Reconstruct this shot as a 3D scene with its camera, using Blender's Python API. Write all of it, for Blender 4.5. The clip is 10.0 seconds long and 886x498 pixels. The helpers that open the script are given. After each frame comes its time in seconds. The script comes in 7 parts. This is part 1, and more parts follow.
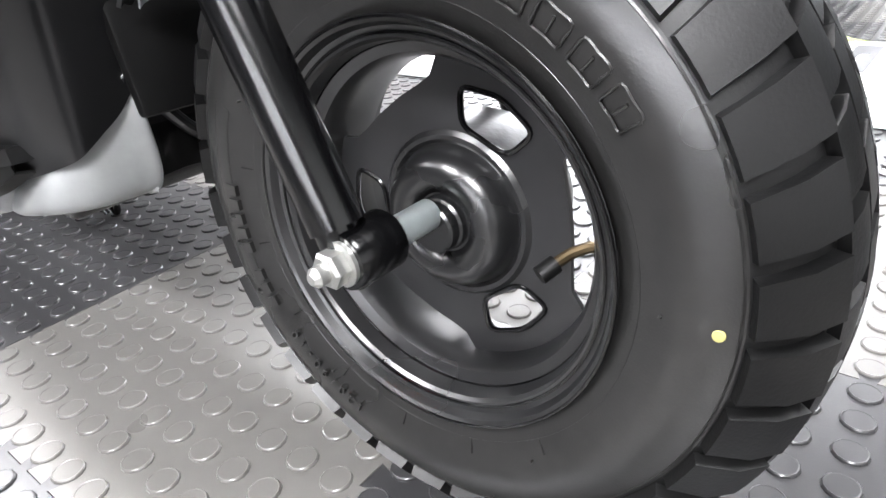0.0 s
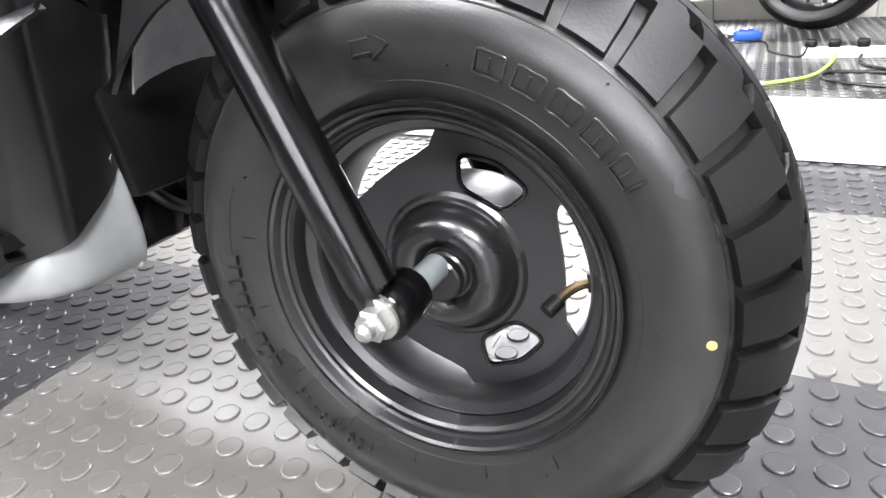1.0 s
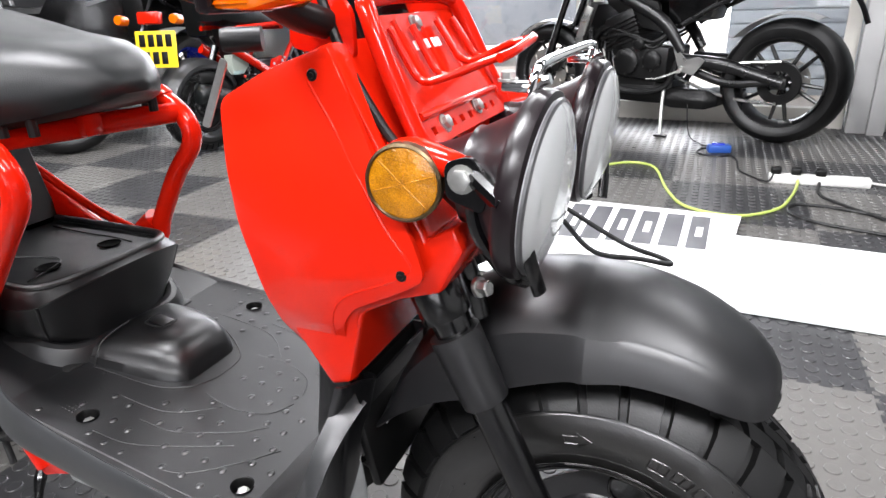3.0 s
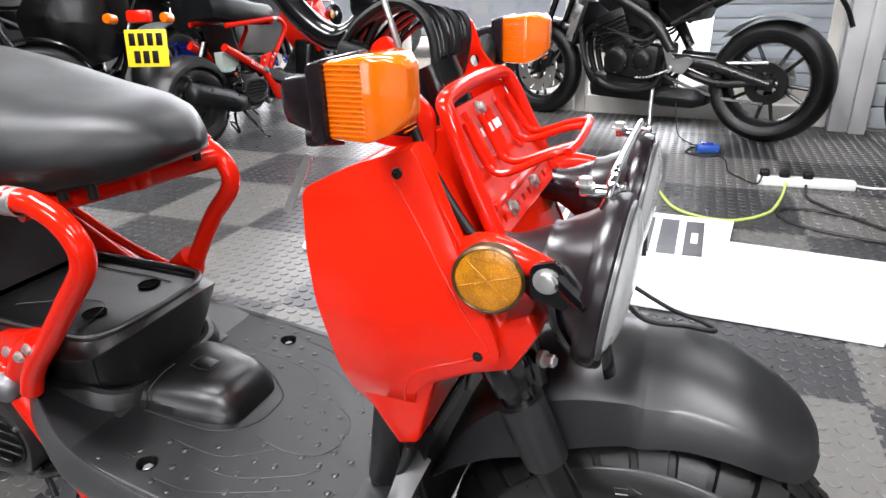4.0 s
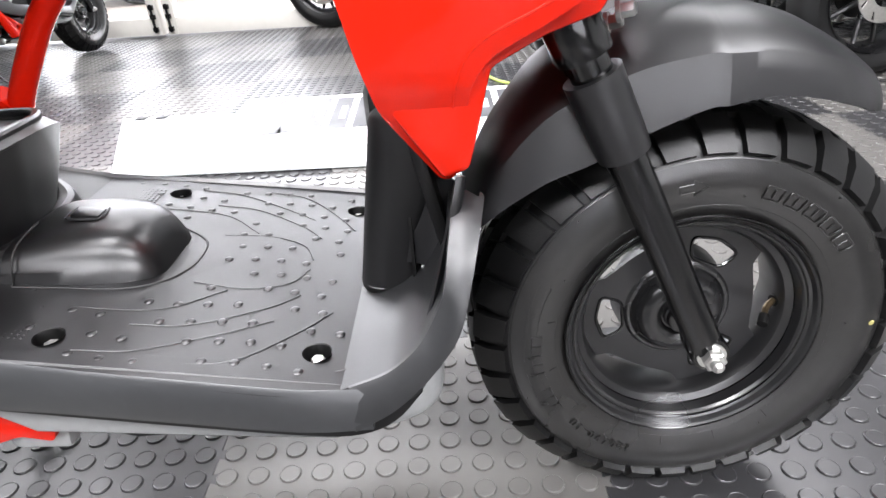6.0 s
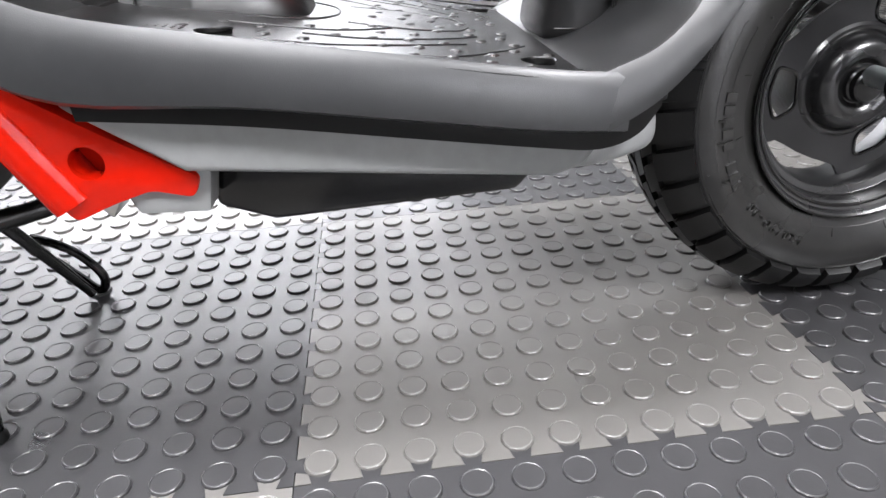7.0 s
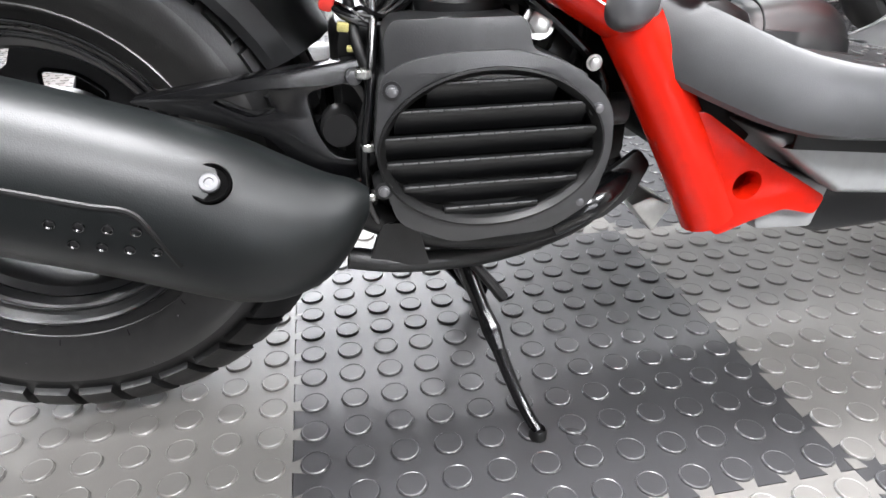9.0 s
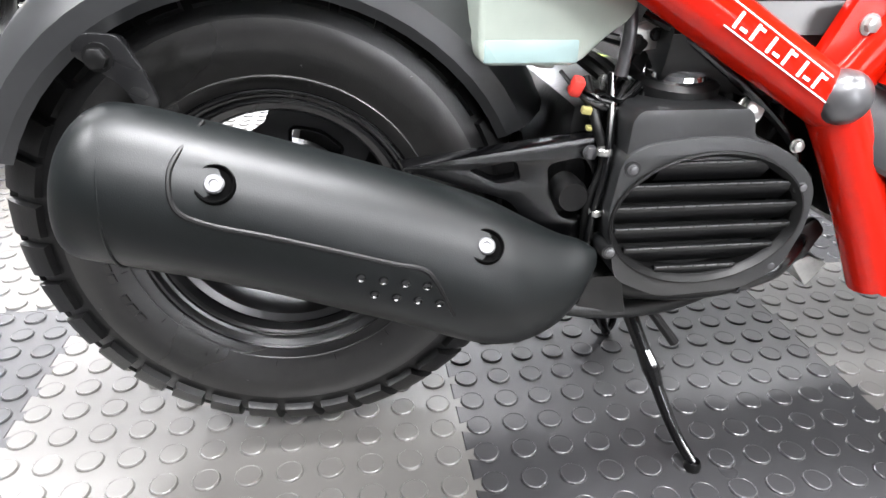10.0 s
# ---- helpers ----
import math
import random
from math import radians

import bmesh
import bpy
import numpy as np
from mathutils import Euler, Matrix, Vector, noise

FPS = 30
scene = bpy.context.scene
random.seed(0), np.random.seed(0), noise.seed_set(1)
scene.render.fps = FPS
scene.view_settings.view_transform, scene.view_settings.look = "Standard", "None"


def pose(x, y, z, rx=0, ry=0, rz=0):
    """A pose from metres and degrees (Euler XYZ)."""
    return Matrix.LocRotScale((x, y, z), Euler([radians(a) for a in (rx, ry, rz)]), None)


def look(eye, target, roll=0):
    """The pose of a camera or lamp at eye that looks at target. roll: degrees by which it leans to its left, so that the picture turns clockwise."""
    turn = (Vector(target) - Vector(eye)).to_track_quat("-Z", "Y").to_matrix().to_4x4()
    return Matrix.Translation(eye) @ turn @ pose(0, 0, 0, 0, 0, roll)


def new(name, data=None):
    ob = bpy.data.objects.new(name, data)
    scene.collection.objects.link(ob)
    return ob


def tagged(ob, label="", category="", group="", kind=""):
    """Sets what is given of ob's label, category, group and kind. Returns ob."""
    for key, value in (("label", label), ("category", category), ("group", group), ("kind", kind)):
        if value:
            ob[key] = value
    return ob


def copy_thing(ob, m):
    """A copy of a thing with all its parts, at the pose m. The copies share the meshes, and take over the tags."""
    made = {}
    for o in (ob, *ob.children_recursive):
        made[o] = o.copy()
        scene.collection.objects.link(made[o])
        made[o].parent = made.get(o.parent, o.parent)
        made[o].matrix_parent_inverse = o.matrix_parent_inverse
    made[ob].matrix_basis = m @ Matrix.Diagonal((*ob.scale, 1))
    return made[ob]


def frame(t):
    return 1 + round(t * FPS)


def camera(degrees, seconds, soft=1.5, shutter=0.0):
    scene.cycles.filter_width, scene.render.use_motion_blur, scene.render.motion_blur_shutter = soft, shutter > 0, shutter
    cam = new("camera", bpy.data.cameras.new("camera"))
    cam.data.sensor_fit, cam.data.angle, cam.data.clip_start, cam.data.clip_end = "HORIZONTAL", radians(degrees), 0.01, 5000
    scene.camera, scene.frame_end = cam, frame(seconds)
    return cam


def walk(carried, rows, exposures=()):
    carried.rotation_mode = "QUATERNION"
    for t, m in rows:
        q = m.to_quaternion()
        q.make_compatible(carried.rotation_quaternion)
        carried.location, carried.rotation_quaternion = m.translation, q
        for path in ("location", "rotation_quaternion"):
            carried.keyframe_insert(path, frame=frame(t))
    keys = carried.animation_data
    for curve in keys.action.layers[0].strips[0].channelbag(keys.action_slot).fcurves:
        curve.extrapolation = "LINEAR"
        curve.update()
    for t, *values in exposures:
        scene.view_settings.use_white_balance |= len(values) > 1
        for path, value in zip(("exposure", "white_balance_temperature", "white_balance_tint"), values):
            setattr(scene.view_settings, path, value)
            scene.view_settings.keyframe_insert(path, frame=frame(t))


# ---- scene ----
cam = camera(70.2, 10.0)
PATH = [
    (0, (0.237, -0.3, 0.403), (-0.914, 1.053, -0.516), -5.0),
    (0.5, (0.208, -0.335, 0.412), (-0.714, 1.202, -0.477), -5.5),
    (1, (0.194, -0.375, 0.437), (-0.675, 1.221, -0.397), -4.9),
    (1.5, (0.164, -0.443, 0.485), (-0.67, 1.189, -0.316), -3.5),
    (2, (0.143, -0.512, 0.611), (-0.67, 1.143, -0.163), -2.7),
    (2.5, (0.111, -0.518, 0.676), (-0.684, 1.157, -0.073), -2.5),
    (3, (0.076, -0.543, 0.785), (-0.694, 1.145, 0.039), -2.3),
    (3.2, (0.051, -0.568, 0.817), (-0.707, 1.124, 0.067), -2.2),
    (4.3, (-0.004, -0.578, 0.889), (-0.683, 1.114, 0.067), -1.8),
    (4.5, (-0.016, -0.598, 0.892), (-0.675, 1.096, 0.056), -1.8),
    (5, (-0.084, -0.609, 0.857), (-0.611, 1.115, -0.009), -3.1),
    (5.2, (-0.119, -0.602, 0.828), (-0.555, 1.142, -0.047), -3.5),
    (6.3, (-0.278, -0.578, 0.553), (-0.265, 1.158, -0.44), -4.8),
    (6.5, (-0.33, -0.579, 0.505), (-0.281, 1.145, -0.507), -4.7),
    (7, (-0.467, -0.602, 0.399), (-0.321, 1.16, -0.536), -2.9),
    (7.5, (-0.651, -0.577, 0.388), (-0.433, 1.182, -0.538), -2.4),
    (8, (-0.757, -0.573, 0.399), (-0.502, 1.18, -0.53), -1.8),
    (8.5, (-0.875, -0.565, 0.435), (-0.585, 1.172, -0.513), -1.2),
    (9, (-1.001, -0.572, 0.447), (-0.7, 1.17, -0.489), -0.6),
    (9.5, (-1.099, -0.575, 0.464), (-0.803, 1.171, -0.466), 0.3),
    (10, (-1.169, -0.587, 0.51), (-0.921, 1.171, -0.411), 1.1),
]
walk(cam, [(t, look(eye, target, roll)) for t, eye, target, roll in PATH],
     [(0, 0.92, 6500, 13), (0.7, 1.0, 6500, 13), (1.5, 0.95, 6500, 13), (2.5, 0.35, 6500, 14), (3.2, -0.05, 6500, 14), (4.5, -0.15, 6500, 14), (5.2, -0.1, 6500, 14), (6.3, 0.45, 6500, 15), (7, 0.2, 6500, 14), (8, 0.3, 6500, 13), (9, 0.7, 6500, 13), (10, 0.8, 6500, 13)])

# ---- world and light ----
world = bpy.data.worlds.new("sky")
scene.world = world
world.use_nodes = True
wn = world.node_tree
sky = wn.nodes.new("ShaderNodeTexSky")
sky.sky_type, sky.sun_disc = "NISHITA", False
sky.sun_elevation, sky.sun_rotation = radians(48), radians(75)
wn.links.new(sky.outputs[0], wn.nodes["Background"].inputs[0])
wn.nodes["Background"].inputs[1].default_value = 0.15
sun = new("sun", bpy.data.lights.new("sun", "SUN"))
sun.data.energy, sun.data.angle, sun.data.color = 4.0, radians(12), (1, 0.96, 0.9)
sun.matrix_world = look((12, 7, 14), (0, 9, 0))


def ceiling_lamp(x, y, lx, ly, watts, z=2.75):
    lamp = new("ceiling_lamp_light", bpy.data.lights.new("ceiling_lamp_light", "AREA"))
    lamp.data.shape, lamp.data.size, lamp.data.size_y, lamp.data.energy = "RECTANGLE", lx, ly, watts
    lamp.data.color = (0.965, 0.985, 1.0)
    lamp.matrix_world = pose(x, y, z)
    return lamp


for lx in (-3.2, -1.0, 1.4):
    for ly in (-2.2, -0.2, 2.2):
        ceiling_lamp(lx, ly, 1.2, 0.6, (190 if lx > 0 else 150 if lx > -2 else 45) if ly < -1 else 40 if ly > 1 else 60 if lx > 0 else 175 if lx > -2 else 115)

# ---- materials ----


def surface(name, color, rough=0.5, metal=0.0, vary=0.12, scale=30.0, bump=0.0, bump_scale=400.0, coat=0.0,
            spec=0.5, rough_vary=0.08, per_object=0.0, transmission=0.0, ior=1.45, emit=0.0):
    m = bpy.data.materials.new(name)
    m.use_nodes = True
    t = m.node_tree
    n, link = t.nodes, t.links.new
    b = n["Principled BSDF"]
    b.inputs["Roughness"].default_value, b.inputs["Metallic"].default_value = rough, metal
    b.inputs["Coat Weight"].default_value, b.inputs["Coat Roughness"].default_value = coat, 0.04
    b.inputs["Specular IOR Level"].default_value = spec
    b.inputs["Transmission Weight"].default_value, b.inputs["IOR"].default_value = transmission, ior
    b.inputs["Base Color"].default_value = (*color, 1)
    if emit:
        b.inputs["Emission Color"].default_value, b.inputs["Emission Strength"].default_value = (*color, 1), emit
    if vary or rough_vary:
        co = n.new("ShaderNodeTexCoord")
        big, fine = n.new("ShaderNodeTexNoise"), n.new("ShaderNodeTexNoise")
        big.inputs["Scale"].default_value, fine.inputs["Scale"].default_value = scale * 0.2, scale * 4
        big.inputs["Detail"].default_value, fine.inputs["Detail"].default_value = 4, 3
        link(co.outputs["Object"], big.inputs["Vector"]), link(co.outputs["Object"], fine.inputs["Vector"])
        add = n.new("ShaderNodeMath")
        add.operation = "ADD"
        link(big.outputs["Fac"], add.inputs[0]), link(fine.outputs["Fac"], add.inputs[1])
        total = add.outputs[0]
        if per_object:
            info, mul, more = n.new("ShaderNodeObjectInfo"), n.new("ShaderNodeMath"), n.new("ShaderNodeMath")
            mul.operation, mul.inputs[1].default_value = "MULTIPLY_ADD", per_object
            mul.inputs[2].default_value = -per_object / 2
            link(info.outputs["Random"], mul.inputs[0])
            link(mul.outputs[0], more.inputs[0]), link(total, more.inputs[1])
            total = more.outputs[0]
        ramp = n.new("ShaderNodeMapRange")
        ramp.inputs["From Min"].default_value, ramp.inputs["From Max"].default_value = 0.6, 1.4
        ramp.inputs["To Min"].default_value, ramp.inputs["To Max"].default_value = 1 - vary, 1 + vary
        ramp.clamp = False
        link(total, ramp.inputs["Value"])
        mulc = n.new("ShaderNodeVectorMath")
        mulc.operation = "SCALE"
        mulc.inputs[0].default_value = color
        link(ramp.outputs[0], mulc.inputs["Scale"]), link(mulc.outputs[0], b.inputs["Base Color"])
        rr = n.new("ShaderNodeMapRange")
        rr.inputs["From Min"].default_value, rr.inputs["From Max"].default_value = 0.3, 0.7
        rr.inputs["To Min"].default_value, rr.inputs["To Max"].default_value = rough - rough_vary, rough + rough_vary
        link(big.outputs["Fac"], rr.inputs["Value"]), link(rr.outputs[0], b.inputs["Roughness"])
        if bump:
            bn, bp = n.new("ShaderNodeTexNoise"), n.new("ShaderNodeBump")
            bn.inputs["Scale"].default_value, bn.inputs["Detail"].default_value = bump_scale, 2
            bp.inputs["Strength"].default_value, bp.inputs["Distance"].default_value = bump, 0.001
            link(co.outputs["Object"], bn.inputs["Vector"]), link(bn.outputs["Fac"], bp.inputs["Height"])
            link(bp.outputs[0], b.inputs["Normal"])
    return m


RED = surface("red_gloss_paint", (0.56, 0.012, 0.0022), 0.2, vary=0.06, scale=12, spec=0.18, coat=0.35, rough_vary=0.04)
RED_TUBE = surface("red_tube_paint", (0.50, 0.009, 0.0018), 0.2, vary=0.08, spec=0.1, rough_vary=0.05, coat=0.3, bump=0.05, bump_scale=120)
PLASTIC = surface("black_grained_plastic", (0.0021, 0.0021, 0.0023), 0.38, vary=0.4, scale=40, spec=0.7, bump=0.12, bump_scale=1500)
FENDER = surface("matt_black_plastic", (0.0024, 0.0024, 0.0029), 0.37, vary=0.3, scale=20, spec=0.9, bump=0.06, bump_scale=1800)
DECK = surface("black_grained_mat", (0.0022, 0.0023, 0.0026), 0.36, vary=0.4, scale=40, spec=0.65, bump=0.15, bump_scale=1500)
# pale base colour stands in for light bounced up under the mudguard
LINER = surface("light_lifted_liner", (0.27, 0.275, 0.285), 0.36, vary=0.2, scale=25, spec=0.8, bump=0.05, bump_scale=600)
SKIRT = surface("grained_skirt_plastic", (0.0115, 0.0121, 0.0127), 0.41, vary=0.25, scale=30, spec=0.85, bump=0.12, bump_scale=1500)
GLOSSBLACK = surface("black_gloss_paint", (0.0012, 0.0012, 0.0014), 0.2, vary=0.05, coat=0.15, spec=0.6, rough_vary=0.05)
FORKPAINT = surface("satin_black_fork_paint", (0.0010, 0.0010, 0.0012), 0.19, vary=0.05, spec=0.75, rough_vary=0.03)
RIMPAINT = surface("satin_black_rim_paint", (0.0075, 0.0075, 0.0079), 0.29, vary=0.15, spec=1.0, rough_vary=0.04)
STEELBLACK = surface("satin_black_steel", (0.0045, 0.0045, 0.0048), 0.3, vary=0.15, spec=0.8, bump=0.03, bump_scale=300)
RUBBER = surface("tyre_rubber", (0.0088, 0.0086, 0.0082), 0.30, vary=0.5, spec=0.9, scale=25, bump=0.1, bump_scale=700, rough_vary=0.07)
TREAD = surface("tread_rubber", (0.0018, 0.0018, 0.0019), 0.42, vary=0.3, scale=30, spec=0.5, bump=0.15, bump_scale=500)
MUFFLER = surface("heatproof_black_cover", (0.0022, 0.0032, 0.0033), 0.45, vary=0.25, scale=15, spec=0.4, bump=0.12, bump_scale=1200)
SHROUD = surface("grey_black_shroud_plastic", (0.0120, 0.0124, 0.0128), 0.36, vary=0.3, spec=0.95, bump=0.12, bump_scale=900)
SIDESKIRT = surface("satin_grey_skirt_plastic", (0.021, 0.022, 0.023), 0.38, vary=0.15, scale=30, spec=0.9, bump=0.1, bump_scale=1500)
ENGINE = surface("black_engine_plastic", (0.0042, 0.0044, 0.0046), 0.36, vary=0.4, spec=0.55, bump=0.15, bump_scale=900)
DARKMETAL = surface("dark_oily_metal", (0.010, 0.010, 0.010), 0.36, 0.4, vary=0.4, bump=0.2, bump_scale=200)
ALU = surface("grey_cast_plastic", (0.27, 0.275, 0.275), 0.4, 0.2, vary=0.12, scale=18, bump=0.06, bump_scale=500)
STEEL = surface("zinc_steel", (0.50, 0.50, 0.48), 0.3, 0.88, vary=0.15, scale=60)
SPACER = surface("dull_grey_steel", (0.28, 0.31, 0.31), 0.38, 0.4, vary=0.1)
CAPGREY = surface("dull_grey_cap", (0.13, 0.13, 0.134), 0.34, 0.7, vary=0.1)
# lighter grey paints the highlight along the louvre edges
EDGEGLINT = surface("grey_edge_highlight", (0.055, 0.055, 0.056), 0.4, vary=0.5, scale=120, spec=0.6)
# dull black colour paints the shade inside holes and recesses
HOLESHADE = surface("painted_hole_shade", (0.001, 0.001, 0.001), 0.9, vary=0.1, spec=0.03)
CHROME = surface("chrome", (0.8, 0.8, 0.8), 0.08, 1.0, vary=0.03)
BRASS = surface("brass", (0.11, 0.08, 0.045), 0.35, 0.9, vary=0.2)
SEATMAT = surface("black_vinyl", (0.0024, 0.0031, 0.0033), 0.41, vary=0.2, spec=0.36, bump=0.25, bump_scale=900)
AMBER = surface("amber_lens", (0.78, 0.14, 0.0), 0.12, vary=0.08, coat=0.6, transmission=0.2)
AMBERDARK = surface("amber_reflector", (0.38, 0.145, 0.002), 0.2, vary=0.75, scale=260, coat=0.4, bump=0.9, bump_scale=420)
# emission added in place of daylight from an unseen yard
YARDGLOW = surface("glowing_yard_backdrop", (0.9, 0.92, 0.95), 0.9, vary=0.03, scale=0.5, emit=5.0)
HOUSING = surface("headlamp_plastic", (0.006, 0.0035, 0.0045), 0.3, vary=0.1)
GLASS = surface("clear_glass", (0.97, 0.98, 0.98), 0.03, vary=0, rough_vary=0, transmission=1.0)
LENSGLASS = surface("fluted_glass", (0.95, 0.96, 0.96), 0.08, vary=0, rough_vary=0, transmission=0.68)
REFLECTOR = surface("silver_reflector", (0.95, 0.95, 0.95), 0.42, 1.0, vary=0.02)
TILELIGHT = surface("light_grey_pvc", (0.098, 0.094, 0.088), 0.33, spec=0.7, vary=0.09, scale=9, bump=0.08, bump_scale=500, per_object=0.25)
TILEDARK = surface("dark_grey_pvc", (0.0275, 0.0272, 0.0285), 0.33, spec=0.68, vary=0.1, scale=9, bump=0.08, bump_scale=500, per_object=0.25)
WHITE = surface("white_board", (0.62, 0.65, 0.64), 0.25, vary=0.02, scale=3)
PAPER = surface("white_sheet", (0.88, 0.88, 0.87), 0.35, vary=0.02)
INK = surface("dark_print", (0.05, 0.05, 0.055), 0.4, vary=0.03)
REDINK = surface("red_print", (0.6, 0.04, 0.03), 0.4, vary=0.03)
FRAMEPAINT = surface("cream_frame_paint", (0.62, 0.6, 0.55), 0.45, vary=0.05, scale=5)
WALLPAINT = surface("white_wall_paint", (0.55, 0.55, 0.545), 0.7, vary=0.04, scale=4)
SLAT = surface("grey_slat_board", (0.42, 0.45, 0.46), 0.45, vary=0.04, scale=4)
# unseen walls and ceiling: dark tones chosen to hold down bounce light
DARKWALL = surface("unseen_dark_wall", (0.055, 0.055, 0.058), 0.7, vary=0.1, scale=4)
CEIL = surface("unseen_dark_ceiling", (0.05, 0.05, 0.052), 0.8, vary=0.03, scale=3)
PLATEYELLOW = surface("yellow_plate", (0.8, 0.55, 0.02), 0.35, vary=0.04)
SPOT = surface("faded_yellow_paint", (0.3, 0.27, 0.1), 0.6, vary=0.3, scale=200)
BLUE = surface("blue_plastic", (0.02, 0.08, 0.35), 0.4, vary=0.1)
BLUERIM = surface("blue_rim_paint", (0.02, 0.04, 0.4), 0.25, vary=0.05, coat=0.5)
GREENCABLE = surface("yellow_green_cable", (0.42, 0.52, 0.12), 0.5, vary=0.1)
BLACKCABLE = surface("black_cable", (0.008, 0.008, 0.008), 0.5, vary=0.1)
WHITEPLASTIC = surface("white_plastic", (0.75, 0.75, 0.72), 0.4, vary=0.04)
BOTTLE = surface("milky_plastic", (0.40, 0.45, 0.395), 0.4, vary=0.06, scale=15, transmission=0.25)
COOLANT = surface("pale_coolant", (0.27, 0.37, 0.36), 0.3, vary=0.06, scale=15)
DISCPAINT = surface("satin_grey_disc_paint", (0.0125, 0.0125, 0.0132), 0.32, vary=0.12, spec=0.7, bump=0.03, bump_scale=300)
DISC = surface("brushed_disc", (0.5, 0.49, 0.46), 0.35, 0.9, vary=0.15, scale=40)
PAVING = surface("outside_paving", (0.5, 0.45, 0.4), 0.8, vary=0.12, scale=3)
CARPAINT = surface("grey_car_paint", (0.25, 0.27, 0.3), 0.3, vary=0.05, coat=0.6)
HOSE = surface("hose_rubber", (0.0022, 0.0022, 0.0022), 0.45, vary=0.15, spec=0.35)
# emission stands in for daylight outside the shop front
STREETGLOW = surface("glowing_street_backdrop", (0.9, 0.92, 0.95), 0.9, vary=0.03, scale=0.5, emit=10.5)

# ---- mesh helpers ----


def V(*a):
    return Vector(a)


def part(name, bm, material, parent=None, label="", smooth=35):
    bm.normal_update()
    me = bpy.data.meshes.new(name)
    bm.to_mesh(me)
    bm.free()
    me.materials.append(material)
    me.shade_smooth()
    me.set_sharp_from_angle(angle=radians(smooth))
    ob = new(name, me)
    if parent is not None:
        ob.parent = parent
    if label:
        ob["label"] = label
    return ob


def thing(name, label, category, group="", at=(0, 0, 0)):
    e = new(name)
    e.empty_display_size = 0.05
    e.location = at
    return tagged(e, label, category, group)


def bev(bm, w, seg=2, angle=30):
    es = [e for e in bm.edges if len(e.link_faces) == 2 and e.calc_face_angle(0) > radians(angle)]
    if es:
        bmesh.ops.bevel(bm, geom=es, offset=w, segments=seg, profile=0.5, affect="EDGES", clamp_overlap=True)
    return bm


def box(bm, c, size, m=None, bevel=0.0):
    tmp = bmesh.new()
    bmesh.ops.create_cube(tmp, size=1)
    bmesh.ops.scale(tmp, vec=size, verts=tmp.verts)
    if bevel:
        bev(tmp, bevel)
    mm = Matrix.Translation(c) @ (m if m is not None else Matrix())
    return merge(bm, tmp, mm)


def merge(bm, tmp, m=None):
    if m is not None:
        tmp.transform(m)
    table = {v: bm.verts.new(v.co) for v in tmp.verts}
    for f in tmp.faces:
        try:
            bm.faces.new([table[v] for v in f.verts])
        except ValueError:
            pass
    tmp.free()
    return bm


def curve_points(pts, per=6, closed=False):
    """Catmull-Rom through the points."""
    p = [Vector(q) for q in pts]
    if len(p) < 3:
        return p
    out, n = [], len(p)
    for i in range(n if closed else n - 1):
        a = p[(i - 1) % n] if closed or i else p[0] * 2 - p[1]
        b, c = p[i], p[(i + 1) % n]
        d = p[(i + 2) % n] if closed or i + 2 < n else p[-1] * 2 - p[-2]
        for k in range(per):
            t = k / per
            out.append(0.5 * (2 * b + (c - a) * t + (2 * a - 5 * b + 4 * c - d) * t * t + (3 * b - a - 3 * c + d) * t ** 3))
    if not closed:
        out.append(p[-1])
    return out


def loft(sections, ring=True, caps=True, closed=False, bm=None):
    bm = bm or bmesh.new()
    rows = [[bm.verts.new(q) for q in s] for s in sections]
    n = len(rows[0])
    for a, b in zip(rows, rows[1:] + (rows[:1] if closed else [])):
        for i in range(n if ring else n - 1):
            j = (i + 1) % n
            try:
                bm.faces.new((a[i], a[j], b[j], b[i]))
            except ValueError:
                pass
    if caps and ring and not closed:
        bm.faces.new(rows[0][::-1])
        bm.faces.new(rows[-1])
    bmesh.ops.recalc_face_normals(bm, faces=bm.faces)
    return bm


def tube(pts, r, seg=12, per=6, closed=False, bm=None, squash=1.0):
    p = curve_points(pts, per, closed)
    n = len(p)
    radii = r if isinstance(r, (list, tuple)) else [r]
    secs, up = [], None
    for i, q in enumerate(p):
        d = (p[(i + 1) % n] - p[i - 1]) if closed else (p[min(i + 1, n - 1)] - p[max(i - 1, 0)])
        d.normalize()
        if up is None:
            up = d.orthogonal().normalized()
        up = (up - d * up.dot(d)).normalized()
        side = d.cross(up)
        k = i / max(1, n - 1) * (len(radii) - 1)
        a = int(min(k, len(radii) - 2)) if len(radii) > 1 else 0
        rad = radii[a] + (radii[min(a + 1, len(radii) - 1)] - radii[a]) * (k - a)
        secs.append([q + rad * (math.cos(w) * up + squash * math.sin(w) * side) for w in (2 * math.pi * j / seg for j in range(seg))])
    own = loft(secs, closed=closed)
    if bm is None:
        return own
    return merge(bm, own)


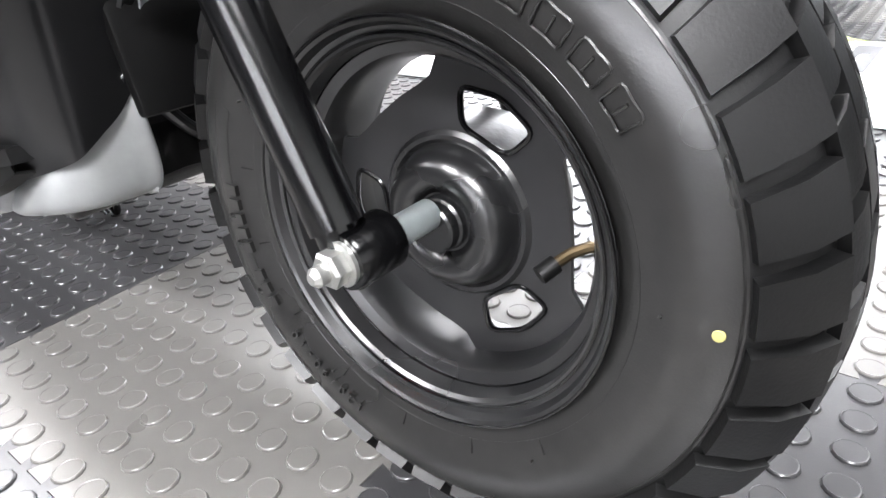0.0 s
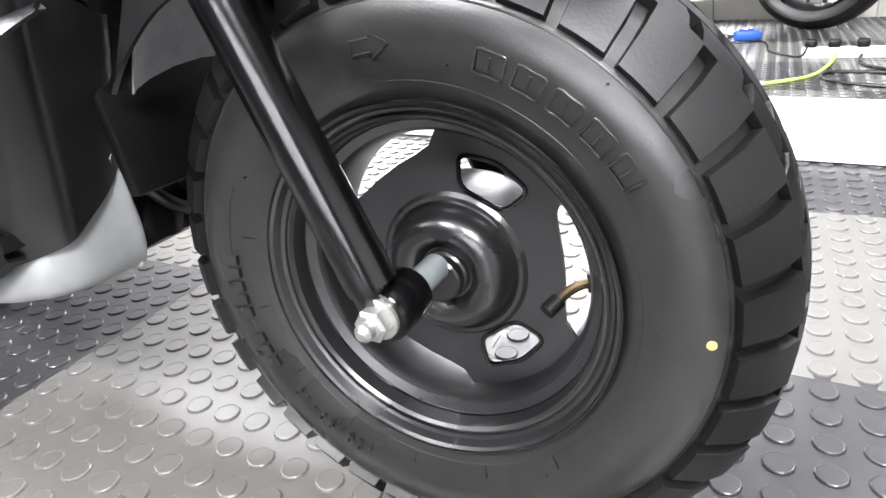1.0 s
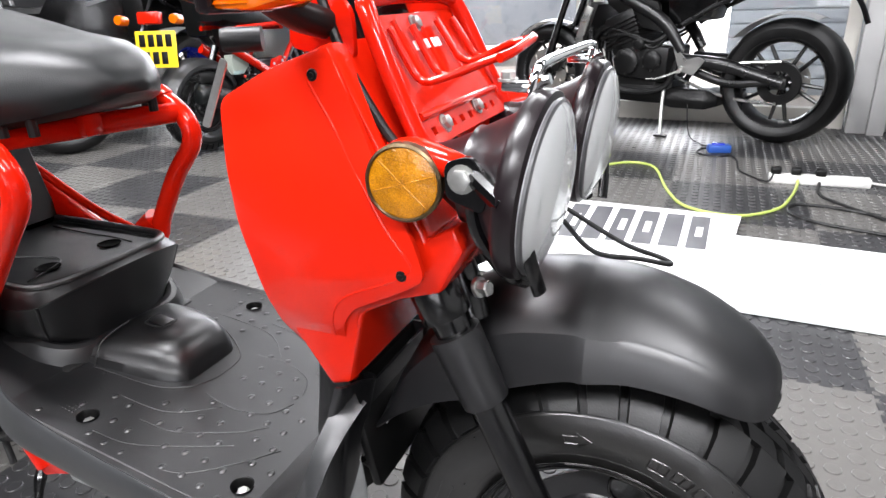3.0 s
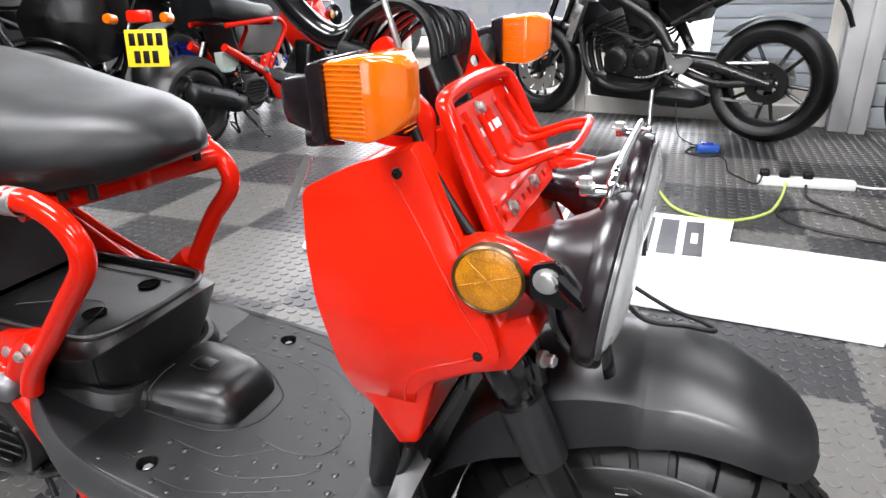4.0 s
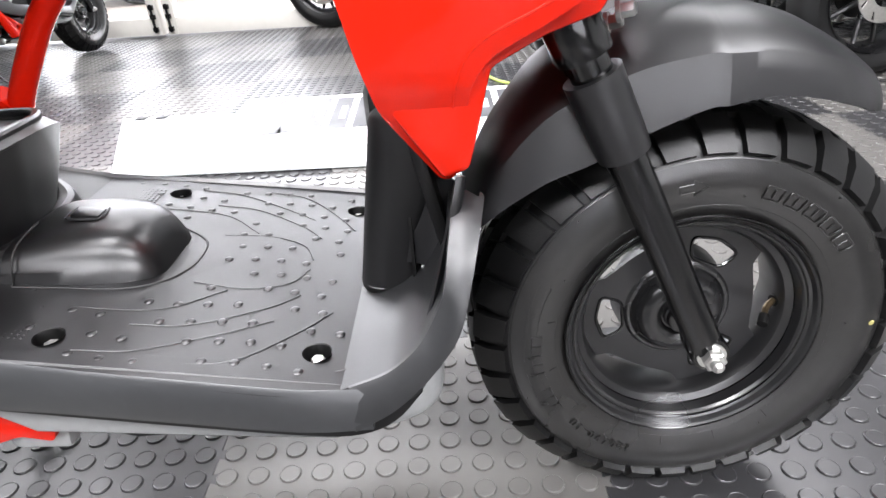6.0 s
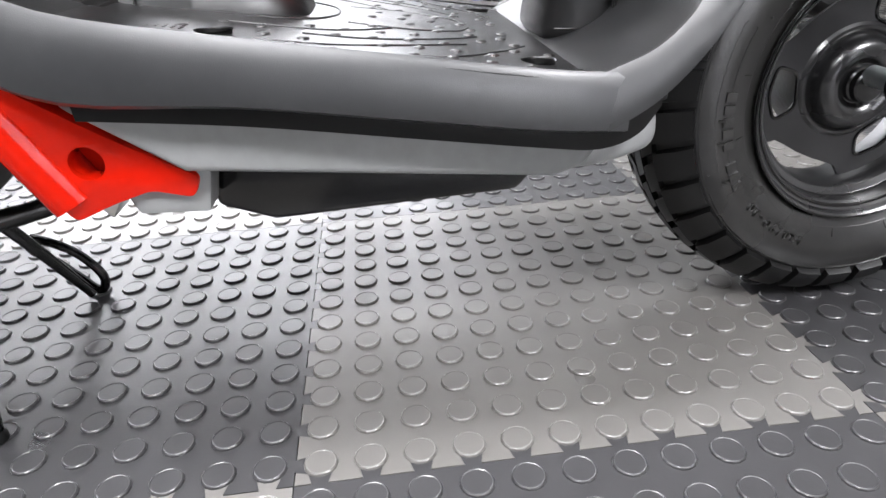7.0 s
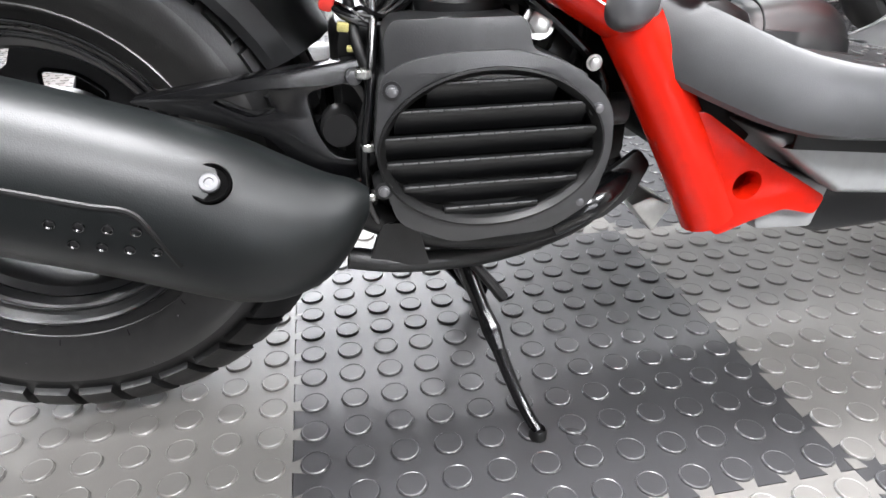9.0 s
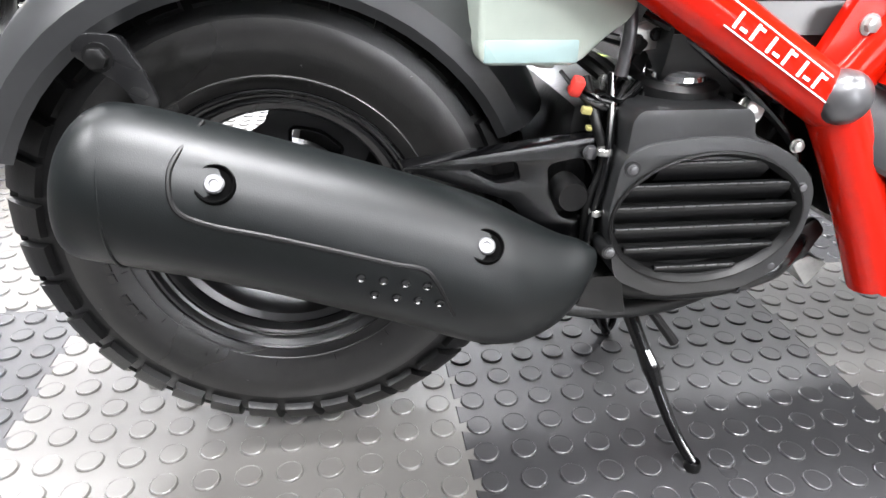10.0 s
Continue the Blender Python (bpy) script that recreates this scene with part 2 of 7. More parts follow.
def lathe(profile, seg=48, m=None, closed=False, bm=None):
    """profile of (radius, along -Y): turned round the Y axis."""
    own = bmesh.new()
    rows = []
    for k in range(seg):
        w = 2 * math.pi * k / seg
        rows.append([own.verts.new((r * math.cos(w), y, r * math.sin(w))) for r, y in profile])
    n = len(profile)
    for a, b in zip(rows, rows[1:] + rows[:1]):
        for i in range(n if closed else n - 1):
            j = (i + 1) % n
            own.faces.new((a[i], a[j], b[j], b[i]))
    bmesh.ops.remove_doubles(own, verts=own.verts, dist=1e-6)
    bmesh.ops.recalc_face_normals(own, faces=own.faces)
    if m is not None:
        own.transform(m)
    return own if bm is None else merge(bm, own)


def plate(outer, holes, thick, fn, bm=None):
    """A flat outline with holes, thick along the local normal; fn(u, v, w) gives the place."""
    from mathutils.geometry import tessellate_polygon
    own = bmesh.new()
    loops = [outer, *holes]
    flat = [q for loop in loops for q in loop]
    tris = tessellate_polygon([[Vector((u, v, 0)) for u, v in loop] for loop in loops])
    front = [own.verts.new(fn(u, v, 0)) for u, v in flat]
    back = [own.verts.new(fn(u, v, thick)) for u, v in flat]
    for a, b, c in tris:
        for s in ((front[a], front[b], front[c]), (back[c], back[b], back[a])):
            try:
                own.faces.new(s)
            except ValueError:
                pass
    k = 0
    for loop in loops:
        n = len(loop)
        for i in range(n):
            j = (i + 1) % n
            try:
                own.faces.new((front[k + i], front[k + j], back[k + j], back[k + i]))
            except ValueError:
                pass
        k += n
    bmesh.ops.recalc_face_normals(own, faces=own.faces)
    return own if bm is None else merge(bm, own)


def rounded(pts, r, seg=4):
    """Round the corners of a closed outline."""
    out, n = [], len(pts)
    for i in range(n):
        a, b, c = Vector(pts[i - 1]), Vector(pts[i]), Vector(pts[(i + 1) % n])
        u, w = (a - b), (c - b)
        k = min(r, u.length * 0.45, w.length * 0.45)
        p, q = b + u.normalized() * k, b + w.normalized() * k
        for s in range(seg + 1):
            t = s / seg
            out.append(tuple((1 - t) ** 2 * p + 2 * t * (1 - t) * b + t * t * q))
    return out


def skin(grid, thick, bm=None):
    """A sheet through a grid of points, given a thickness."""
    own = loft(grid, ring=False, caps=False)
    bmesh.ops.solidify(own, geom=own.faces[:], thickness=thick)
    bmesh.ops.recalc_face_normals(own, faces=own.faces)
    return own if bm is None else merge(bm, own)


def bolt(name, at, axis, r, h, material, parent, label="", sides=6, washer=1.35):
    bm = bmesh.new()
    m = Matrix.Translation(at) @ Vector(axis).to_track_quat("Y", "Z").to_matrix().to_4x4()
    lathe([(0, 0), (r * washer, 0), (r * washer, h * 0.25), (0, h * 0.25)], 16, m, bm=bm)
    lathe([(r, h * 0.2), (r, h * 0.9), (r * 0.8, h), (0, h)], sides if sides else 14, m, bm=bm)
    return part(name, bm, material, parent, label)

# ---- the room ----
TILE, OX, OY, TURN = 0.5, -0.566, -0.232, radians(0.92)
floor_bm = bmesh.new()
box(floor_bm, (-1.0, 0.0, -0.056), (10.4, 8.6, 0.09))
floor = tagged(part("floor", floor_bm, TILEDARK), "showroom floor of interlocking grey studded tiles", "floor", kind="structure")

WALL = Matrix.Translation((-2.16, 3.9, 0)) @ pose(0, 0, 0, 0, 0, -5.5)


def wall_box(name, material, x0, x1, y0, y1, z0, z1, m=None, label="", category="wall", bevel=0.004, kind="structure", parent=None):
    bm = bmesh.new()
    box(bm, ((x0 + x1) / 2, (y0 + y1) / 2, (z0 + z1) / 2), (x1 - x0, y1 - y0, z1 - z0), bevel=bevel)
    if m is not None:
        bm.transform(m)
    ob = part(name, bm, material, parent)
    return tagged(ob, label, category, kind=kind) if label else ob


# south and west walls and ceiling stay out of view, dark for deeper blacks
south = wall_box("wall_south", DARKWALL, -6.2, 4.2, -4.3, -4.15, -0.01, 0.35, label="unseen wall with a wide window, darkened to cut bounce light")
wall_box("wall_upper", DARKWALL, -6.2, 4.2, -4.3, -4.15, 2.1, 2.9, parent=south)
wall_box("wall_side", DARKWALL, -6.2, -0.4, -4.3, -4.15, 0.35, 2.1, parent=south)
wall_box("wall_side", DARKWALL, 2.4, 4.2, -4.3, -4.15, 0.35, 2.1, parent=south)
south_window = wall_box("window_south", FRAMEPAINT, -0.4, 2.4, -4.29, -4.16, 0.35, 0.42, label="wide cream framed shop window", category="window")
wall_box("frame_rail", FRAMEPAINT, -0.4, 2.4, -4.29, -4.16, 2.03, 2.1, parent=south_window)
for sx in (-0.4, 0.95, 2.33):
    wall_box("frame_stile", FRAMEPAINT, sx, sx + 0.07, -4.28, -4.17, 0.42, 2.03, parent=south_window)
wall_box("pane", GLASS, -0.33, 2.33, -4.23, -4.224, 0.42, 2.03, parent=south_window, bevel=0).visible_shadow = False
# glowing backdrop, out of view: sends light in through the south window
wall_box("backdrop_south", YARDGLOW, -14, 14, -9.1, -9.0, -0.03, 7.0, label="unseen glowing backdrop added to light the south window", category="backdrop", bevel=0)
wall_box("ground_south", PAVING, -14, 14, -9.0, -4.35, -0.12, -0.03, label="pale paved yard behind the shop", category="ground", bevel=0)
wall_box("wall_west", DARKWALL, -6.35, -6.2, -4.3, 4.6, -0.01, 2.9, label="unseen side wall, darkened to cut bounce light")
wall_box("wall_east", WALLPAINT, 4.2, 4.35, -4.3, 3.6, -0.01, 2.9, label="plain white painted end wall")
wall_box("ceiling", CEIL, -6.35, 4.35, -4.3, 4.7, 2.9, 3.02, label="unseen flat ceiling, darkened to cut bounce light", category="ceiling")

# glazed front: frames, panes and doors
front = wall_box("wall_north", FRAMEPAINT, -4.1, 2.98, -0.04, 0.1, 2.78, 2.9, WALL, "cream lintel over the glazed shop front")
wall_box("wall_northwest", WALLPAINT, -4.2, -3.1, -0.06, 0.12, -0.01, 2.9, WALL, "white wall beside the glazed shop front")


def window(name, x0, x1, label, stile=0.07, rail=0.11, door=False):
    w = wall_box(name, FRAMEPAINT, x0, x0 + stile, -0.03, 0.05, 0.0, 2.78, WALL, label, "window")
    wall_box("frame_stile", FRAMEPAINT, x1 - stile, x1, -0.03, 0.05, 0.0, 2.78, WALL, parent=w)
    wall_box("frame_rail", FRAMEPAINT, x0 + stile, x1 - stile, -0.025, 0.045, 0.0, rail, WALL, parent=w)
    wall_box("frame_rail", FRAMEPAINT, x0 + stile, x1 - stile, -0.025, 0.045, 2.68, 2.78, WALL, parent=w)
    pane = wall_box("pane", GLASS, x0 + stile, x1 - stile, 0.006, 0.012, rail, 2.68, WALL, parent=w, bevel=0)
    pane.visible_shadow = False
    return w


doors = [(-3.08, -1.62, "cream framed glass door of the shop front"), (-1.6, -0.02, "cream framed glass door with a black floor bolt"),
         (0.02, 1.36, "cream framed glass door with a black floor bolt"), (1.38, 2.86, "cream framed shop window behind a motorcycle")]
for k, (x0, x1, text) in enumerate(doors):
    w = window(f"window_{k + 1}", x0, x1, text)
    for hx in ((-0.055,) if k == 1 else (0.055,) if k == 2 else ()):
        bm = bmesh.new()
        tube([(hx, -0.05, 0.02), (hx, -0.05, 0.2)], 0.009, bm=bm)
        for z in (0.04, 0.12, 0.18):
            box(bm, (hx, -0.042, z), (0.034, 0.022, 0.03), bevel=0.003)
        bm.transform(WALL)
        part("floor_bolt", bm, GLOSSBLACK, w, "black steel door bolt")

wall_box("pillar", WALLPAINT, 2.87, 3.0, -0.12, 0.1, -0.01, 2.9, WALL, "white boxed pillar beside the shop window", "pillar")
# slat board wall with real grooves
slat_wall = wall_box("wall_northeast", WALLPAINT, 0.86, 4.25, 3.56, 3.7, -0.01, 2.9, label="grey slat board display wall")
for k in range(22):
    wall_box("slat", SLAT, 0.864, 4.2, 3.535, 3.56, 0.02 + 0.125 * k, 0.02 + 0.125 * k + 0.115, parent=slat_wall, bevel=0.003)
wall_box("wall_corner", WALLPAINT, 0.78, 0.86, 3.46, 3.7, -0.01, 2.9, label="white edge post of the slat wall")

# outside
wall_box("ground", PAVING, -40, 40, 4.35, 60, -0.12, -0.03, label="pale paved street outside the shop", category="ground", bevel=0)
# this backdrop glows to give the daylight and window reflections
wall_box("backdrop", STREETGLOW, -30, 30, 14.0, 14.1, -0.03, 9.0, label="glowing backdrop in place of daylight on the street front", category="backdrop", bevel=0)


SHUTTER = surface("grey_shutter_paint", (0.30, 0.33, 0.36), 0.5, vary=0.05, scale=4)
shutter = wall_box("garage_shutter", SHUTTER, 2.05, 5.2, 1.45, 1.55, -0.03, 2.7, WALL, "grey slatted roller shutter across the yard", "shutter")
for k in range(26):
    wall_box("slat", SHUTTER, 2.05, 5.2, 1.43, 1.45, 0.0 + 0.1 * k, 0.092 + 0.1 * k, WALL, parent=shutter, bevel=0.006)


def parked_car(x, y, turn):
    car = thing("parked_car", "grey hatchback parked on the street outside", "car", at=(x, y, -0.03))
    car.rotation_euler = (0, 0, radians(turn))
    prof = [(-2.0, 0.3), (-2.05, 0.75), (-1.9, 0.95), (-1.2, 1.05), (-0.5, 1.45), (0.9, 1.48), (1.7, 1.05), (2.0, 0.95), (2.05, 0.4), (1.9, 0.25), (-1.8, 0.25)]
    secs = []
    for y0, k in ((-0.85, 0.93), (-0.78, 1.0), (0, 1.02), (0.78, 1.0), (0.85, 0.93)):
        secs.append([(a * (0.97 + 0.03 * k), y0 * (1 if b < 1.0 else 0.84), b * k + (1 - k) * 0.4) for a, b in prof])
    part("body", bev(loft(secs), 0.03), CARPAINT, car)
    for wx in (-1.25, 1.25):
        for wy in (-0.8, 0.8):
            tyre = part("wheel", lathe([(0.17, -0.09), (0.3, -0.1), (0.32, -0.06), (0.32, 0.06), (0.3, 0.1), (0.17, 0.09)], 28, Matrix.Translation((wx, wy, 0.32)), True), RUBBER, car)
            part("rim", lathe([(0, -0.06), (0.06, -0.07), (0.16, -0.04), (0.18, -0.085), (0.18, 0.085), (0, 0.06)], 24, Matrix.Translation((wx, wy, 0.32))), ALU, tyre)
    for wy in (-0.62, 0.62):
        bm = bmesh.new()
        box(bm, (-2.0, wy, 0.72), (0.1, 0.32, 0.16), bevel=0.03)
        part("headlight", bm, REFLECTOR, car)
    return car


parked_car(-2.6, 7.6, 25)


def tile_mesh(name, material, seg, bevelled):
    n, pitch = 12, TILE / 12
    neck, head, deep, gap = 0.0065, 0.0095, 0.011, 0.0005
    out = []
    for k in range(n):
        c = (k + 0.5) * pitch
        out += [(c - neck - gap, gap), (c - head - gap, deep + gap), (c + head + gap, deep + gap), (c + neck + gap, gap)]
    right = []
    for k in range(n):
        c = (k + 0.5) * pitch
        right += [(TILE - gap, c - neck), (TILE + deep - gap, c - head), (TILE + deep - gap, c + head), (TILE - gap, c + neck)]
    top = [(v, u) for u, v in right][::-1]
    left = [(v, u) for u, v in out][::-1]
    outline = [(gap, gap), *out, (TILE - gap, gap), *right, (TILE - gap, TILE - gap), *top, (gap, TILE - gap), *left]
    bm = plate(outline, [], 0.006, lambda u, v, w: (u, v, -w))
    verts, faces = [], []
    rings = [(0.0144, 0.0), (0.0140, 0.0019), (0.0130, 0.0029), (0.0120, 0.0025)] if bevelled else [(0.0143, 0.0), (0.0130, 0.0027)]
    for i in range(n):
        for j in range(n):
            cx, cy, base = (i + 0.5) * pitch, (j + 0.5) * pitch, len(verts)
            for r, z in rings:
                verts += [(cx + r * math.cos(2 * math.pi * s / seg), cy + r * math.sin(2 * math.pi * s / seg), z) for s in range(seg)]
            for q in range(len(rings) - 1):
                a, b = base + q * seg, base + (q + 1) * seg
                faces += [(a + s, a + (s + 1) % seg, b + (s + 1) % seg, b + s) for s in range(seg)]
            faces.append(tuple(base + (len(rings) - 1) * seg + s for s in range(seg)))
    me = bpy.data.meshes.new(name)
    bm.to_mesh(me)
    bm.free()
    v0 = [tuple(v.co) for v in me.vertices]
    f0 = [tuple(p.vertices) for p in me.polygons]
    me.clear_geometry()
    me.from_pydata(v0 + verts, [], f0 + [tuple(len(v0) + q for q in f) for f in faces])
    me.materials.append(material)
    me.shade_smooth()
    me.set_sharp_from_angle(angle=radians(22))
    return me


def lay_floor():
    kinds = {}
    for near in (True, False):
        for light in (True, False):
            kinds[near, light] = tile_mesh("floor_tile", TILELIGHT if light else TILEDARK, 14 if near else 8, near)
    for i in range(-9, 6):
        for j in range(-2, 8):
            near = -3 <= i <= 2 and j <= 2
            ob = new("floor_tile", kinds[near, (i + j) % 2 == 0])
            c, s = math.cos(TURN), math.sin(TURN)
            ob.matrix_world = Matrix.Translation((OX + TILE * (i * c - j * s), OY + TILE * (i * s + j * c), 0)) @ pose(0, 0, 0, 0, 0, math.degrees(TURN))
            ob.parent = floor

# ---- the scooter ----
SC = thing("scooter", "red and black utility scooter on its centre stand", "scooter")


FRONT = Matrix.Translation((0.002, 0, 0.2335)) @ pose(0, 0, 0, -1.0, 0, 1.8)
REAR = Matrix.Translation((-1.241, 0, 0.257))


def tyre_profile(k=1.0, wide=1.0):
    """Half profile of (radius, y) from bead to crown."""
    base = [(0.119, 0.044), (0.1275, 0.0500), (0.132, 0.0525), (0.145, 0.0568), (0.156, 0.0612), (0.167, 0.0626), (0.178, 0.0608), (0.187, 0.0572),
            (0.196, 0.0525), (0.2045, 0.0455), (0.2115, 0.037), (0.2165, 0.025), (0.2182, 0.0125), (0.219, 0.0)]
    return [(0.131 + (r - 0.131) * k if r > 0.131 else r, y * (1 + (wide - 1) * min(1, max(0, (r - 0.131) / 0.04)))) for r, y in base]


def tread_patch(bm, m, ring, w0, w1, edge, tilt=0.0, height=0.008, taper=0.12, rows=3):
    """One tread block on the crown: across the profile entries edge[0]..edge[1], round the wheel from w0 to w1."""
    prof = ring
    a, b = edge
    count = max(2, int(abs(b - a) / 0.012) + 1)
    lower, upper = [], []
    for q in range(count + 1):
        y = a + (b - a) * q / count
        r, nr, ny = 0.0, 1.0, 0.0
        for (r0, y0), (r1, y1) in zip(prof, prof[1:]):
            if (y0 - abs(y)) * (y1 - abs(y)) <= 0 and y0 != y1:
                r = r0 + (r1 - r0) * (abs(y) - y0) / (y1 - y0)
                k = math.hypot(r1 - r0, y1 - y0)
                nr, ny = (y0 - y1) / k, (r1 - r0) / k
        ny = math.copysign(ny, y)
        low_row, up_row = [], []
        shift = tilt * (y - a)
        for s in range(rows + 1):
            w = w0 + (w1 - w0) * s / rows + shift
            low_row.append((r - 0.002 * nr) * V(math.cos(w), 0, math.sin(w)) + V(0, y - 0.002 * ny, 0))
            t = taper * (w1 - w0) * (0.5 - s / rows)
            up_row.append((r + height * nr) * V(math.cos(w + t), 0, math.sin(w + t)) + V(0, y + height * ny * 0.75, 0))
        lower.append(low_row), upper.append(up_row)
    nlow = [[bm.verts.new(m @ p) for p in row] for row in lower]
    nup = [[bm.verts.new(m @ p) for p in row] for row in upper]
    for q in range(count):
        for s in range(rows):
            bm.faces.new((nup[q][s], nup[q][s + 1], nup[q + 1][s + 1], nup[q + 1][s]))
    for q in range(count):
        for s in (0, rows):
            bm.faces.new((nlow[q][s], nlow[q + 1][s], nup[q + 1][s], nup[q][s]))
    for s in range(rows):
        for q in (0, count):
            bm.faces.new((nlow[q][s], nlow[q][s + 1], nup[q][s + 1], nup[q][s]))


def tyre(parent, m, k=1.0, wide=1.0):
    half = tyre_profile(k, wide)
    prof = [(r, -y) for r, y in half] + [(r, y) for r, y in half[-2::-1]]
    ty = part("tyre", lathe(prof, 96, m, True), RUBBER, parent, "worn-in black rubber tyre with block tread")
    ty.data.materials.append(TREAD)
    back = m.inverted()
    for f in ty.data.polygons:
        p = back @ f.center
        f.material_index = int(math.hypot(p.x, p.z) > 0.188)
    bm = bmesh.new()
    ring = [(r, y) for r, y in half[7:]]
    n = 34
    for k in range(n):
        w = 2 * math.pi * k / n
        step = 2 * math.pi / n
        for side in (-1, 1):
            off = step * 0.5 * (side > 0)
            # shoulder lug and stepped centre blocks
            tread_patch(bm, m, ring, w + off, w + off + step * 0.84, (side * 0.0568 * wide, side * 0.0345), tilt=-side * 1.2, height=0.0085, taper=0.12, rows=3)
            tread_patch(bm, m, ring, w + off + step * 0.40, w + off + step * 1.24, (side * 0.0318, side * 0.0165), tilt=-side * 2.6, height=0.006, taper=0.1, rows=3)
            tread_patch(bm, m, ring, w + off + step * 0.06, w + off + step * 0.90, (side * 0.0145, side * 0.001), tilt=-side * 2.6, height=0.006, taper=0.1, rows=3)
    bmesh.ops.recalc_face_normals(bm, faces=bm.faces)
    part("tread", bm, TREAD, ty, "raised rubber tread blocks")
    # moulding lines and raised marks on the sidewall
    bm = bmesh.new()
    for side in (-1, 1):
        for r, y in ((0.186, 0.0577), (0.1405, 0.0546)):
            lathe([(r - 0.001, side * y * wide), (r, side * (y * wide + 0.0008)), (r + 0.001, side * y * wide)], 96, m, bm=bm)
    for k in range(14):
        w = 2 * math.pi * (k / 14 + 0.013 * math.sin(k * 3))
        r = 0.152 + 0.03 * (k % 3) / 2
        box(bm, m @ V(r * math.cos(w), -0.0606 * wide, r * math.sin(w)), (0.0012, 0.003, 0.0012))
    part("mould_line", bm, RUBBER, ty)
    return ty


def arc_bars(parent, m, name, start, end, r, height, count, material, y, label, gaps=()):
    """Raised bars in place of lettering on a sidewall."""
    made = None
    for k in range(count):
        if k in gaps:
            continue
        w = start + (end - start) * (k + 0.5) / count
        half = abs(end - start) / count * 0.36
        pts = [(r - height / 2, w - half), (r - height / 2, w + half), (r + height / 2, w + half), (r + height / 2, w - half)]
        made = part(name, plate([(a * math.cos(b), a * math.sin(b)) for a, b in pts], [], 0.004, lambda u, v, t: m @ V(u, y - 0.0004 + t, v)), material, parent, label)
    return made


def wheel(name, m, label, size=(1.0, 1.0)):
    rim_prof = [(0.1335, -0.0545), (0.1318, -0.0565), (0.1295, -0.0545), (0.1270, -0.049), (0.1245, -0.0475), (0.1205, -0.0475), (0.1185, -0.045),
                (0.1165, -0.032), (0.1095, -0.0285), (0.1065, -0.024), (0.1045, -0.012), (0.104, 0.012), (0.1065, 0.024), (0.1165, 0.032),
                (0.1185, 0.045), (0.127, 0.049), (0.1318, 0.0565), (0.1335, 0.0545), (0.1290, 0.050), (0.121, 0.048), (0.119, 0.034), (0.1085, 0.026),
                (0.107, 0.0), (0.1085, -0.026), (0.119, -0.034), (0.1225, -0.0455), (0.129, -0.050)]
    rim_prof = [(r * 0.972, y) for r, y in rim_prof]
    rim = part(name, lathe(rim_prof, 96, m, True), RIMPAINT, SC, label, smooth=24)
    for rr, yy in ((0.1290, -0.0567), (0.1197, -0.0478), (0.1139, -0.0335)):
        part("rim_edge", lathe([(rr - 0.0012, yy + 0.0006), (rr - 0.0006, yy - 0.0006), (rr + 0.0006, yy - 0.0006), (rr + 0.0012, yy + 0.0006)], 96, m), GLOSSBLACK, rim)

    def polar(r, deg):
        return (r * math.cos(radians(deg)), r * math.sin(radians(deg)))

    holes = []
    for k in range(3):
        c = 65 + 120 * k
        holes.append(rounded([polar(0.061, c - 17), polar(0.085, c - 19), polar(0.088, c), polar(0.085, c + 19), polar(0.061, c + 17)], 0.008))
    outer = []
    for k in range(3):
        c = 5 + 120 * k
        outer += [polar(0.1045, c - 88 + a) for a in range(0, 57, 7)]
        outer += [polar(0.098, c - 30), polar(0.090, c - 27), polar(0.0855, c - 20), polar(0.083, c - 8), polar(0.083, c + 8), polar(0.0855, c + 20), polar(0.090, c + 27), polar(0.098, c + 30)]
    disc = plate(outer, holes, 0.004, lambda u, v, w: m @ V(u, -0.009 + w, v))
    part("wheel_disc", disc, DISCPAINT, rim, "pressed black steel disc with slots", smooth=30)
    for h in holes:
        part("slot_lip", tube([m @ V(u, -0.009, v) for u, v in h], 0.0019, 6, 1, True), GLOSSBLACK, rim)
    hub = [(0.058, -0.008), (0.054, -0.0115), (0.051, -0.0115), (0.0485, -0.0095), (0.047, -0.012), (0.0462, -0.017), (0.0435, -0.023), (0.039, -0.0275), (0.033, -0.0295), (0.027, -0.0285),
           (0.0225, -0.0245), (0.020, -0.0215), (0.0185, -0.0215), (0.018, -0.026), (0.0165, -0.0275), (0.0160, -0.034), (0.0145, -0.0355), (0.010, -0.0355), (0, -0.0355)]
    part("hub", lathe(hub, 64, m), RIMPAINT, rim, "domed black hub")
    back = [(0.06, -0.009), (0.062, 0.03), (0.055, 0.05), (0.02, 0.055), (0, 0.055)]
    part("brake_drum", lathe(back, 40, m), DARKMETAL, rim)
    # angled valve
    bm = bmesh.new()
    tube([m @ V(0.106, -0.014, 0.004), m @ V(0.098, -0.018, 0.004), m @ V(0.090, -0.024, 0.001), m @ V(0.083, -0.034, -0.004)], 0.0035, 10, bm=bm)
    valve = part("valve", bm, BRASS, rim, "angled brass valve")
    part("cap", tube([m @ V(0.0845, -0.032, -0.003), m @ V(0.079, -0.041, -0.008)], 0.0055, 12), HOSE, valve)
    part("valve_base", tube([m @ V(0.109, -0.013, 0.004), m @ V(0.1, -0.0165, 0.004)], 0.0065, 12), HOSE, valve)
    tyre(rim, m, *size)
    return rim


fw = wheel("front_wheel", FRONT, "black pressed steel wheel", (1.02, 1.0))
rw = wheel("rear_wheel", REAR, "black pressed steel wheel", (1.17, 1.06))

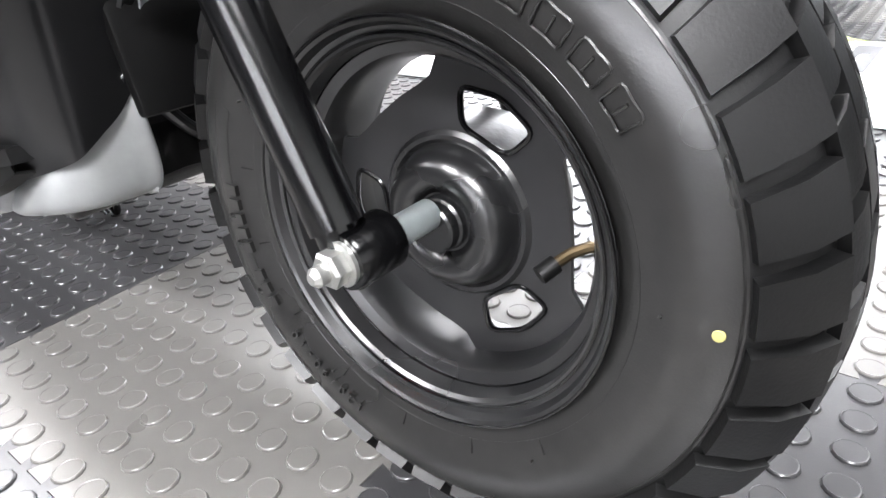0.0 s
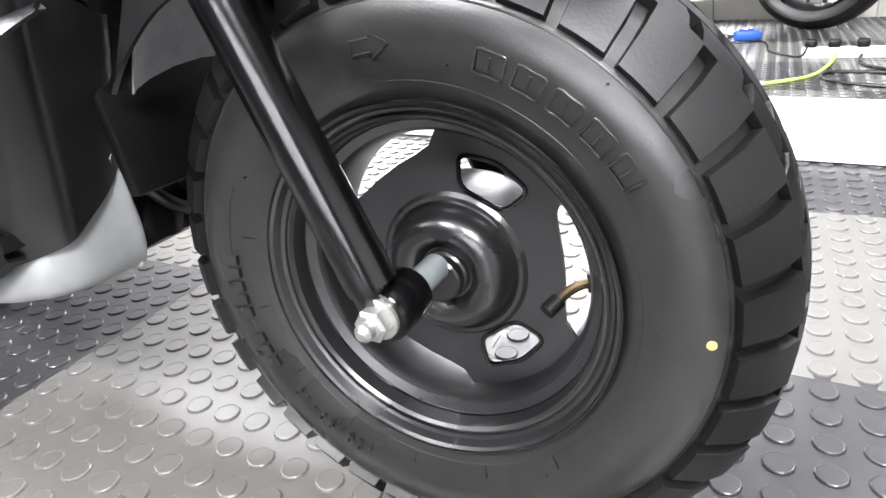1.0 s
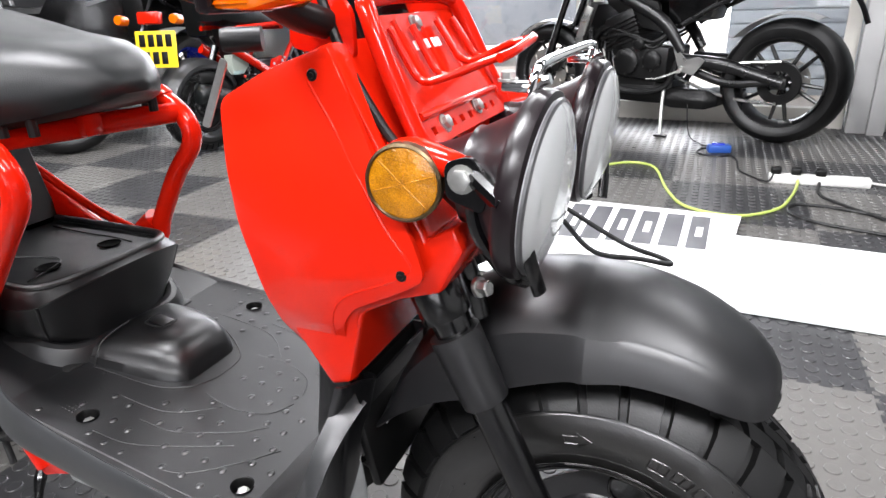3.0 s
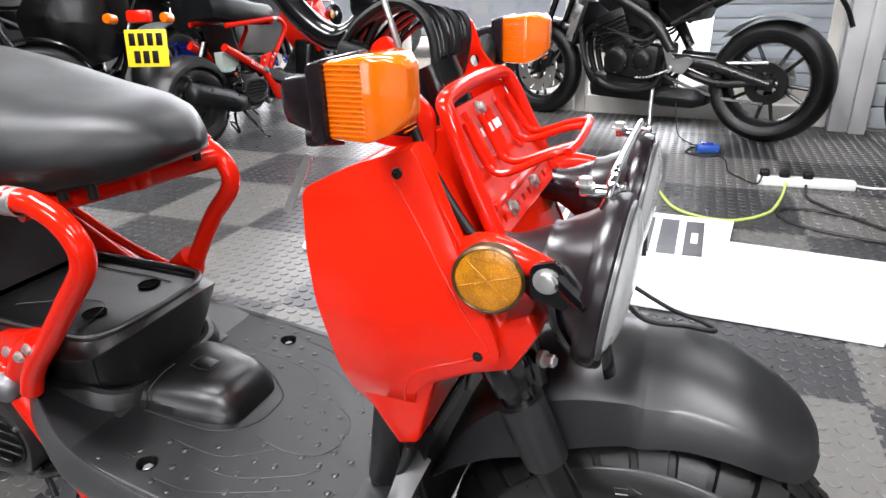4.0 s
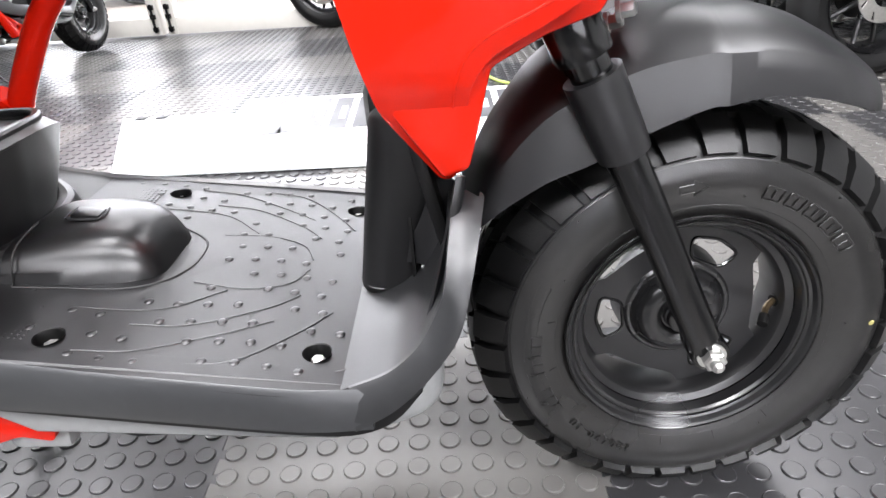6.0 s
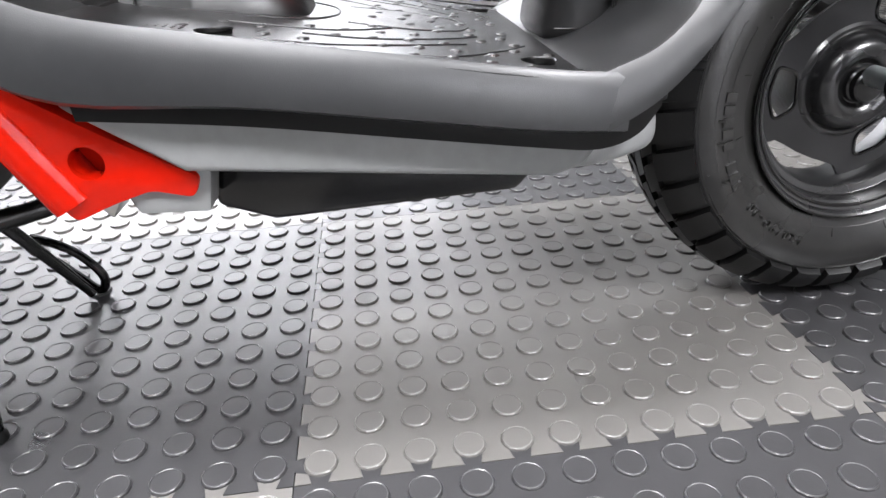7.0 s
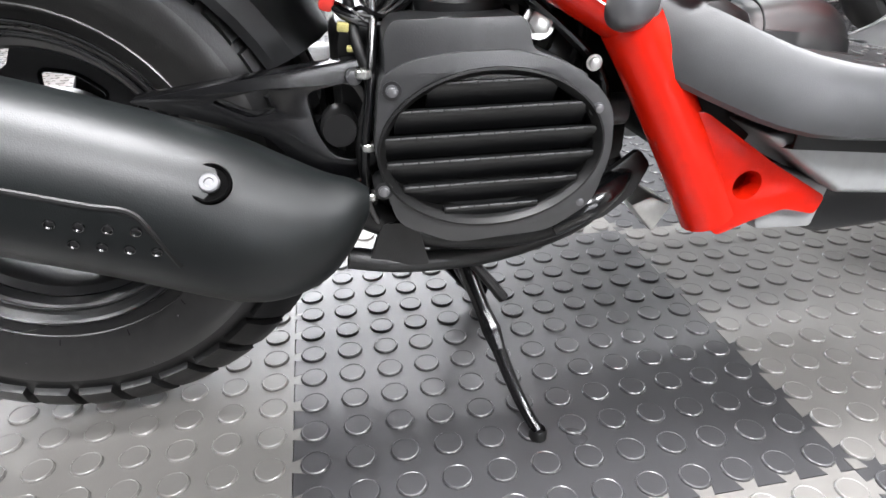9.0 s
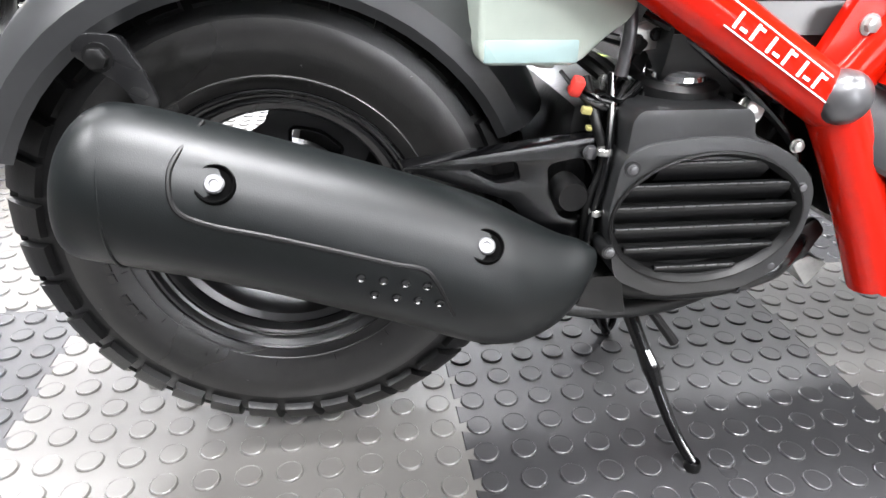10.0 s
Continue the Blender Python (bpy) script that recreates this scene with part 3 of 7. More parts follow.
# fork
for s in (-1, 1):
    base, top = V(-0.006, s * 0.1, 0.262), V(-0.142, s * 0.1, 0.566)
    d = (top - base).normalized()
    leg = part("fork_leg", tube([base, base + d * 0.012, base + d * 0.014, base.lerp(top, 0.6), top], [0.0135, 0.0158, 0.0163, 0.0163, 0.0163], 40), FORKPAINT, SC, "gloss black fork tube")
    lug = tube([base + V(0.003, 0, -0.016), base + d * 0.018], [0.0125, 0.0135], 20)
    part("clevis", bev(lug, 0.003), GLOSSBLACK, leg)
    part("axle_lug", lathe([(0, -0.014), (0.0165, -0.014), (0.018, -0.011), (0.018, 0.02), (0.0165, 0.022), (0, 0.022)], 28, Matrix.Translation((0.002, s * 0.094, 0.2455))), GLOSSBLACK, leg)
part("axle_spacer", lathe([(0, -0.082), (0.0098, -0.082), (0.0098, -0.034), (0, -0.034)], 24, Matrix.Translation((0.002, 0, 0.2445))), SPACER, SC, "dull grey steel axle spacer")
nut = bmesh.new()
lathe([(0, -0.108), (0.0135, -0.108), (0.0135, -0.1105), (0, -0.1105)], 20, Matrix.Translation((0.002, 0, 0.2455)), bm=nut)
lathe([(0.0105, -0.1105), (0.011, -0.119), (0.009, -0.121), (0, -0.121)], 6, Matrix.Translation((0.002, 0, 0.2455)), bm=nut)
lathe([(0.0058, -0.12), (0.0058, -0.127), (0.003, -0.130), (0, -0.130)], 16, Matrix.Translation((0.002, 0, 0.2455)), bm=nut)
part("axle_nut", nut, STEEL, SC, "zinc plated axle nut and bolt end")

# front fender: crown sheet, flared lower skirt
def fender_side():
    xs = [(-0.220, 0.372, 0.372, 0.385), (-0.19, 0.398, 0.43, 0.45), (-0.150, 0.424, 0.475, 0.505), (-0.110, 0.440, 0.496, 0.530), (-0.07, 0.462, 0.512, 0.546),
          (-0.024, 0.480, 0.520, 0.549), (-0.010, 0.4815, 0.5195, 0.548), (-0.003, 0.482, 0.519, 0.547), (0.030, 0.485, 0.517, 0.543), (0.070, 0.479, 0.508, 0.530), (0.100, 0.470, 0.496, 0.513), (0.125, 0.461, 0.482, 0.496), (0.140, 0.460, 0.472, 0.482), (0.147, 0.465, 0.467, 0.472)]
    return xs


rows = []
for k, (x, zl, zr, zt) in enumerate(fender_side()):
    half = (0.0745, 0.078, 0.081, 0.082, 0.083, 0.0845, 0.0850, 0.0842, 0.079, 0.0745, 0.070, 0.060, 0.043, 0.022)[k]
    sec = []
    for y, z in ((-half - 0.0065, zl - 0.003), (-half - 0.003, (zl + zr) / 2), (-half + 0.0025, zr - 0.002), (-half + 0.006, zr + 0.001), (-half * 0.72, zr + (zt - zr) * 0.48), (-half * 0.38, zr + (zt - zr) * 0.86), (0, zt)):
        sec.append((x, y, z))
    sec += [(x, -y, z) for x, y, z in sec[-2::-1]]
    rows.append(sec)
fine = []
for i in range(13):
    col = curve_points([r[i] for r in rows], 4)
    fine.append(col)
grid = [[fine[i][k] for i in range(13)] for k in range(len(fine[0]))]
part("front_fender", skin(grid, 0.003), FENDER, SC, "matt black plastic front mudguard", smooth=28)
# added sheet inside the rear of the fender, coloured as if lit
liner = [[V(p.x + 0.005, p.y * 0.95, p.z - 0.0035) for p in row[2:-2]] for row in grid if row[0].x < -0.15]
part("fender_liner", skin(liner, 0.0015), LINER, SC, "inner face of the mudguard, paled in colour for bounced light", smooth=50)
for s in (-1, 1):
    # sleeve over the fork leg, moulded on the fender
    d = V(-0.136, 0, 0.304).normalized()
    a = V(-0.006, s * 0.1, 0.262) + d * 0.205
    part("fork_sleeve", tube([a, a + d * 0.012, a + d * 0.07], [0.0215, 0.022, 0.0235], 24), FENDER, SC, "matt black mudguard sleeve")
    part("fork_collar", bev(tube([a + d * 0.085, a + d * 0.12], 0.0225, 24), 0.002), GLOSSBLACK, SC)
part("fork_bridge", bev(box(bmesh.new(), (-0.15, 0, 0.575), (0.06, 0.24, 0.035), bevel=0.008), 0.002), GLOSSBLACK, SC, "black lower fork bridge")
part("inner_guard", bev(box(bmesh.new(), (-0.272, 0, 0.455), (0.06, 0.11, 0.12), None, 0.02), 0.004), HOSE, SC, "black inner guard below the fairing")
part("splash_panel", bev(box(bmesh.new(), (-0.243, 0, 0.39), (0.012, 0.17, 0.20), pose(0, 0, 0, 0, -12, 0), 0.004), 0.001), HOSE, SC, "black splash panel behind the front wheel")
part("steering_head", tube([(-0.135, 0, 0.54), (-0.24, 0, 0.80)], 0.028, 20), GLOSSBLACK, SC)

# red fairing: outlines as (x, z), both sides
PANEL = [(-0.309, 0.712), (-0.307, 0.657), (-0.302, 0.607), (-0.289, 0.543), (-0.278, 0.500), (-0.237, 0.435), (-0.225, 0.437), (-0.210, 0.520), (-0.196, 0.539), (-0.158, 0.558), (-0.124, 0.577), (-0.131, 0.606), (-0.162, 0.670), (-0.185, 0.717), (-0.204, 0.754), (-0.262, 0.735)]


def panel_side(s):
    def fn(u, v, w):
        # bowed outward a little, closing towards the top and the bottom tip
        y = 0.124 + 0.018 * math.sin(math.pi * min(1, max(0, (v - 0.46) / 0.3))) - 0.018 * max(0, (0.52 - v) / 0.06)
        return (u, s * (y - w), v)

    return fn


for s in (-1, 1):
    out = rounded(PANEL, 0.01, 3)
    pan = part("side_panel", bev(plate(out, [], 0.005, panel_side(s)), 0.002, 2), RED, SC, "glossy red side fairing panel")
    part("fold_bead", tube([panel_side(s)(u, v, 0.0006) for u, v in ((-0.221, 0.727), (-0.196, 0.690), (-0.158, 0.622), (-0.137, 0.592), (-0.140, 0.582), (-0.160, 0.570), (-0.199, 0.552), (-0.215, 0.536), (-0.222, 0.515), (-0.227, 0.478), (-0.231, 0.445))], 0.0013, 8, 4), RED, pan)
    for u, v in ((-0.217, 0.732), (-0.145, 0.579), (-0.2235, 0.4575)):
        y = panel_side(s)(u, v, 0)[1]
        part("panel_screw", lathe([(0, -0.0022), (0.002, -0.0022), (0.0024, -0.0008), (0.0044, -0.0008), (0.0052, 0.0008), (0.0052, 0.004)], 20, Matrix.Translation((u, y, v)) @ pose(0, 0, 0, 0, 0, 0 if s < 0 else 180)), DARKMETAL, pan, "dark panel screw")
# body between the panels
NOSE = [(-0.204, 0.756), (-0.160, 0.672), (-0.128, 0.606), (-0.104, 0.62), (-0.095, 0.60), (-0.118, 0.56), (-0.155, 0.548), (-0.195, 0.528), (-0.214, 0.452), (-0.235, 0.445), (-0.285, 0.52), (-0.3, 0.62), (-0.305, 0.705), (-0.26, 0.735)]
secs = []
for y, k in ((-0.127, 0.985), (-0.119, 1.0), (-0.06, 1.0), (0, 1.0), (0.06, 1.0), (0.119, 1.0), (0.127, 0.985)):
    secs.append([(-0.2 + (u + 0.2) * k, y, 0.62 + (v - 0.62) * k) for u, v in NOSE])
part("fairing_body", bev(loft(secs), 0.004), RED, SC, "glossy red front fairing")

# footboard
def deck_z(x):
    return 0.303 + 0.158 * (-0.354 - x) if x > -0.66 else 0.3514 + 0.42 * (-0.66 - x)


EDGE = [(-0.795, -0.128), (-0.738, -0.157), (-0.668, -0.184), (-0.56, -0.196), (-0.45, -0.201), (-0.36, -0.203), (-0.30, -0.196), (-0.272, -0.182), (-0.262, -0.165)]
smooth_edge = [(p.x, p.y) for p in curve_points([(x, y, 0) for x, y in EDGE[2:]], 5)]
outline = smooth_edge + [(x, -y) for x, y in smooth_edge[::-1]]
BOLTS = [(-0.575, -0.151), (-0.354, -0.147), (-0.575, 0.151), (-0.354, 0.140)]
bolt_holes = [[(x + 0.0125 * math.cos(w), y + 0.0125 * math.sin(w)) for w in np.linspace(0, 2 * math.pi, 18, endpoint=False)] for x, y in BOLTS]
deck = part("deck", plate(outline, bolt_holes, 0.012, lambda u, v, w: (u, v, deck_z(u) - w)), DECK, SC, "black ribbed plastic footboard", smooth=20)
rear_rows = [[(x, y * q, deck_z(x)) for q in (-1, -0.5, 0, 0.5, 1)] for x, y in EDGE[:3]]
part("deck_rear", skin(rear_rows, 0.01), DECK, SC, "raised rear end of the footboard")
for x, y in BOLTS:
    z = deck_z(x)
    part("bolt_cup", lathe([(0.0135, 0.001), (0.0125, 0.0), (0.012, -0.014), (0, -0.014)], 18, Matrix.Translation((x, y, z)) @ pose(0, 0, 0, 90)), HOSE, deck)
    bolt("deck_bolt", (x, y, z - 0.013), (0, 0, 1), 0.0062, 0.008, STEEL, deck, "zinc bolt head")


def groove(pts, r=0.0008):
    return tube([(x, y, deck_z(x) + 0.0002) for x, y in pts], r, 6, 5)


for s in (-1, 1):
    for pts in ([(-0.64, 0.10), (-0.56, 0.105), (-0.50, 0.098), (-0.455, 0.06)], [(-0.55, 0.165), (-0.50, 0.16), (-0.44, 0.13), (-0.40, 0.105)],
                [(-0.52, 0.125), (-0.47, 0.12), (-0.41, 0.085), (-0.385, 0.06)], [(-0.47, 0.175), (-0.42, 0.165), (-0.375, 0.12), (-0.35, 0.085)],
                [(-0.49, 0.05), (-0.44, 0.055), (-0.40, 0.04), (-0.385, 0.01)], [(-0.335, 0.17), (-0.30, 0.15), (-0.285, 0.11), (-0.28, 0.04)]):
        part("raised_line", groove([(x, s * y) for x, y in pts]), DECK, deck)
bm = bmesh.new()
for k in range(13):
    for j in range(-6, 7):
        x, y = -0.63 + 0.0265 * k + 0.006 * (j % 2), 0.0285 * j + 0.004 * math.sin(k)
        if abs(y) > 0.185 or (x < -0.49 and abs(y) < 0.085) or any(math.hypot(x - a, y - b) < 0.022 for a, b in BOLTS) or (k + j) % 5 == 0:
            continue
        if x > -0.34 and abs(y) < 0.09:
            continue
        lathe([(0.0050, 0.0), (0.0041, 0.0009), (0.0024, 0.0015), (0, 0.0016)], 10, Matrix.Translation((x, y, deck_z(x))) @ pose(0, 0, 0, 90), bm=bm)
tagged(part("grip_relief", bm, DECK, deck), kind="stuff")
for sx, sy in ((-0.605, -0.15), (-0.605, 0.15)):
    bm = bmesh.new()
    for k in range(9):
        for j in range(9):
            lathe([(0.0016, 0.0), (0.0008, 0.001), (0, 0.001)], 5, Matrix.Translation((sx - 0.03 + 0.005 * k, sy * 0.9 - 0.02 + 0.005 * j, deck_z(sx - 0.03 + 0.005 * k))) @ pose(0, 0, 0, 90), bm=bm)
    tagged(part("grip_texture", bm, DECK, deck), kind="stuff")

for s in (-1, 1):
    band = []
    for k, (x, y) in enumerate(EDGE[:6] + [(-0.304, -0.1985)]):
        z = deck_z(x) + (0.002 if k == 6 else 0)
        yy = -s * y
        h = (0.05, 0.056, 0.051, 0.039, 0.037, 0.036, 0.035, 0.032, 0.028)[k]
        out = (1.09, 1.075, 1.045, 1.03, 1.025, 1.025, 1.02, 1.015, 1.01)[k]
        band.append([(x, yy * 0.965, z + 0.001), (x, yy * 0.985, z + 0.005), (x, yy * 0.998, z + 0.002), (x, yy * (1 + out) / 2, z - h * 0.3), (x, yy * out, z - h * 0.7), (x, yy * out * 0.995, z - h * 0.93), (x, yy * out * 0.97, z - h), (x, yy * 0.9, z - h + 0.002)])
    band = [[*r] for r in zip(*[curve_points(c, 4) for c in zip(*band)])]
    part("side_skirt", skin(band, 0.004), SIDESKIRT, SC, "satin dark grey skirt of the footboard")
    band = []
    for k, (x, y) in enumerate(EDGE[2:6] + [(-0.318, -0.1985), (-0.288, -0.190), (-0.265, -0.172)]):
        z = deck_z(x) - (0.05, 0.039, 0.037, 0.036, 0.035, 0.024, 0.006)[k]
        band.append([(x, -s * y * 0.955, z + 0.004), (x, -s * y * 0.962, z - 0.004), (x, -s * y * 0.955, z - 0.014), (x, -s * y * 0.88, z - 0.017)])
    band = [[*r] for r in zip(*[curve_points(c, 4) for c in zip(*band)])]
    part("skirt_lip", skin(band, 0.003), HOSE, SC, "dark lower edge strip of the footboard")
part("under_pan", bev(loft([[(-0.685, y, 0.300), (-0.61, y, 0.247), (-0.345, y, 0.221), (-0.318 - d, y, 0.228), (-0.304 - d, y, 0.248), (-0.30 - d, y, 0.278), (-0.33, y, 0.285)] for y, d in ((-0.168, 0.006), (-0.158, 0), (0.158, 0), (0.168, 0.006))]), 0.006, 3), ALU, SC, "grey moulded under-tray")
for s in (-1, 1):
    # the under-tray sweeps up beside the front wheel
    wing = []
    for x, y, z0, z1, nx, ny in ((-0.345, 0.158, 0.221, 0.250, 0, 1), (-0.312, 0.161, 0.223, 0.254, 0.1, 1), (-0.285, 0.158, 0.227, 0.262, 0.35, 0.94), (-0.262, 0.146, 0.2285, 0.272, 0.7, 0.7), (-0.2505, 0.124, 0.2275, 0.281, 0.95, 0.3), (-0.2485, 0.100, 0.2265, 0.292, 1, 0.05), (-0.2475, 0.083, 0.226, 0.308, 1, 0), (-0.2455, 0.073, 0.2265, 0.33, 1, 0), (-0.2475, 0.068, 0.2285, 0.335, 0.7, -0.7), (-0.254, 0.066, 0.231, 0.335, 0.3, -0.9)):
        wing.append([(x - nx * q, s * (y - ny * q), z0 + (z1 - z0) * h) for h, q in ((0.0, 0.016), (0.015, 0.007), (0.10, 0.0018), (0.30, 0.0), (0.65, 0.0025), (1.0, 0.0075))])
    wing = [curve_points(c, 3) for c in wing]
    wing = [[*r] for r in zip(*[curve_points(c, 4) for c in zip(*wing)])]
    part("tray_wing", skin(wing, 0.004), ALU, SC, "grey swept end of the under-tray", smooth=60)
    part("tray_bracket", bev(plate([(-0.065 * s, 0.335), (-0.05 * s, 0.294), (0.0, 0.290), (0.012 * s, 0.283), (-0.02 * s, 0.306), (-0.045 * s, 0.335)], [], 0.004, lambda u, v, w: (-0.264 + w, u, v)), 0.001), ALU, SC, "grey bracket between tray and frame")
    part("pan_lug", bev(plate([(-0.668, 0.235), (-0.658, 0.208), (-0.605, 0.206), (-0.597, 0.245), (-0.64, 0.26)], [], 0.03, lambda u, v, w: (u, s * 0.13 - 0.015 + w, v)), 0.004), ALU, SC)
flap = []
for k in range(15):
    y = -0.062 + 0.124 * k / 14
    fold = 0.006 * math.sin(k * 1.9) + 0.003 * math.sin(k * 4.3)
    flap.append([(-0.272 + fold * q, y + 0.004 * math.sin(k + 9 * q), z) for q, z in ((0.5, 0.232), (1.0, 0.25), (0.7, 0.275), (1.2, 0.30), (0.6, 0.34), (0.3, 0.40))])
flap = [curve_points(c, 3) for c in flap]
part("splash_flap", skin(flap, 0.003), HOSE, SC, "black rubber flap behind the front wheel", smooth=50)
for y, z in ((-0.03, 0.262), (0.012, 0.25)):
    part("flap_rib", tube([(-0.262, y - 0.02, z + 0.03), (-0.258, y, z + 0.004), (-0.262, y + 0.024, z - 0.012)], 0.006, 10), STEELBLACK, SC)
part("sill_block", bev(box(bmesh.new(), (-0.70, 0, 0.315), (0.09, 0.225, 0.085), None, 0.01), 0.002), HOSE, SC, "black sill between frame and footboard")
part("belly_box", bev(loft([[(-0.61, y, 0.24), (-0.61, y, 0.196), (-0.565, y, 0.179), (-0.36, y, 0.188), (-0.345, y, 0.205), (-0.345, y, 0.24)] for y in (-0.11, 0.11)]), 0.006, 3), GLOSSBLACK, SC, "black battery box under the footboard")
# leg guard flange and the dark cover behind the front wheel
for s in (-1, 1):
    back = curve_points([(-0.318, 0.1965, 0.301), (-0.285, 0.196, 0.314), (-0.262, 0.192, 0.332), (-0.251, 0.187, 0.347), (-0.241, 0.183, 0.366), (-0.236, 0.179, 0.382), (-0.232, 0.163, 0.405), (-0.228, 0.139, 0.425), (-0.224, 0.107, 0.434)], 4)
    fore = curve_points([(-0.318, 0.2035, 0.265), (-0.288, 0.2020, 0.281), (-0.265, 0.1995, 0.300), (-0.246, 0.1965, 0.321), (-0.231, 0.1935, 0.343), (-0.223, 0.188, 0.365), (-0.215, 0.173, 0.394), (-0.209, 0.152, 0.414), (-0.204, 0.125, 0.428)], 4)
    band = []
    for k, (p, q) in enumerate(zip(back, fore)):
        d, g = q - p, 1 - 0.75 * k / len(back)
        row = [p + V(-0.002, -0.009, -0.003), p + V(-0.003, -0.006, 0.001), p + V(-0.002, -0.002, 0.002), p]
        row += [p.lerp(q, 0.3) + V(0, 0.002, 0), p.lerp(q, 0.7) + V(0, 0.0025, 0), q, q + V(0.001, -0.006, 0) - d * 0.05, q + V(-0.004, -0.02, 0) * g - d * 0.1]
        band.append([(r.x, s * r.y, r.z) for r in row])
    part("leg_guard", skin(band, 0.003), SKIRT, SC, "black plastic leg guard flange", smooth=40)
    shield = [[(p.x - 0.002, s * (p.y - 0.006) * q, p.z + (0.0 if k else -0.003)) for q in (1, 0.75, 0.5, 0.25, 0)] for k, p in enumerate([V(-0.336, 0.199, 0.2995)] + back[:26])]
    part("leg_shield", skin(shield, 0.003), DECK, SC, "black plastic leg shield rising from the footboard", smooth=40)
    # front face beside the tyre, a rounded upright corner, then the side running back to the flange
    cover = []
    lows = (0.255, 0.261, 0.268, 0.2715, 0.275, 0.284, 0.296, 0.316, 0.334, 0.34)
    tops = (0.452, 0.452, 0.45, 0.448, 0.446, 0.44, 0.43, 0.42, 0.42, 0.42)
    for t in (0.0, 0.15, 0.3, 0.5, 0.7, 0.85, 1.0):
        zs = [low + (high - low) * t for low, high in zip(lows, tops)]
        f = (zs[0] - 0.255) / 0.197
        edge, corner = V(-0.299 + 0.074 * f ** 0.6, 0.166 - 0.03 * f ** 2, 0), V(-0.2465 + 0.028 * t, 0.126, 0)
        plan = [edge, edge.lerp(corner, 0.45) + V(0.003, 0.004, 0), edge.lerp(corner, 0.88) + V(0.0015, 0.003, 0), corner, corner + V(0.0012, -0.006, 0)]
        plan += [corner + V(d, y - 0.126, 0) for d, y in ((0.0, 0.105), (-0.002, 0.086), (-0.004, 0.068), (-0.012, 0.060), (-0.04, 0.056))]
        cover.append(curve_points([(p.x, s * p.y, zz) for p, zz in zip(plan, zs)], 4))
    cover = [[*r] for r in zip(*[curve_points(c, 3) for c in zip(*cover)])]
    part("lower_cover", skin(cover, 0.003), FENDER, SC, "dark inner cover behind the front wheel", smooth=60)
col = []
for z, x0, x1, w in ((0.296, -0.328, -0.27, 0.062), (0.31, -0.326, -0.268, 0.06), (0.36, -0.318, -0.26, 0.06), (0.42, -0.308, -0.24, 0.064), (0.49, -0.296, -0.22, 0.07)):
    col.append([(x0 + 0.012, -w, z), (x0, -w * 0.7, z), (x0 - 0.004, 0, z), (x0, w * 0.7, z), (x0 + 0.012, w, z), (x1, w, z), (x1, -w, z)])
part("column_cover", bev(loft(col), 0.014, 4), PLASTIC, SC, "black plastic steering column cover")
# luggage bucket: drum with a bowed front face, tray on top, ledge and tunnel hump below
def both_sides(half):
    """Half outline from the nose backwards on the near side, closed over the far side."""
    near = [p for p in curve_points(half, 5)]
    return near[::-1] + [V(p.x, -p.y, p.z) for p in near[1:]]


drum_low = [(-0.668, 0, 0.344), (-0.671, -0.03, 0.344), (-0.684, -0.06, 0.347), (-0.710, -0.081, 0.352), (-0.748, -0.094, 0.36), (-0.82, -0.10, 0.38), (-0.93, -0.105, 0.40)]
drum_mid = [(-0.657, 0, 0.405), (-0.660, -0.045, 0.405), (-0.669, -0.08, 0.405), (-0.686, -0.104, 0.405), (-0.724, -0.113, 0.405), (-0.81, -0.114, 0.41), (-0.93, -0.112, 0.415)]
drum_top = [(-0.6435, 0, 0.463), (-0.6470, -0.05, 0.461), (-0.6545, -0.085, 0.456), (-0.6710, -0.114, 0.447), (-0.70, -0.1225, 0.442), (-0.78, -0.1235, 0.438), (-0.93, -0.118, 0.438)]
rim_out = [(-0.664, 0, 0.4695), (-0.667, -0.045, 0.469), (-0.673, -0.075, 0.468), (-0.694, -0.101, 0.467), (-0.742, -0.105, 0.467), (-0.81, -0.106, 0.467), (-0.93, -0.106, 0.467)]
layers = []
for half, grow in ((drum_low, 0.0), (drum_mid, 0.0), (drum_top, -0.001), (drum_top, 0.0), (rim_out, 0.0), (rim_out, -0.0035), (rim_out, -0.006)):
    layers.append(both_sides([(x + (grow if k < 3 else 0), y * (1 + grow * 9), z + (grow * 0.5 if half is drum_top else grow * 1.3)) for k, (x, y, z) in enumerate(half)]))
bucket = part("luggage_bucket", loft(layers), PLASTIC, SC, "black plastic luggage tray below the seat", smooth=22)
part("tray_lip", tube([p + V(0.004, 0, -0.002) for p in both_sides(rim_out)], 0.0055, 10, 1), PLASTIC, bucket, "rounded lip round the tray")
for s in (-1, 1):
    crease = [(-0.673, s * 0.1145, 0.445), (-0.688, s * 0.1045, 0.405), (-0.712, s * 0.082, 0.353)]
    part("face_edge", tube(crease, 0.0022, 8), PLASTIC, bucket)
part("face_edge", tube(curve_points([(x + 0.0005, y, z) for x, y, z in drum_top[:5]], 3) , 0.0014, 6, 1), PLASTIC, bucket)
# holes are not cut: black discs on the tray give their darkness
for x, y in ((-0.74, 0.052), (-0.744, -0.043)):
    part("tray_hole", lathe([(0.0165, 0.0010), (0.0155, 0.0016), (0.0148, 0.0004), (0.0145, 0.0002), (0, 0.0002)], 28, Matrix.Translation((x, y, 0.4612)) @ pose(0, 0, 0, 90)), HOLESHADE, bucket, "black disc painted as the shade in a tray drain hole")
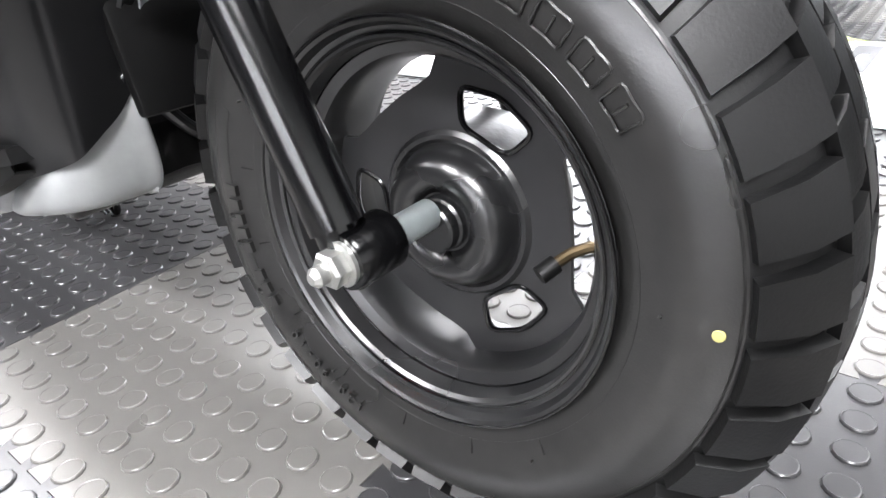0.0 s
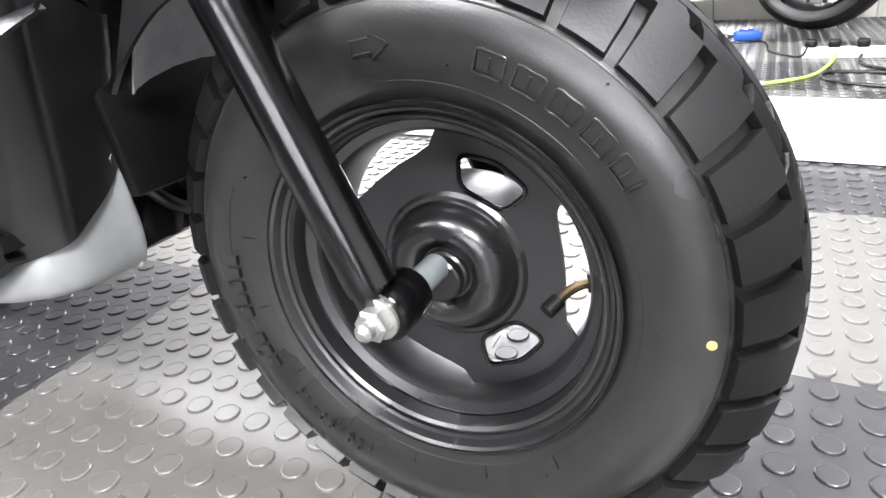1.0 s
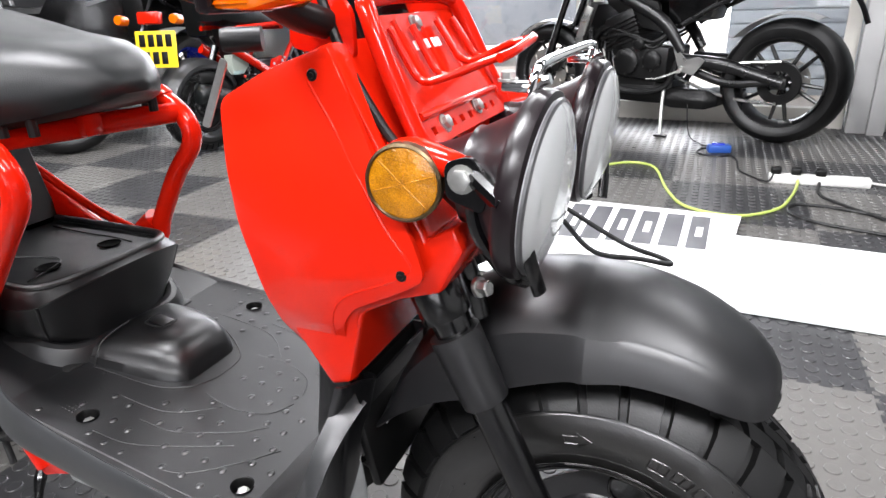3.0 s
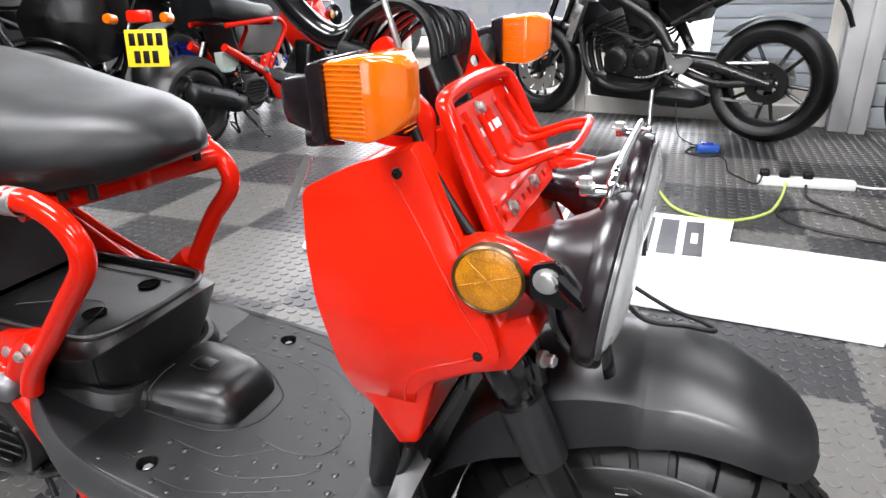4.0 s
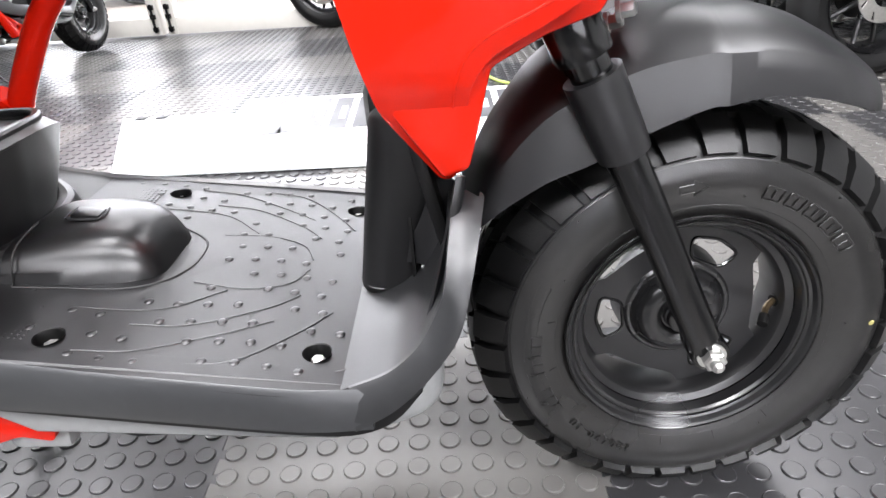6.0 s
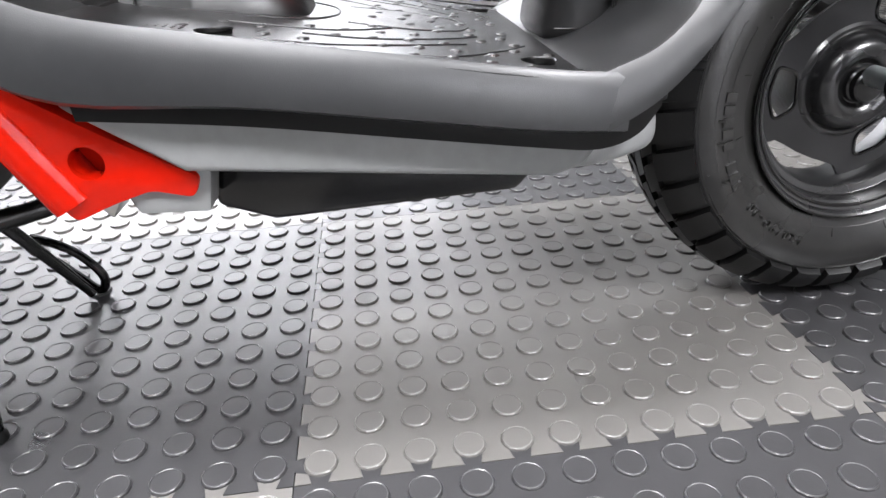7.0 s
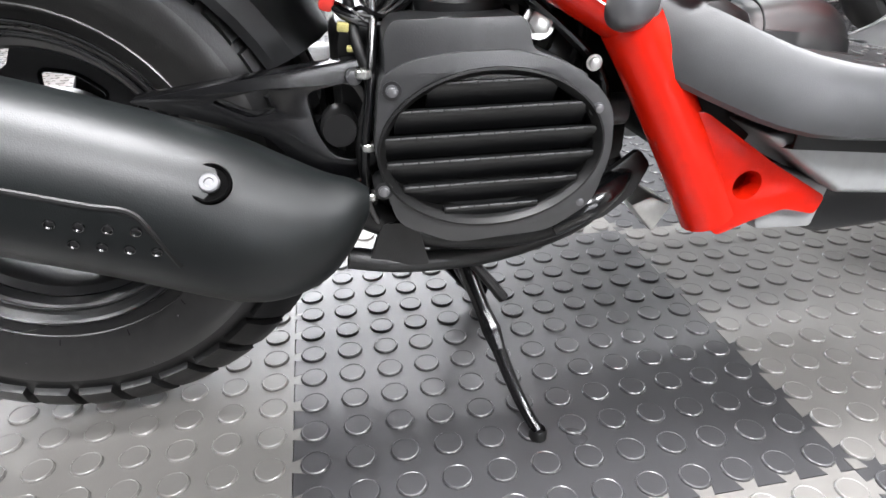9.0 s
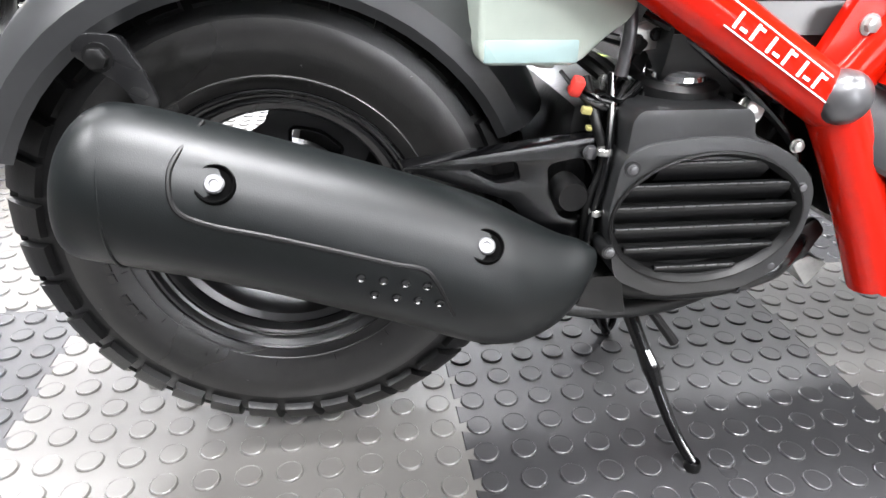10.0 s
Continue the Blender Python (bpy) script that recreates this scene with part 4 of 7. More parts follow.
for pts in ([(-0.725, -0.085), (-0.75, -0.02), (-0.80, -0.02), (-0.88, -0.06)], [(-0.715, 0.07), (-0.76, 0.075), (-0.82, 0.075), (-0.9, 0.08)]):
    part("tray_line", tube([(x, y, 0.4612) for x, y in pts], 0.0011, 6, 5), HOSE, bucket)
part("tray_back", bev(loft([[(x, y, z) for y in (-0.118, -0.06, 0.06, 0.118)] + [(x - 0.012, y, z) for y in (0.118, 0.06, -0.06, -0.118)] for x, z in ((-0.93, 0.455), (-0.945, 0.50), (-0.96, 0.56), (-0.98, 0.655))]), 0.002, 1), PLASTIC, SC, "black plastic wall behind the tray")
# ledge round the foot of the drum
ledge = []
for dx, dy, dz in ((0.026, 0.024, -0.004), (0.021, 0.020, 0.012), (0.017, 0.0165, 0.019), (0.010, 0.010, 0.0215), (-0.004, -0.006, 0.0215)):
    row = []
    for x, y, z in both_sides([(-0.667, 0, 0), (-0.668, -0.04, 0), (-0.674, -0.07, 0), (-0.695, -0.091, 0), (-0.735, -0.103, 0), (-0.78, -0.112, 0)]):
        n = max(0.0, 1 - abs(y) / 0.1)
        row.append((x + dx * (0.25 + 0.75 * n), y + math.copysign(dy * min(1, abs(y) / 0.06), y), min(deck_z(x), 0.372) + dz - 0.002))
    ledge.append(row)
part("tray_ledge", skin(ledge, 0.003), PLASTIC, SC, "black moulded ledge below the tray", smooth=25)
hump = []
for x, h, w in ((-0.675, 0.018, 0.076), (-0.655, 0.026, 0.073), (-0.62, 0.034, 0.069), (-0.585, 0.0385, 0.064), (-0.56, 0.038, 0.058), (-0.543, 0.032, 0.051), (-0.532, 0.021, 0.043), (-0.527, 0.010, 0.036), (-0.525, 0.0, 0.030)):
    z = deck_z(x) if x > -0.66 else 0.3514
    hump.append([(x + 0.004, w * q, z + h * 1.16 * p - 0.002) for q, p in ((-1.10, 0), (-1.05, 0.36), (-1.0, 0.40), (-0.94, 0.62), (-0.83, 0.82), (-0.64, 0.94), (-0.33, 1.0), (0, 1.02), (0.33, 1.0), (0.64, 0.94), (0.83, 0.82), (0.94, 0.62), (1.0, 0.40), (1.05, 0.36), (1.10, 0))])
hump = [[*r] for r in zip(*[curve_points(c, 4) for c in zip(*hump)])]
part("floor_hump", loft(hump, caps=True), PLASTIC, SC, "black plastic tunnel hump", smooth=50)


def on_deck(pts, lift=0.0006):
    return [(x, y, deck_z(x) + lift) for x, y in pts]


part("hump_seam", tube(on_deck([(-0.645, -0.083), (-0.60, -0.078), (-0.574, -0.076), (-0.545, -0.070), (-0.519, -0.054), (-0.506, -0.035), (-0.499, -0.01), (-0.503, 0.03), (-0.53, 0.055), (-0.57, 0.075), (-0.645, 0.095)]), 0.0013, 6, 5), BLACKCABLE, SC)
part("hump_joint", tube([(-0.645, -0.081, deck_z(-0.645)), (-0.642, -0.0765, 0.365), (-0.642, -0.066, 0.3775), (-0.642, -0.045, 0.3835), (-0.642, -0.02, 0.3855)], 0.0011, 6, 4), BLACKCABLE, SC)
catch = part("hump_catch", bev(box(bmesh.new(), (-0.600, -0.002, 0.3835), (0.028, 0.022, 0.008), pose(0, 0, 0, 0, 9, 0), 0.003), 0.001), PLASTIC, SC, "small cover on the tunnel hump")
part("catch_gap", tube([(-0.617, 0.011, 0.386), (-0.617, -0.015, 0.386), (-0.585, -0.015, 0.3835), (-0.582, -0.002, 0.3835), (-0.585, 0.011, 0.3835)], 0.0011, 6, 2), BLACKCABLE, catch)

# red frame
for s in (-1, 1):
    y = s * 0.135
    part("down_tube", tube([(-1.075, y, 0.55), (-0.935, y, 0.468), (-0.80, y, 0.39), (-0.79, y, 0.38), (-0.742, y, 0.30), (-0.70, y, 0.222)], 0.0225, 20, per=4), RED_TUBE, SC, "red painted frame tube")
    holes = [[(-0.681 + 0.0125 * math.cos(w), 0.254 + 0.0125 * math.sin(w)) for w in np.linspace(0, 2 * math.pi, 20, endpoint=False)]]
    gus = [(-0.75, 0.318), (-0.728, 0.316), (-0.66, 0.27), (-0.606, 0.238), (-0.612, 0.222), (-0.642, 0.230), (-0.672, 0.221), (-0.70, 0.21), (-0.722, 0.24)]
    part("frame_gusset", bev(plate(rounded(gus, 0.006), holes, 0.02, lambda u, v, w: (u, y + s * 0.007 - 0.010 + w, v)), 0.002), RED_TUBE, SC, "red steel gusset with a round hole")
    part("gusset_back", plate([(-0.70, 0.235), (-0.66, 0.235), (-0.66, 0.272), (-0.70, 0.272)], [], 0.004, lambda u, v, w: (u, y - s * 0.012 + w, v)), RED_TUBE, SC)
    dx = -0.006 if s < 0 else -0.038
    y = s * 0.147 if s < 0 else y
    loop = [(-1.05, y, 0.66), (-0.70, y, 0.67), (-0.625 + dx, y, 0.663), (-0.59 + dx, y, 0.635), (-0.588 + dx, y, 0.60), (-0.63 + dx, y, 0.55), (-0.695 + dx * 0.5, y, 0.48), (-0.727, y, 0.45), (-0.745, y, 0.425), (-0.757, y, 0.40)]
    part("seat_rail", tube(loop, 0.0138, 18, per=6), RED_TUBE, SC, "red painted seat frame tube")
part("side_rail", tube([(-1.06, 0.135, 0.572), (-0.985, 0.135, 0.536), (-0.87, 0.135, 0.478), (-0.77, 0.135, 0.445)], 0.0075, 14), RED_TUBE, SC, "thin red painted frame rail")
part("seat_cross_tube", tube([(-0.69, -0.135, 0.652), (-0.64, 0.135, 0.645)], 0.0145, 16), RED_TUBE, SC)

# seat
seat = []
for x, w, zt, zb in ((-1.10, 0.12, 0.82, 0.70), (-1.0, 0.14, 0.815, 0.675), (-0.90, 0.145, 0.80, 0.664), (-0.82, 0.145, 0.783, 0.660), (-0.74, 0.14, 0.765, 0.658), (-0.68, 0.126, 0.757, 0.660), (-0.63, 0.10, 0.751, 0.668), (-0.59, 0.068, 0.738, 0.678), (-0.567, 0.042, 0.722, 0.687), (-0.555, 0.018, 0.706, 0.694)):
    seat.append([(x, w * q, zb + (zt - zb) * p) for q, p in ((-0.75, 0), (-0.95, 0.08), (-1.02, 0.3), (-1.0, 0.5), (-0.9, 0.76), (-0.68, 0.93), (-0.35, 0.995), (0, 1), (0.35, 0.995), (0.68, 0.93), (0.9, 0.76), (1.0, 0.5), (1.02, 0.3), (0.95, 0.08), (0.75, 0))])
seat = [[*r] for r in zip(*[curve_points(c, 4) for c in zip(*seat)])]
part("seat", loft(seat), SEATMAT, SC, "black grained vinyl saddle")
for x, y in ((-0.66, -0.1), (-0.63, -0.085), (-0.70, -0.112), (-0.66, 0.1), (-0.63, 0.085)):
    part("seat_peg", tube([(x, y, 0.655), (x, y, 0.68)], 0.006, 10), HOSE, SC)
# headlamps
for s in (-1, 1):
    cy = 0.1 * s
    m = Matrix.Translation((-0.050, cy, 0.650)) @ pose(0, 0, 0, 0, 0, 90) @ pose(0, 0, 0, 7, 0, 0) @ Matrix.Scale(0.955, 4)
    shell = part("headlamp", lathe([(0.070, -0.002), (0.067, 0.004), (0.052, 0.025), (0.040, 0.045), (0.040, 0.049), (0.036, 0.05), (0.033, 0.056), (0.025, 0.07), (0.020, 0.082), (0.019, 0.105), (0, 0.105)], 48, m), HOUSING, SC, "black backed round headlamp")
    part("rim", lathe([(0.071, 0.010), (0.0745, 0.006), (0.0755, 0.0), (0.0745, -0.007), (0.070, -0.009), (0.069, -0.004)], 56, m), HOUSING, shell, "black headlamp rim")
    part("reflector", lathe([(0.066, -0.003), (0.050, 0.018), (0.033, 0.033), (0.012, 0.039), (0, 0.039)], 40, m), REFLECTOR, shell)
    part("bulb", lathe([(0.004, 0.04), (0.006, 0.02), (0.005, 0.012), (0, 0.01)], 14, m), STEEL, shell)
    lens = [(0.0695, -0.005), (0.0685, -0.012), (0.062, -0.017), (0.04, -0.024), (0, -0.027), (0, -0.024), (0.039, -0.021), (0.061, -0.014), (0.066, -0.009), (0.067, -0.004)]
    part("lens", lathe(lens, 56, m), LENSGLASS, shell, "clear fluted glass lens")
    bm = bmesh.new()
    for k in range(-7, 8):
        yk = 0.0075 * k
        h = math.sqrt(max(0, 0.058 ** 2 - yk ** 2))
        if abs(h) > 0.012:
            tube([m @ V(yk, -0.0125 - 0.006 * (1 - (yk / 0.06) ** 2), -h * (0.9 if k % 2 else 0.2)), m @ V(yk, -0.0235 + 0.12 * yk * yk * 10, 0), m @ V(yk, -0.0125 - 0.006 * (1 - (yk / 0.06) ** 2), h * 0.9)], 0.0012, 5, 4, bm=bm)
    tagged(part("lens_flutes", bm, GLASS, shell), kind="stuff")
    # grey ring added to draw the bright outline of the glass edge
    part("lens_edge_glint", lathe([(0.0698, -0.0100), (0.0696, -0.0122), (0.0675, -0.0138), (0.0660, -0.0118), (0.0672, -0.0088)], 56, m), CAPGREY, shell, "thin added ring painting the glint on the lens edge")
    part("lamp_hook", tube([m @ V(0, 0.012, 0.060), m @ V(0, 0.006, 0.078), m @ V(0, -0.002, 0.083)], 0.004, 10), CHROME, shell, "chrome clamp on the headlamp")
    part("hook_bolt", bev(box(bmesh.new(), m @ V(0, 0.022, 0.074), (0.022, 0.012, 0.008), None, 0.002), 0.0005, 1), CHROME, shell)
    bolt("hook_nut", m @ V(0, 0.03, 0.077), (0, 0, 1), 0.0055, 0.007, STEEL, shell)
part("lamp_bar", tube([(-0.052, -0.104, 0.718), (-0.049, -0.097, 0.732), (-0.048, -0.08, 0.737), (-0.048, 0, 0.738), (-0.048, 0.08, 0.737), (-0.049, 0.097, 0.732), (-0.052, 0.104, 0.718)], 0.0042, 12), CHROME, SC, "chrome bar joining the headlamps")

# ---- scooter: front details ----
for s in (-1, 1):
    arm = part("lamp_arm", tube([(-0.165, s * 0.108, 0.660), (-0.135, s * 0.128, 0.674), (-0.105, s * 0.139, 0.674), (-0.085, s * 0.140, 0.668)], [0.018, 0.015, 0.011, 0.0095], 18), RED_TUBE, SC, "red painted headlamp arm")
    part("arm_plate", bev(plate(rounded([(-0.098, 0.652), (-0.098, 0.678), (-0.078, 0.684), (-0.064, 0.664), (-0.07, 0.642)], 0.006), [], 0.005, lambda u, v, w: (u, s * 0.152 - 0.0025 + w, v)), 0.001, 1), GLOSSBLACK, arm, "black bracket plate")
    bolt("arm_bolt", (-0.085, s * 0.1545, 0.667), (0, s, 0), 0.0078, 0.006, STEEL, arm, "zinc hex bolt")
    part("lamp_bracket", tube([(-0.083, s * 0.143, 0.66), (-0.078, s * 0.143, 0.625), (-0.060, s * 0.13, 0.590), (-0.050, s * 0.115, 0.578)], 0.006, 10), GLOSSBLACK, SC, "black headlamp bracket")
    part("lamp_strip", tube([(-0.052, s * 0.150, 0.668), (-0.045, s * 0.151, 0.64), (-0.038, s * 0.14, 0.60), (-0.036, s * 0.125, 0.575)], 0.006, 10, squash=0.5), GLOSSBLACK, SC, "black strip beside the headlamp")
    part("bracket_plate", tube([(-0.084, s * 0.145, 0.672), (-0.065, s * 0.156, 0.662), (-0.05, s * 0.165, 0.655)], 0.008, 10), GLOSSBLACK, SC)
    ref = part("side_reflector", lathe([(0.0265, 0.006), (0.0295, 0.004), (0.0295, -0.005), (0.0275, -0.0065), (0.0265, -0.005)], 40, Matrix.Translation((-0.132, s * 0.149, 0.660)) @ pose(0, 0, 0, 0, 0, 6 if s < 0 else 174)), BRASS, SC, "round amber side reflector")
    part("lens", lathe([(0.0268, -0.0045), (0.024, -0.0058), (0.012, -0.0066), (0, -0.007)], 40, Matrix.Translation((-0.132, s * 0.149, 0.660)) @ pose(0, 0, 0, 0, 0, 6 if s < 0 else 174)), AMBERDARK, ref)
    for q in range(3):
        a = radians(60 * q + 15)
        rm = Matrix.Translation((-0.132, s * 0.149, 0.660)) @ pose(0, 0, 0, 0, 0, 6 if s < 0 else 174)
        part("lens_ridge", tube([rm @ V(0.025 * e * math.cos(a), -0.0062 - 0.0008 * (e == 0), 0.025 * e * math.sin(a)) for e in (-1, 0, 1)], 0.0006, 6), AMBERDARK, ref)
    # indicator
    cy = s * 0.194
    lens_secs = []
    for x, hy, z0, z1 in ((-0.218, 0.029, 0.782, 0.832), (-0.190, 0.029, 0.781, 0.835), (-0.177, 0.021, 0.785, 0.834), (-0.168, 0.010, 0.795, 0.828)):
        lens_secs.append([(x, cy - hy, z0), (x, cy + hy, z0), (x, cy + hy, z1), (x, cy - hy, z1)])
    ind = part("indicator", bev(loft([[(-0.231, cy - 0.031, 0.780), (-0.231, cy + 0.031, 0.780), (-0.231, cy + 0.031, 0.830), (-0.231, cy - 0.031, 0.830)], [(-0.217, cy - 0.034, 0.779), (-0.217, cy + 0.034, 0.779), (-0.217, cy + 0.034, 0.834), (-0.217, cy - 0.034, 0.834)]]), 0.003), HOUSING, SC, "amber turn indicator with a black body")
    part("body", bev(loft([[(-0.264, cy + a * 0.7, 0.804 + b * 0.7) for a, b in ((-0.018, -0.013), (0.018, -0.013), (0.018, 0.013), (-0.018, 0.013))], [(-0.256, cy + a, 0.804 + b) for a, b in ((-0.02, -0.015), (0.02, -0.015), (0.02, 0.015), (-0.02, 0.015))], [(-0.232, cy + a, 0.804 + b) for a, b in ((-0.026, -0.02), (0.026, -0.02), (0.026, 0.02), (-0.026, 0.02))]]), 0.004), HOUSING, ind)
    part("lens", bev(loft(lens_secs), 0.003), AMBER, ind, "ribbed amber lens")
    bm = bmesh.new()
    for k in range(15):
        z = 0.7855 + 0.0032 * k
        for e in (-1, 1):
            box(bm, (-0.2035, cy + e * 0.0291, z), (0.026, 0.0016, 0.0012), bevel=0.0003)
        box(bm, (-0.1722, cy, z), (0.0012, 0.020, 0.0012), bevel=0.0003)
    tagged(part("lens_ribs", bm, AMBER, ind), kind="stuff")
    part("stalk", tube([(-0.238, s * 0.175, 0.804), (-0.229, s * 0.13, 0.778), (-0.219, s * 0.10, 0.768)], 0.012, 14), HOSE, ind)
    ear = [(-0.255, 0.75), (-0.248, 0.83), (-0.232, 0.838), (-0.218, 0.80), (-0.195, 0.778), (-0.195, 0.74)]
    holes = [[(-0.228 + 0.006 * math.cos(w), 0.793 + 0.006 * math.sin(w)) for w in np.linspace(0, 2 * math.pi, 14, endpoint=False)]]
    part("fairing_ear", bev(plate(rounded(ear, 0.008), holes, 0.006, lambda u, v, w: (u, s * 0.098 - 0.003 + w, v)), 0.0015), RED_TUBE, SC, "red indicator mounting ear")
    part("brake_hose", tube([(-0.225, s * 0.1, 0.80), (-0.205, s * 0.104, 0.748), (-0.178, s * 0.110, 0.705), (-0.150, s * 0.116, 0.675), (-0.125, s * 0.09, 0.65)], 0.0042, 10), HOSE, SC, "black cable along the fairing")

# carrier frame and its wire bracket on the nose
hoop = [(-0.136, -0.103, 0.668), (-0.163, -0.099, 0.724), (-0.184, -0.092, 0.770), (-0.193, -0.076, 0.784), (-0.196, 0.0, 0.787), (-0.193, 0.076, 0.784), (-0.184, 0.092, 0.770), (-0.163, 0.099, 0.724), (-0.136, 0.103, 0.668)]
part("carrier_hoop", tube(hoop, 0.0078, 16, 5), RED_TUBE, SC, "red carrier tube on the nose")
back = rounded([(-0.095, 0.0), (0.095, 0.0), (0.087, 0.115), (-0.087, 0.115)], 0.01)


def nose(u, v, w):
    return (-0.134 - v * 0.52 - w * 0.85, u, 0.672 + v * 0.87 - w * 0.5)


slots = [[(u + dx, 0.012 + dz) for dx, dz in ((-0.004, -0.003), (0.004, -0.003), (0.004, 0.003), (-0.004, 0.003))] for u in (-0.075, -0.035, -0.015, 0.005, 0.045, 0.065)]
backing = part("carrier_board", bev(plate(back, slots, 0.005, nose), 0.001, 1), RED, SC, "red pressed panel with slots and bolts")
part("board_rib", tube([nose(-0.088, 0.026, 0), nose(0.088, 0.026, 0)], 0.004, 10), RED, backing)
for u in (-0.045, 0.0, 0.045):
    part("board_rib", tube([nose(u, 0.05, 0), nose(u, 0.108, 0)], 0.0035, 8), RED, backing)
for u, v in ((-0.053, 0.014), (0.025, 0.016), (-0.007, 0.104)):
    bolt("board_bolt", nose(u, v, 0), V(0.86, 0, 0.5), 0.006, 0.006, STEEL, backing, "zinc flange bolt")
bm = bmesh.new()
for k in range(5):
    box(bm, nose(-0.026 + 0.011 * k, 0.084, -0.0012), (0.0085, 0.0075, 0.0015), pose(0, 0, 0, 0, 90 - 30, 0) )
part("badge", bm, PAPER, backing, "pale worn maker's mark")
for y0, y1 in ((-0.068, -0.045), (-0.028, -0.025)):
    part("carrier_wire", tube([(-0.180, y0, 0.762), (-0.165, y0, 0.735), (-0.155, y0, 0.722), (-0.14, y0, 0.722), (-0.11, y1, 0.733), (-0.094, y1 + 0.004, 0.738)], 0.0033, 10, 5), RED_TUBE, SC, "bent red carrier wire")
for y0 in (0.028, 0.066):
    part("carrier_wire", tube([(-0.182, y0, 0.764), (-0.167, y0, 0.742), (-0.157, y0, 0.729), (-0.142, y0, 0.729), (-0.11, y0 * 0.75, 0.742), (-0.094, y0 * 0.7, 0.746)], 0.0033, 10, 5), RED_TUBE, SC, "bent red carrier wire")
part("carrier_crossbar", tube([(-0.094, -0.046, 0.737), (-0.09, -0.02, 0.74), (-0.09, 0.03, 0.746), (-0.094, 0.048, 0.747)], 0.0040, 10, 4), RED_TUBE, SC)

# handlebar and cables
bar = part("handlebar", tube([(-0.50, 0.03, 0.97), (-0.44, 0.03, 0.895), (-0.40, 0.03, 0.846), (-0.365, 0.03, 0.823), (-0.338, 0.03, 0.826), (-0.314, 0.03, 0.848), (-0.305, 0.03, 0.88), (-0.30, 0.03, 0.93)], 0.0135, 18), GLOSSBLACK, SC, "black tubular handlebar")
part("clamp", bev(box(bmesh.new(), (-0.31, 0.03, 0.86), (0.035, 0.05, 0.035), bevel=0.008), 0.002), GLOSSBLACK, bar)
rng = random.Random(5)
for k in range(10):
    y, u = -0.015 + 0.007 * k, 0.0045 * k
    part("control_cable", tube([(-0.325 + u, y, 0.80 + 0.03 * rng.random()), (-0.30 + u, y, 0.835 + 0.012 * rng.random()), (-0.268 + u * 0.8, y, 0.858 - u * 0.35), (-0.242 + u * 0.5, y, 0.850 - u * 0.2), (-0.229 + u * 0.3, y, 0.825), (-0.228 + u * 0.1, y, 0.79), (-0.235, y * 0.6, 0.74)], 0.0028 + 0.0022 * rng.random(), 8), GLOSSBLACK if k % 3 else HOSE, SC, "black control cable")
part("cable_stay", tube([(-0.275, -0.03, 0.88), (-0.262, -0.025, 0.83), (-0.25, -0.02, 0.78)], 0.003, 8), STEEL, SC)
part("switch_box", bev(box(bmesh.new(), (-0.318, -0.01, 0.80), (0.03, 0.03, 0.045), pose(0, 0, 0, 0, 15, 10), 0.006), 0.001), HOSE, SC)
part("ignition_lock", lathe([(0, -0.012), (0.009, -0.012), (0.01, -0.008), (0.01, 0.02), (0, 0.02)], 18, Matrix.Translation((-0.292, -0.12, 0.758)) @ pose(0, 0, 0, 0, 0, -60)), HOSE, SC, "black ignition lock")
part("key_tag", plate(rounded([(-0.33, 0.69), (-0.322, 0.688), (-0.292, 0.742), (-0.298, 0.746)], 0.003), [], 0.0015, lambda u, v, w: (u, -0.136 + w, v)), STEEL, SC, "metal key hanging from the lock")
part("fork_shroud", tube([(-0.15, -0.055, 0.60), (-0.128, -0.06, 0.548), (-0.115, -0.066, 0.51)], 0.018, 16), GLOSSBLACK, SC)
for k, (p, q) in enumerate((((-0.105, -0.075, 0.545), (-0.13, -0.02, 0.52)), ((-0.10, -0.09, 0.555), (-0.15, -0.10, 0.575)))):
    bolt("clamp_bolt", p, (1, -0.4, 0.2), 0.006, 0.014, STEEL, SC, "zinc clamp bolt")
part("lamp_cable", tube([(-0.05, 0.0, 0.59), (-0.02, 0.0, 0.562), (0.02, 0.01, 0.556), (0.046, 0.02, 0.55), (0.036, 0.034, 0.55), (0.0, 0.04, 0.558), (-0.06, 0.04, 0.59)], 0.0024, 8), HOSE, SC, "thin black cable below the lamps")

# ---- scooter: engine and rear ----
CX, CZ = -0.891, 0.298


def oval(rx, rz, n=56):
    return [(CX + rx * math.cos(w), CZ + rz * math.sin(w)) for w in np.linspace(0, 2 * math.pi, n, endpoint=False)]


ring_rows = [[(u, y, v) for u, v in oval(rx, rz)] for rx, rz, y in ((0.0835, 0.0590, -0.1505), (0.0832, 0.0587, -0.1545), (0.0815, 0.0570, -0.1550), (0.0770, 0.0525, -0.1480), (0.0765, 0.0520, -0.1300))]
rad = part("radiator_ring", loft(ring_rows, caps=False), HOSE, SC, "black plastic radiator cover ring", smooth=30)
part("radiator_core", bev(plate(oval(0.078, 0.056), [], 0.02, lambda u, v, w: (u, -0.112 + w, v)), 0.001, 1), BLACKCABLE, rad)
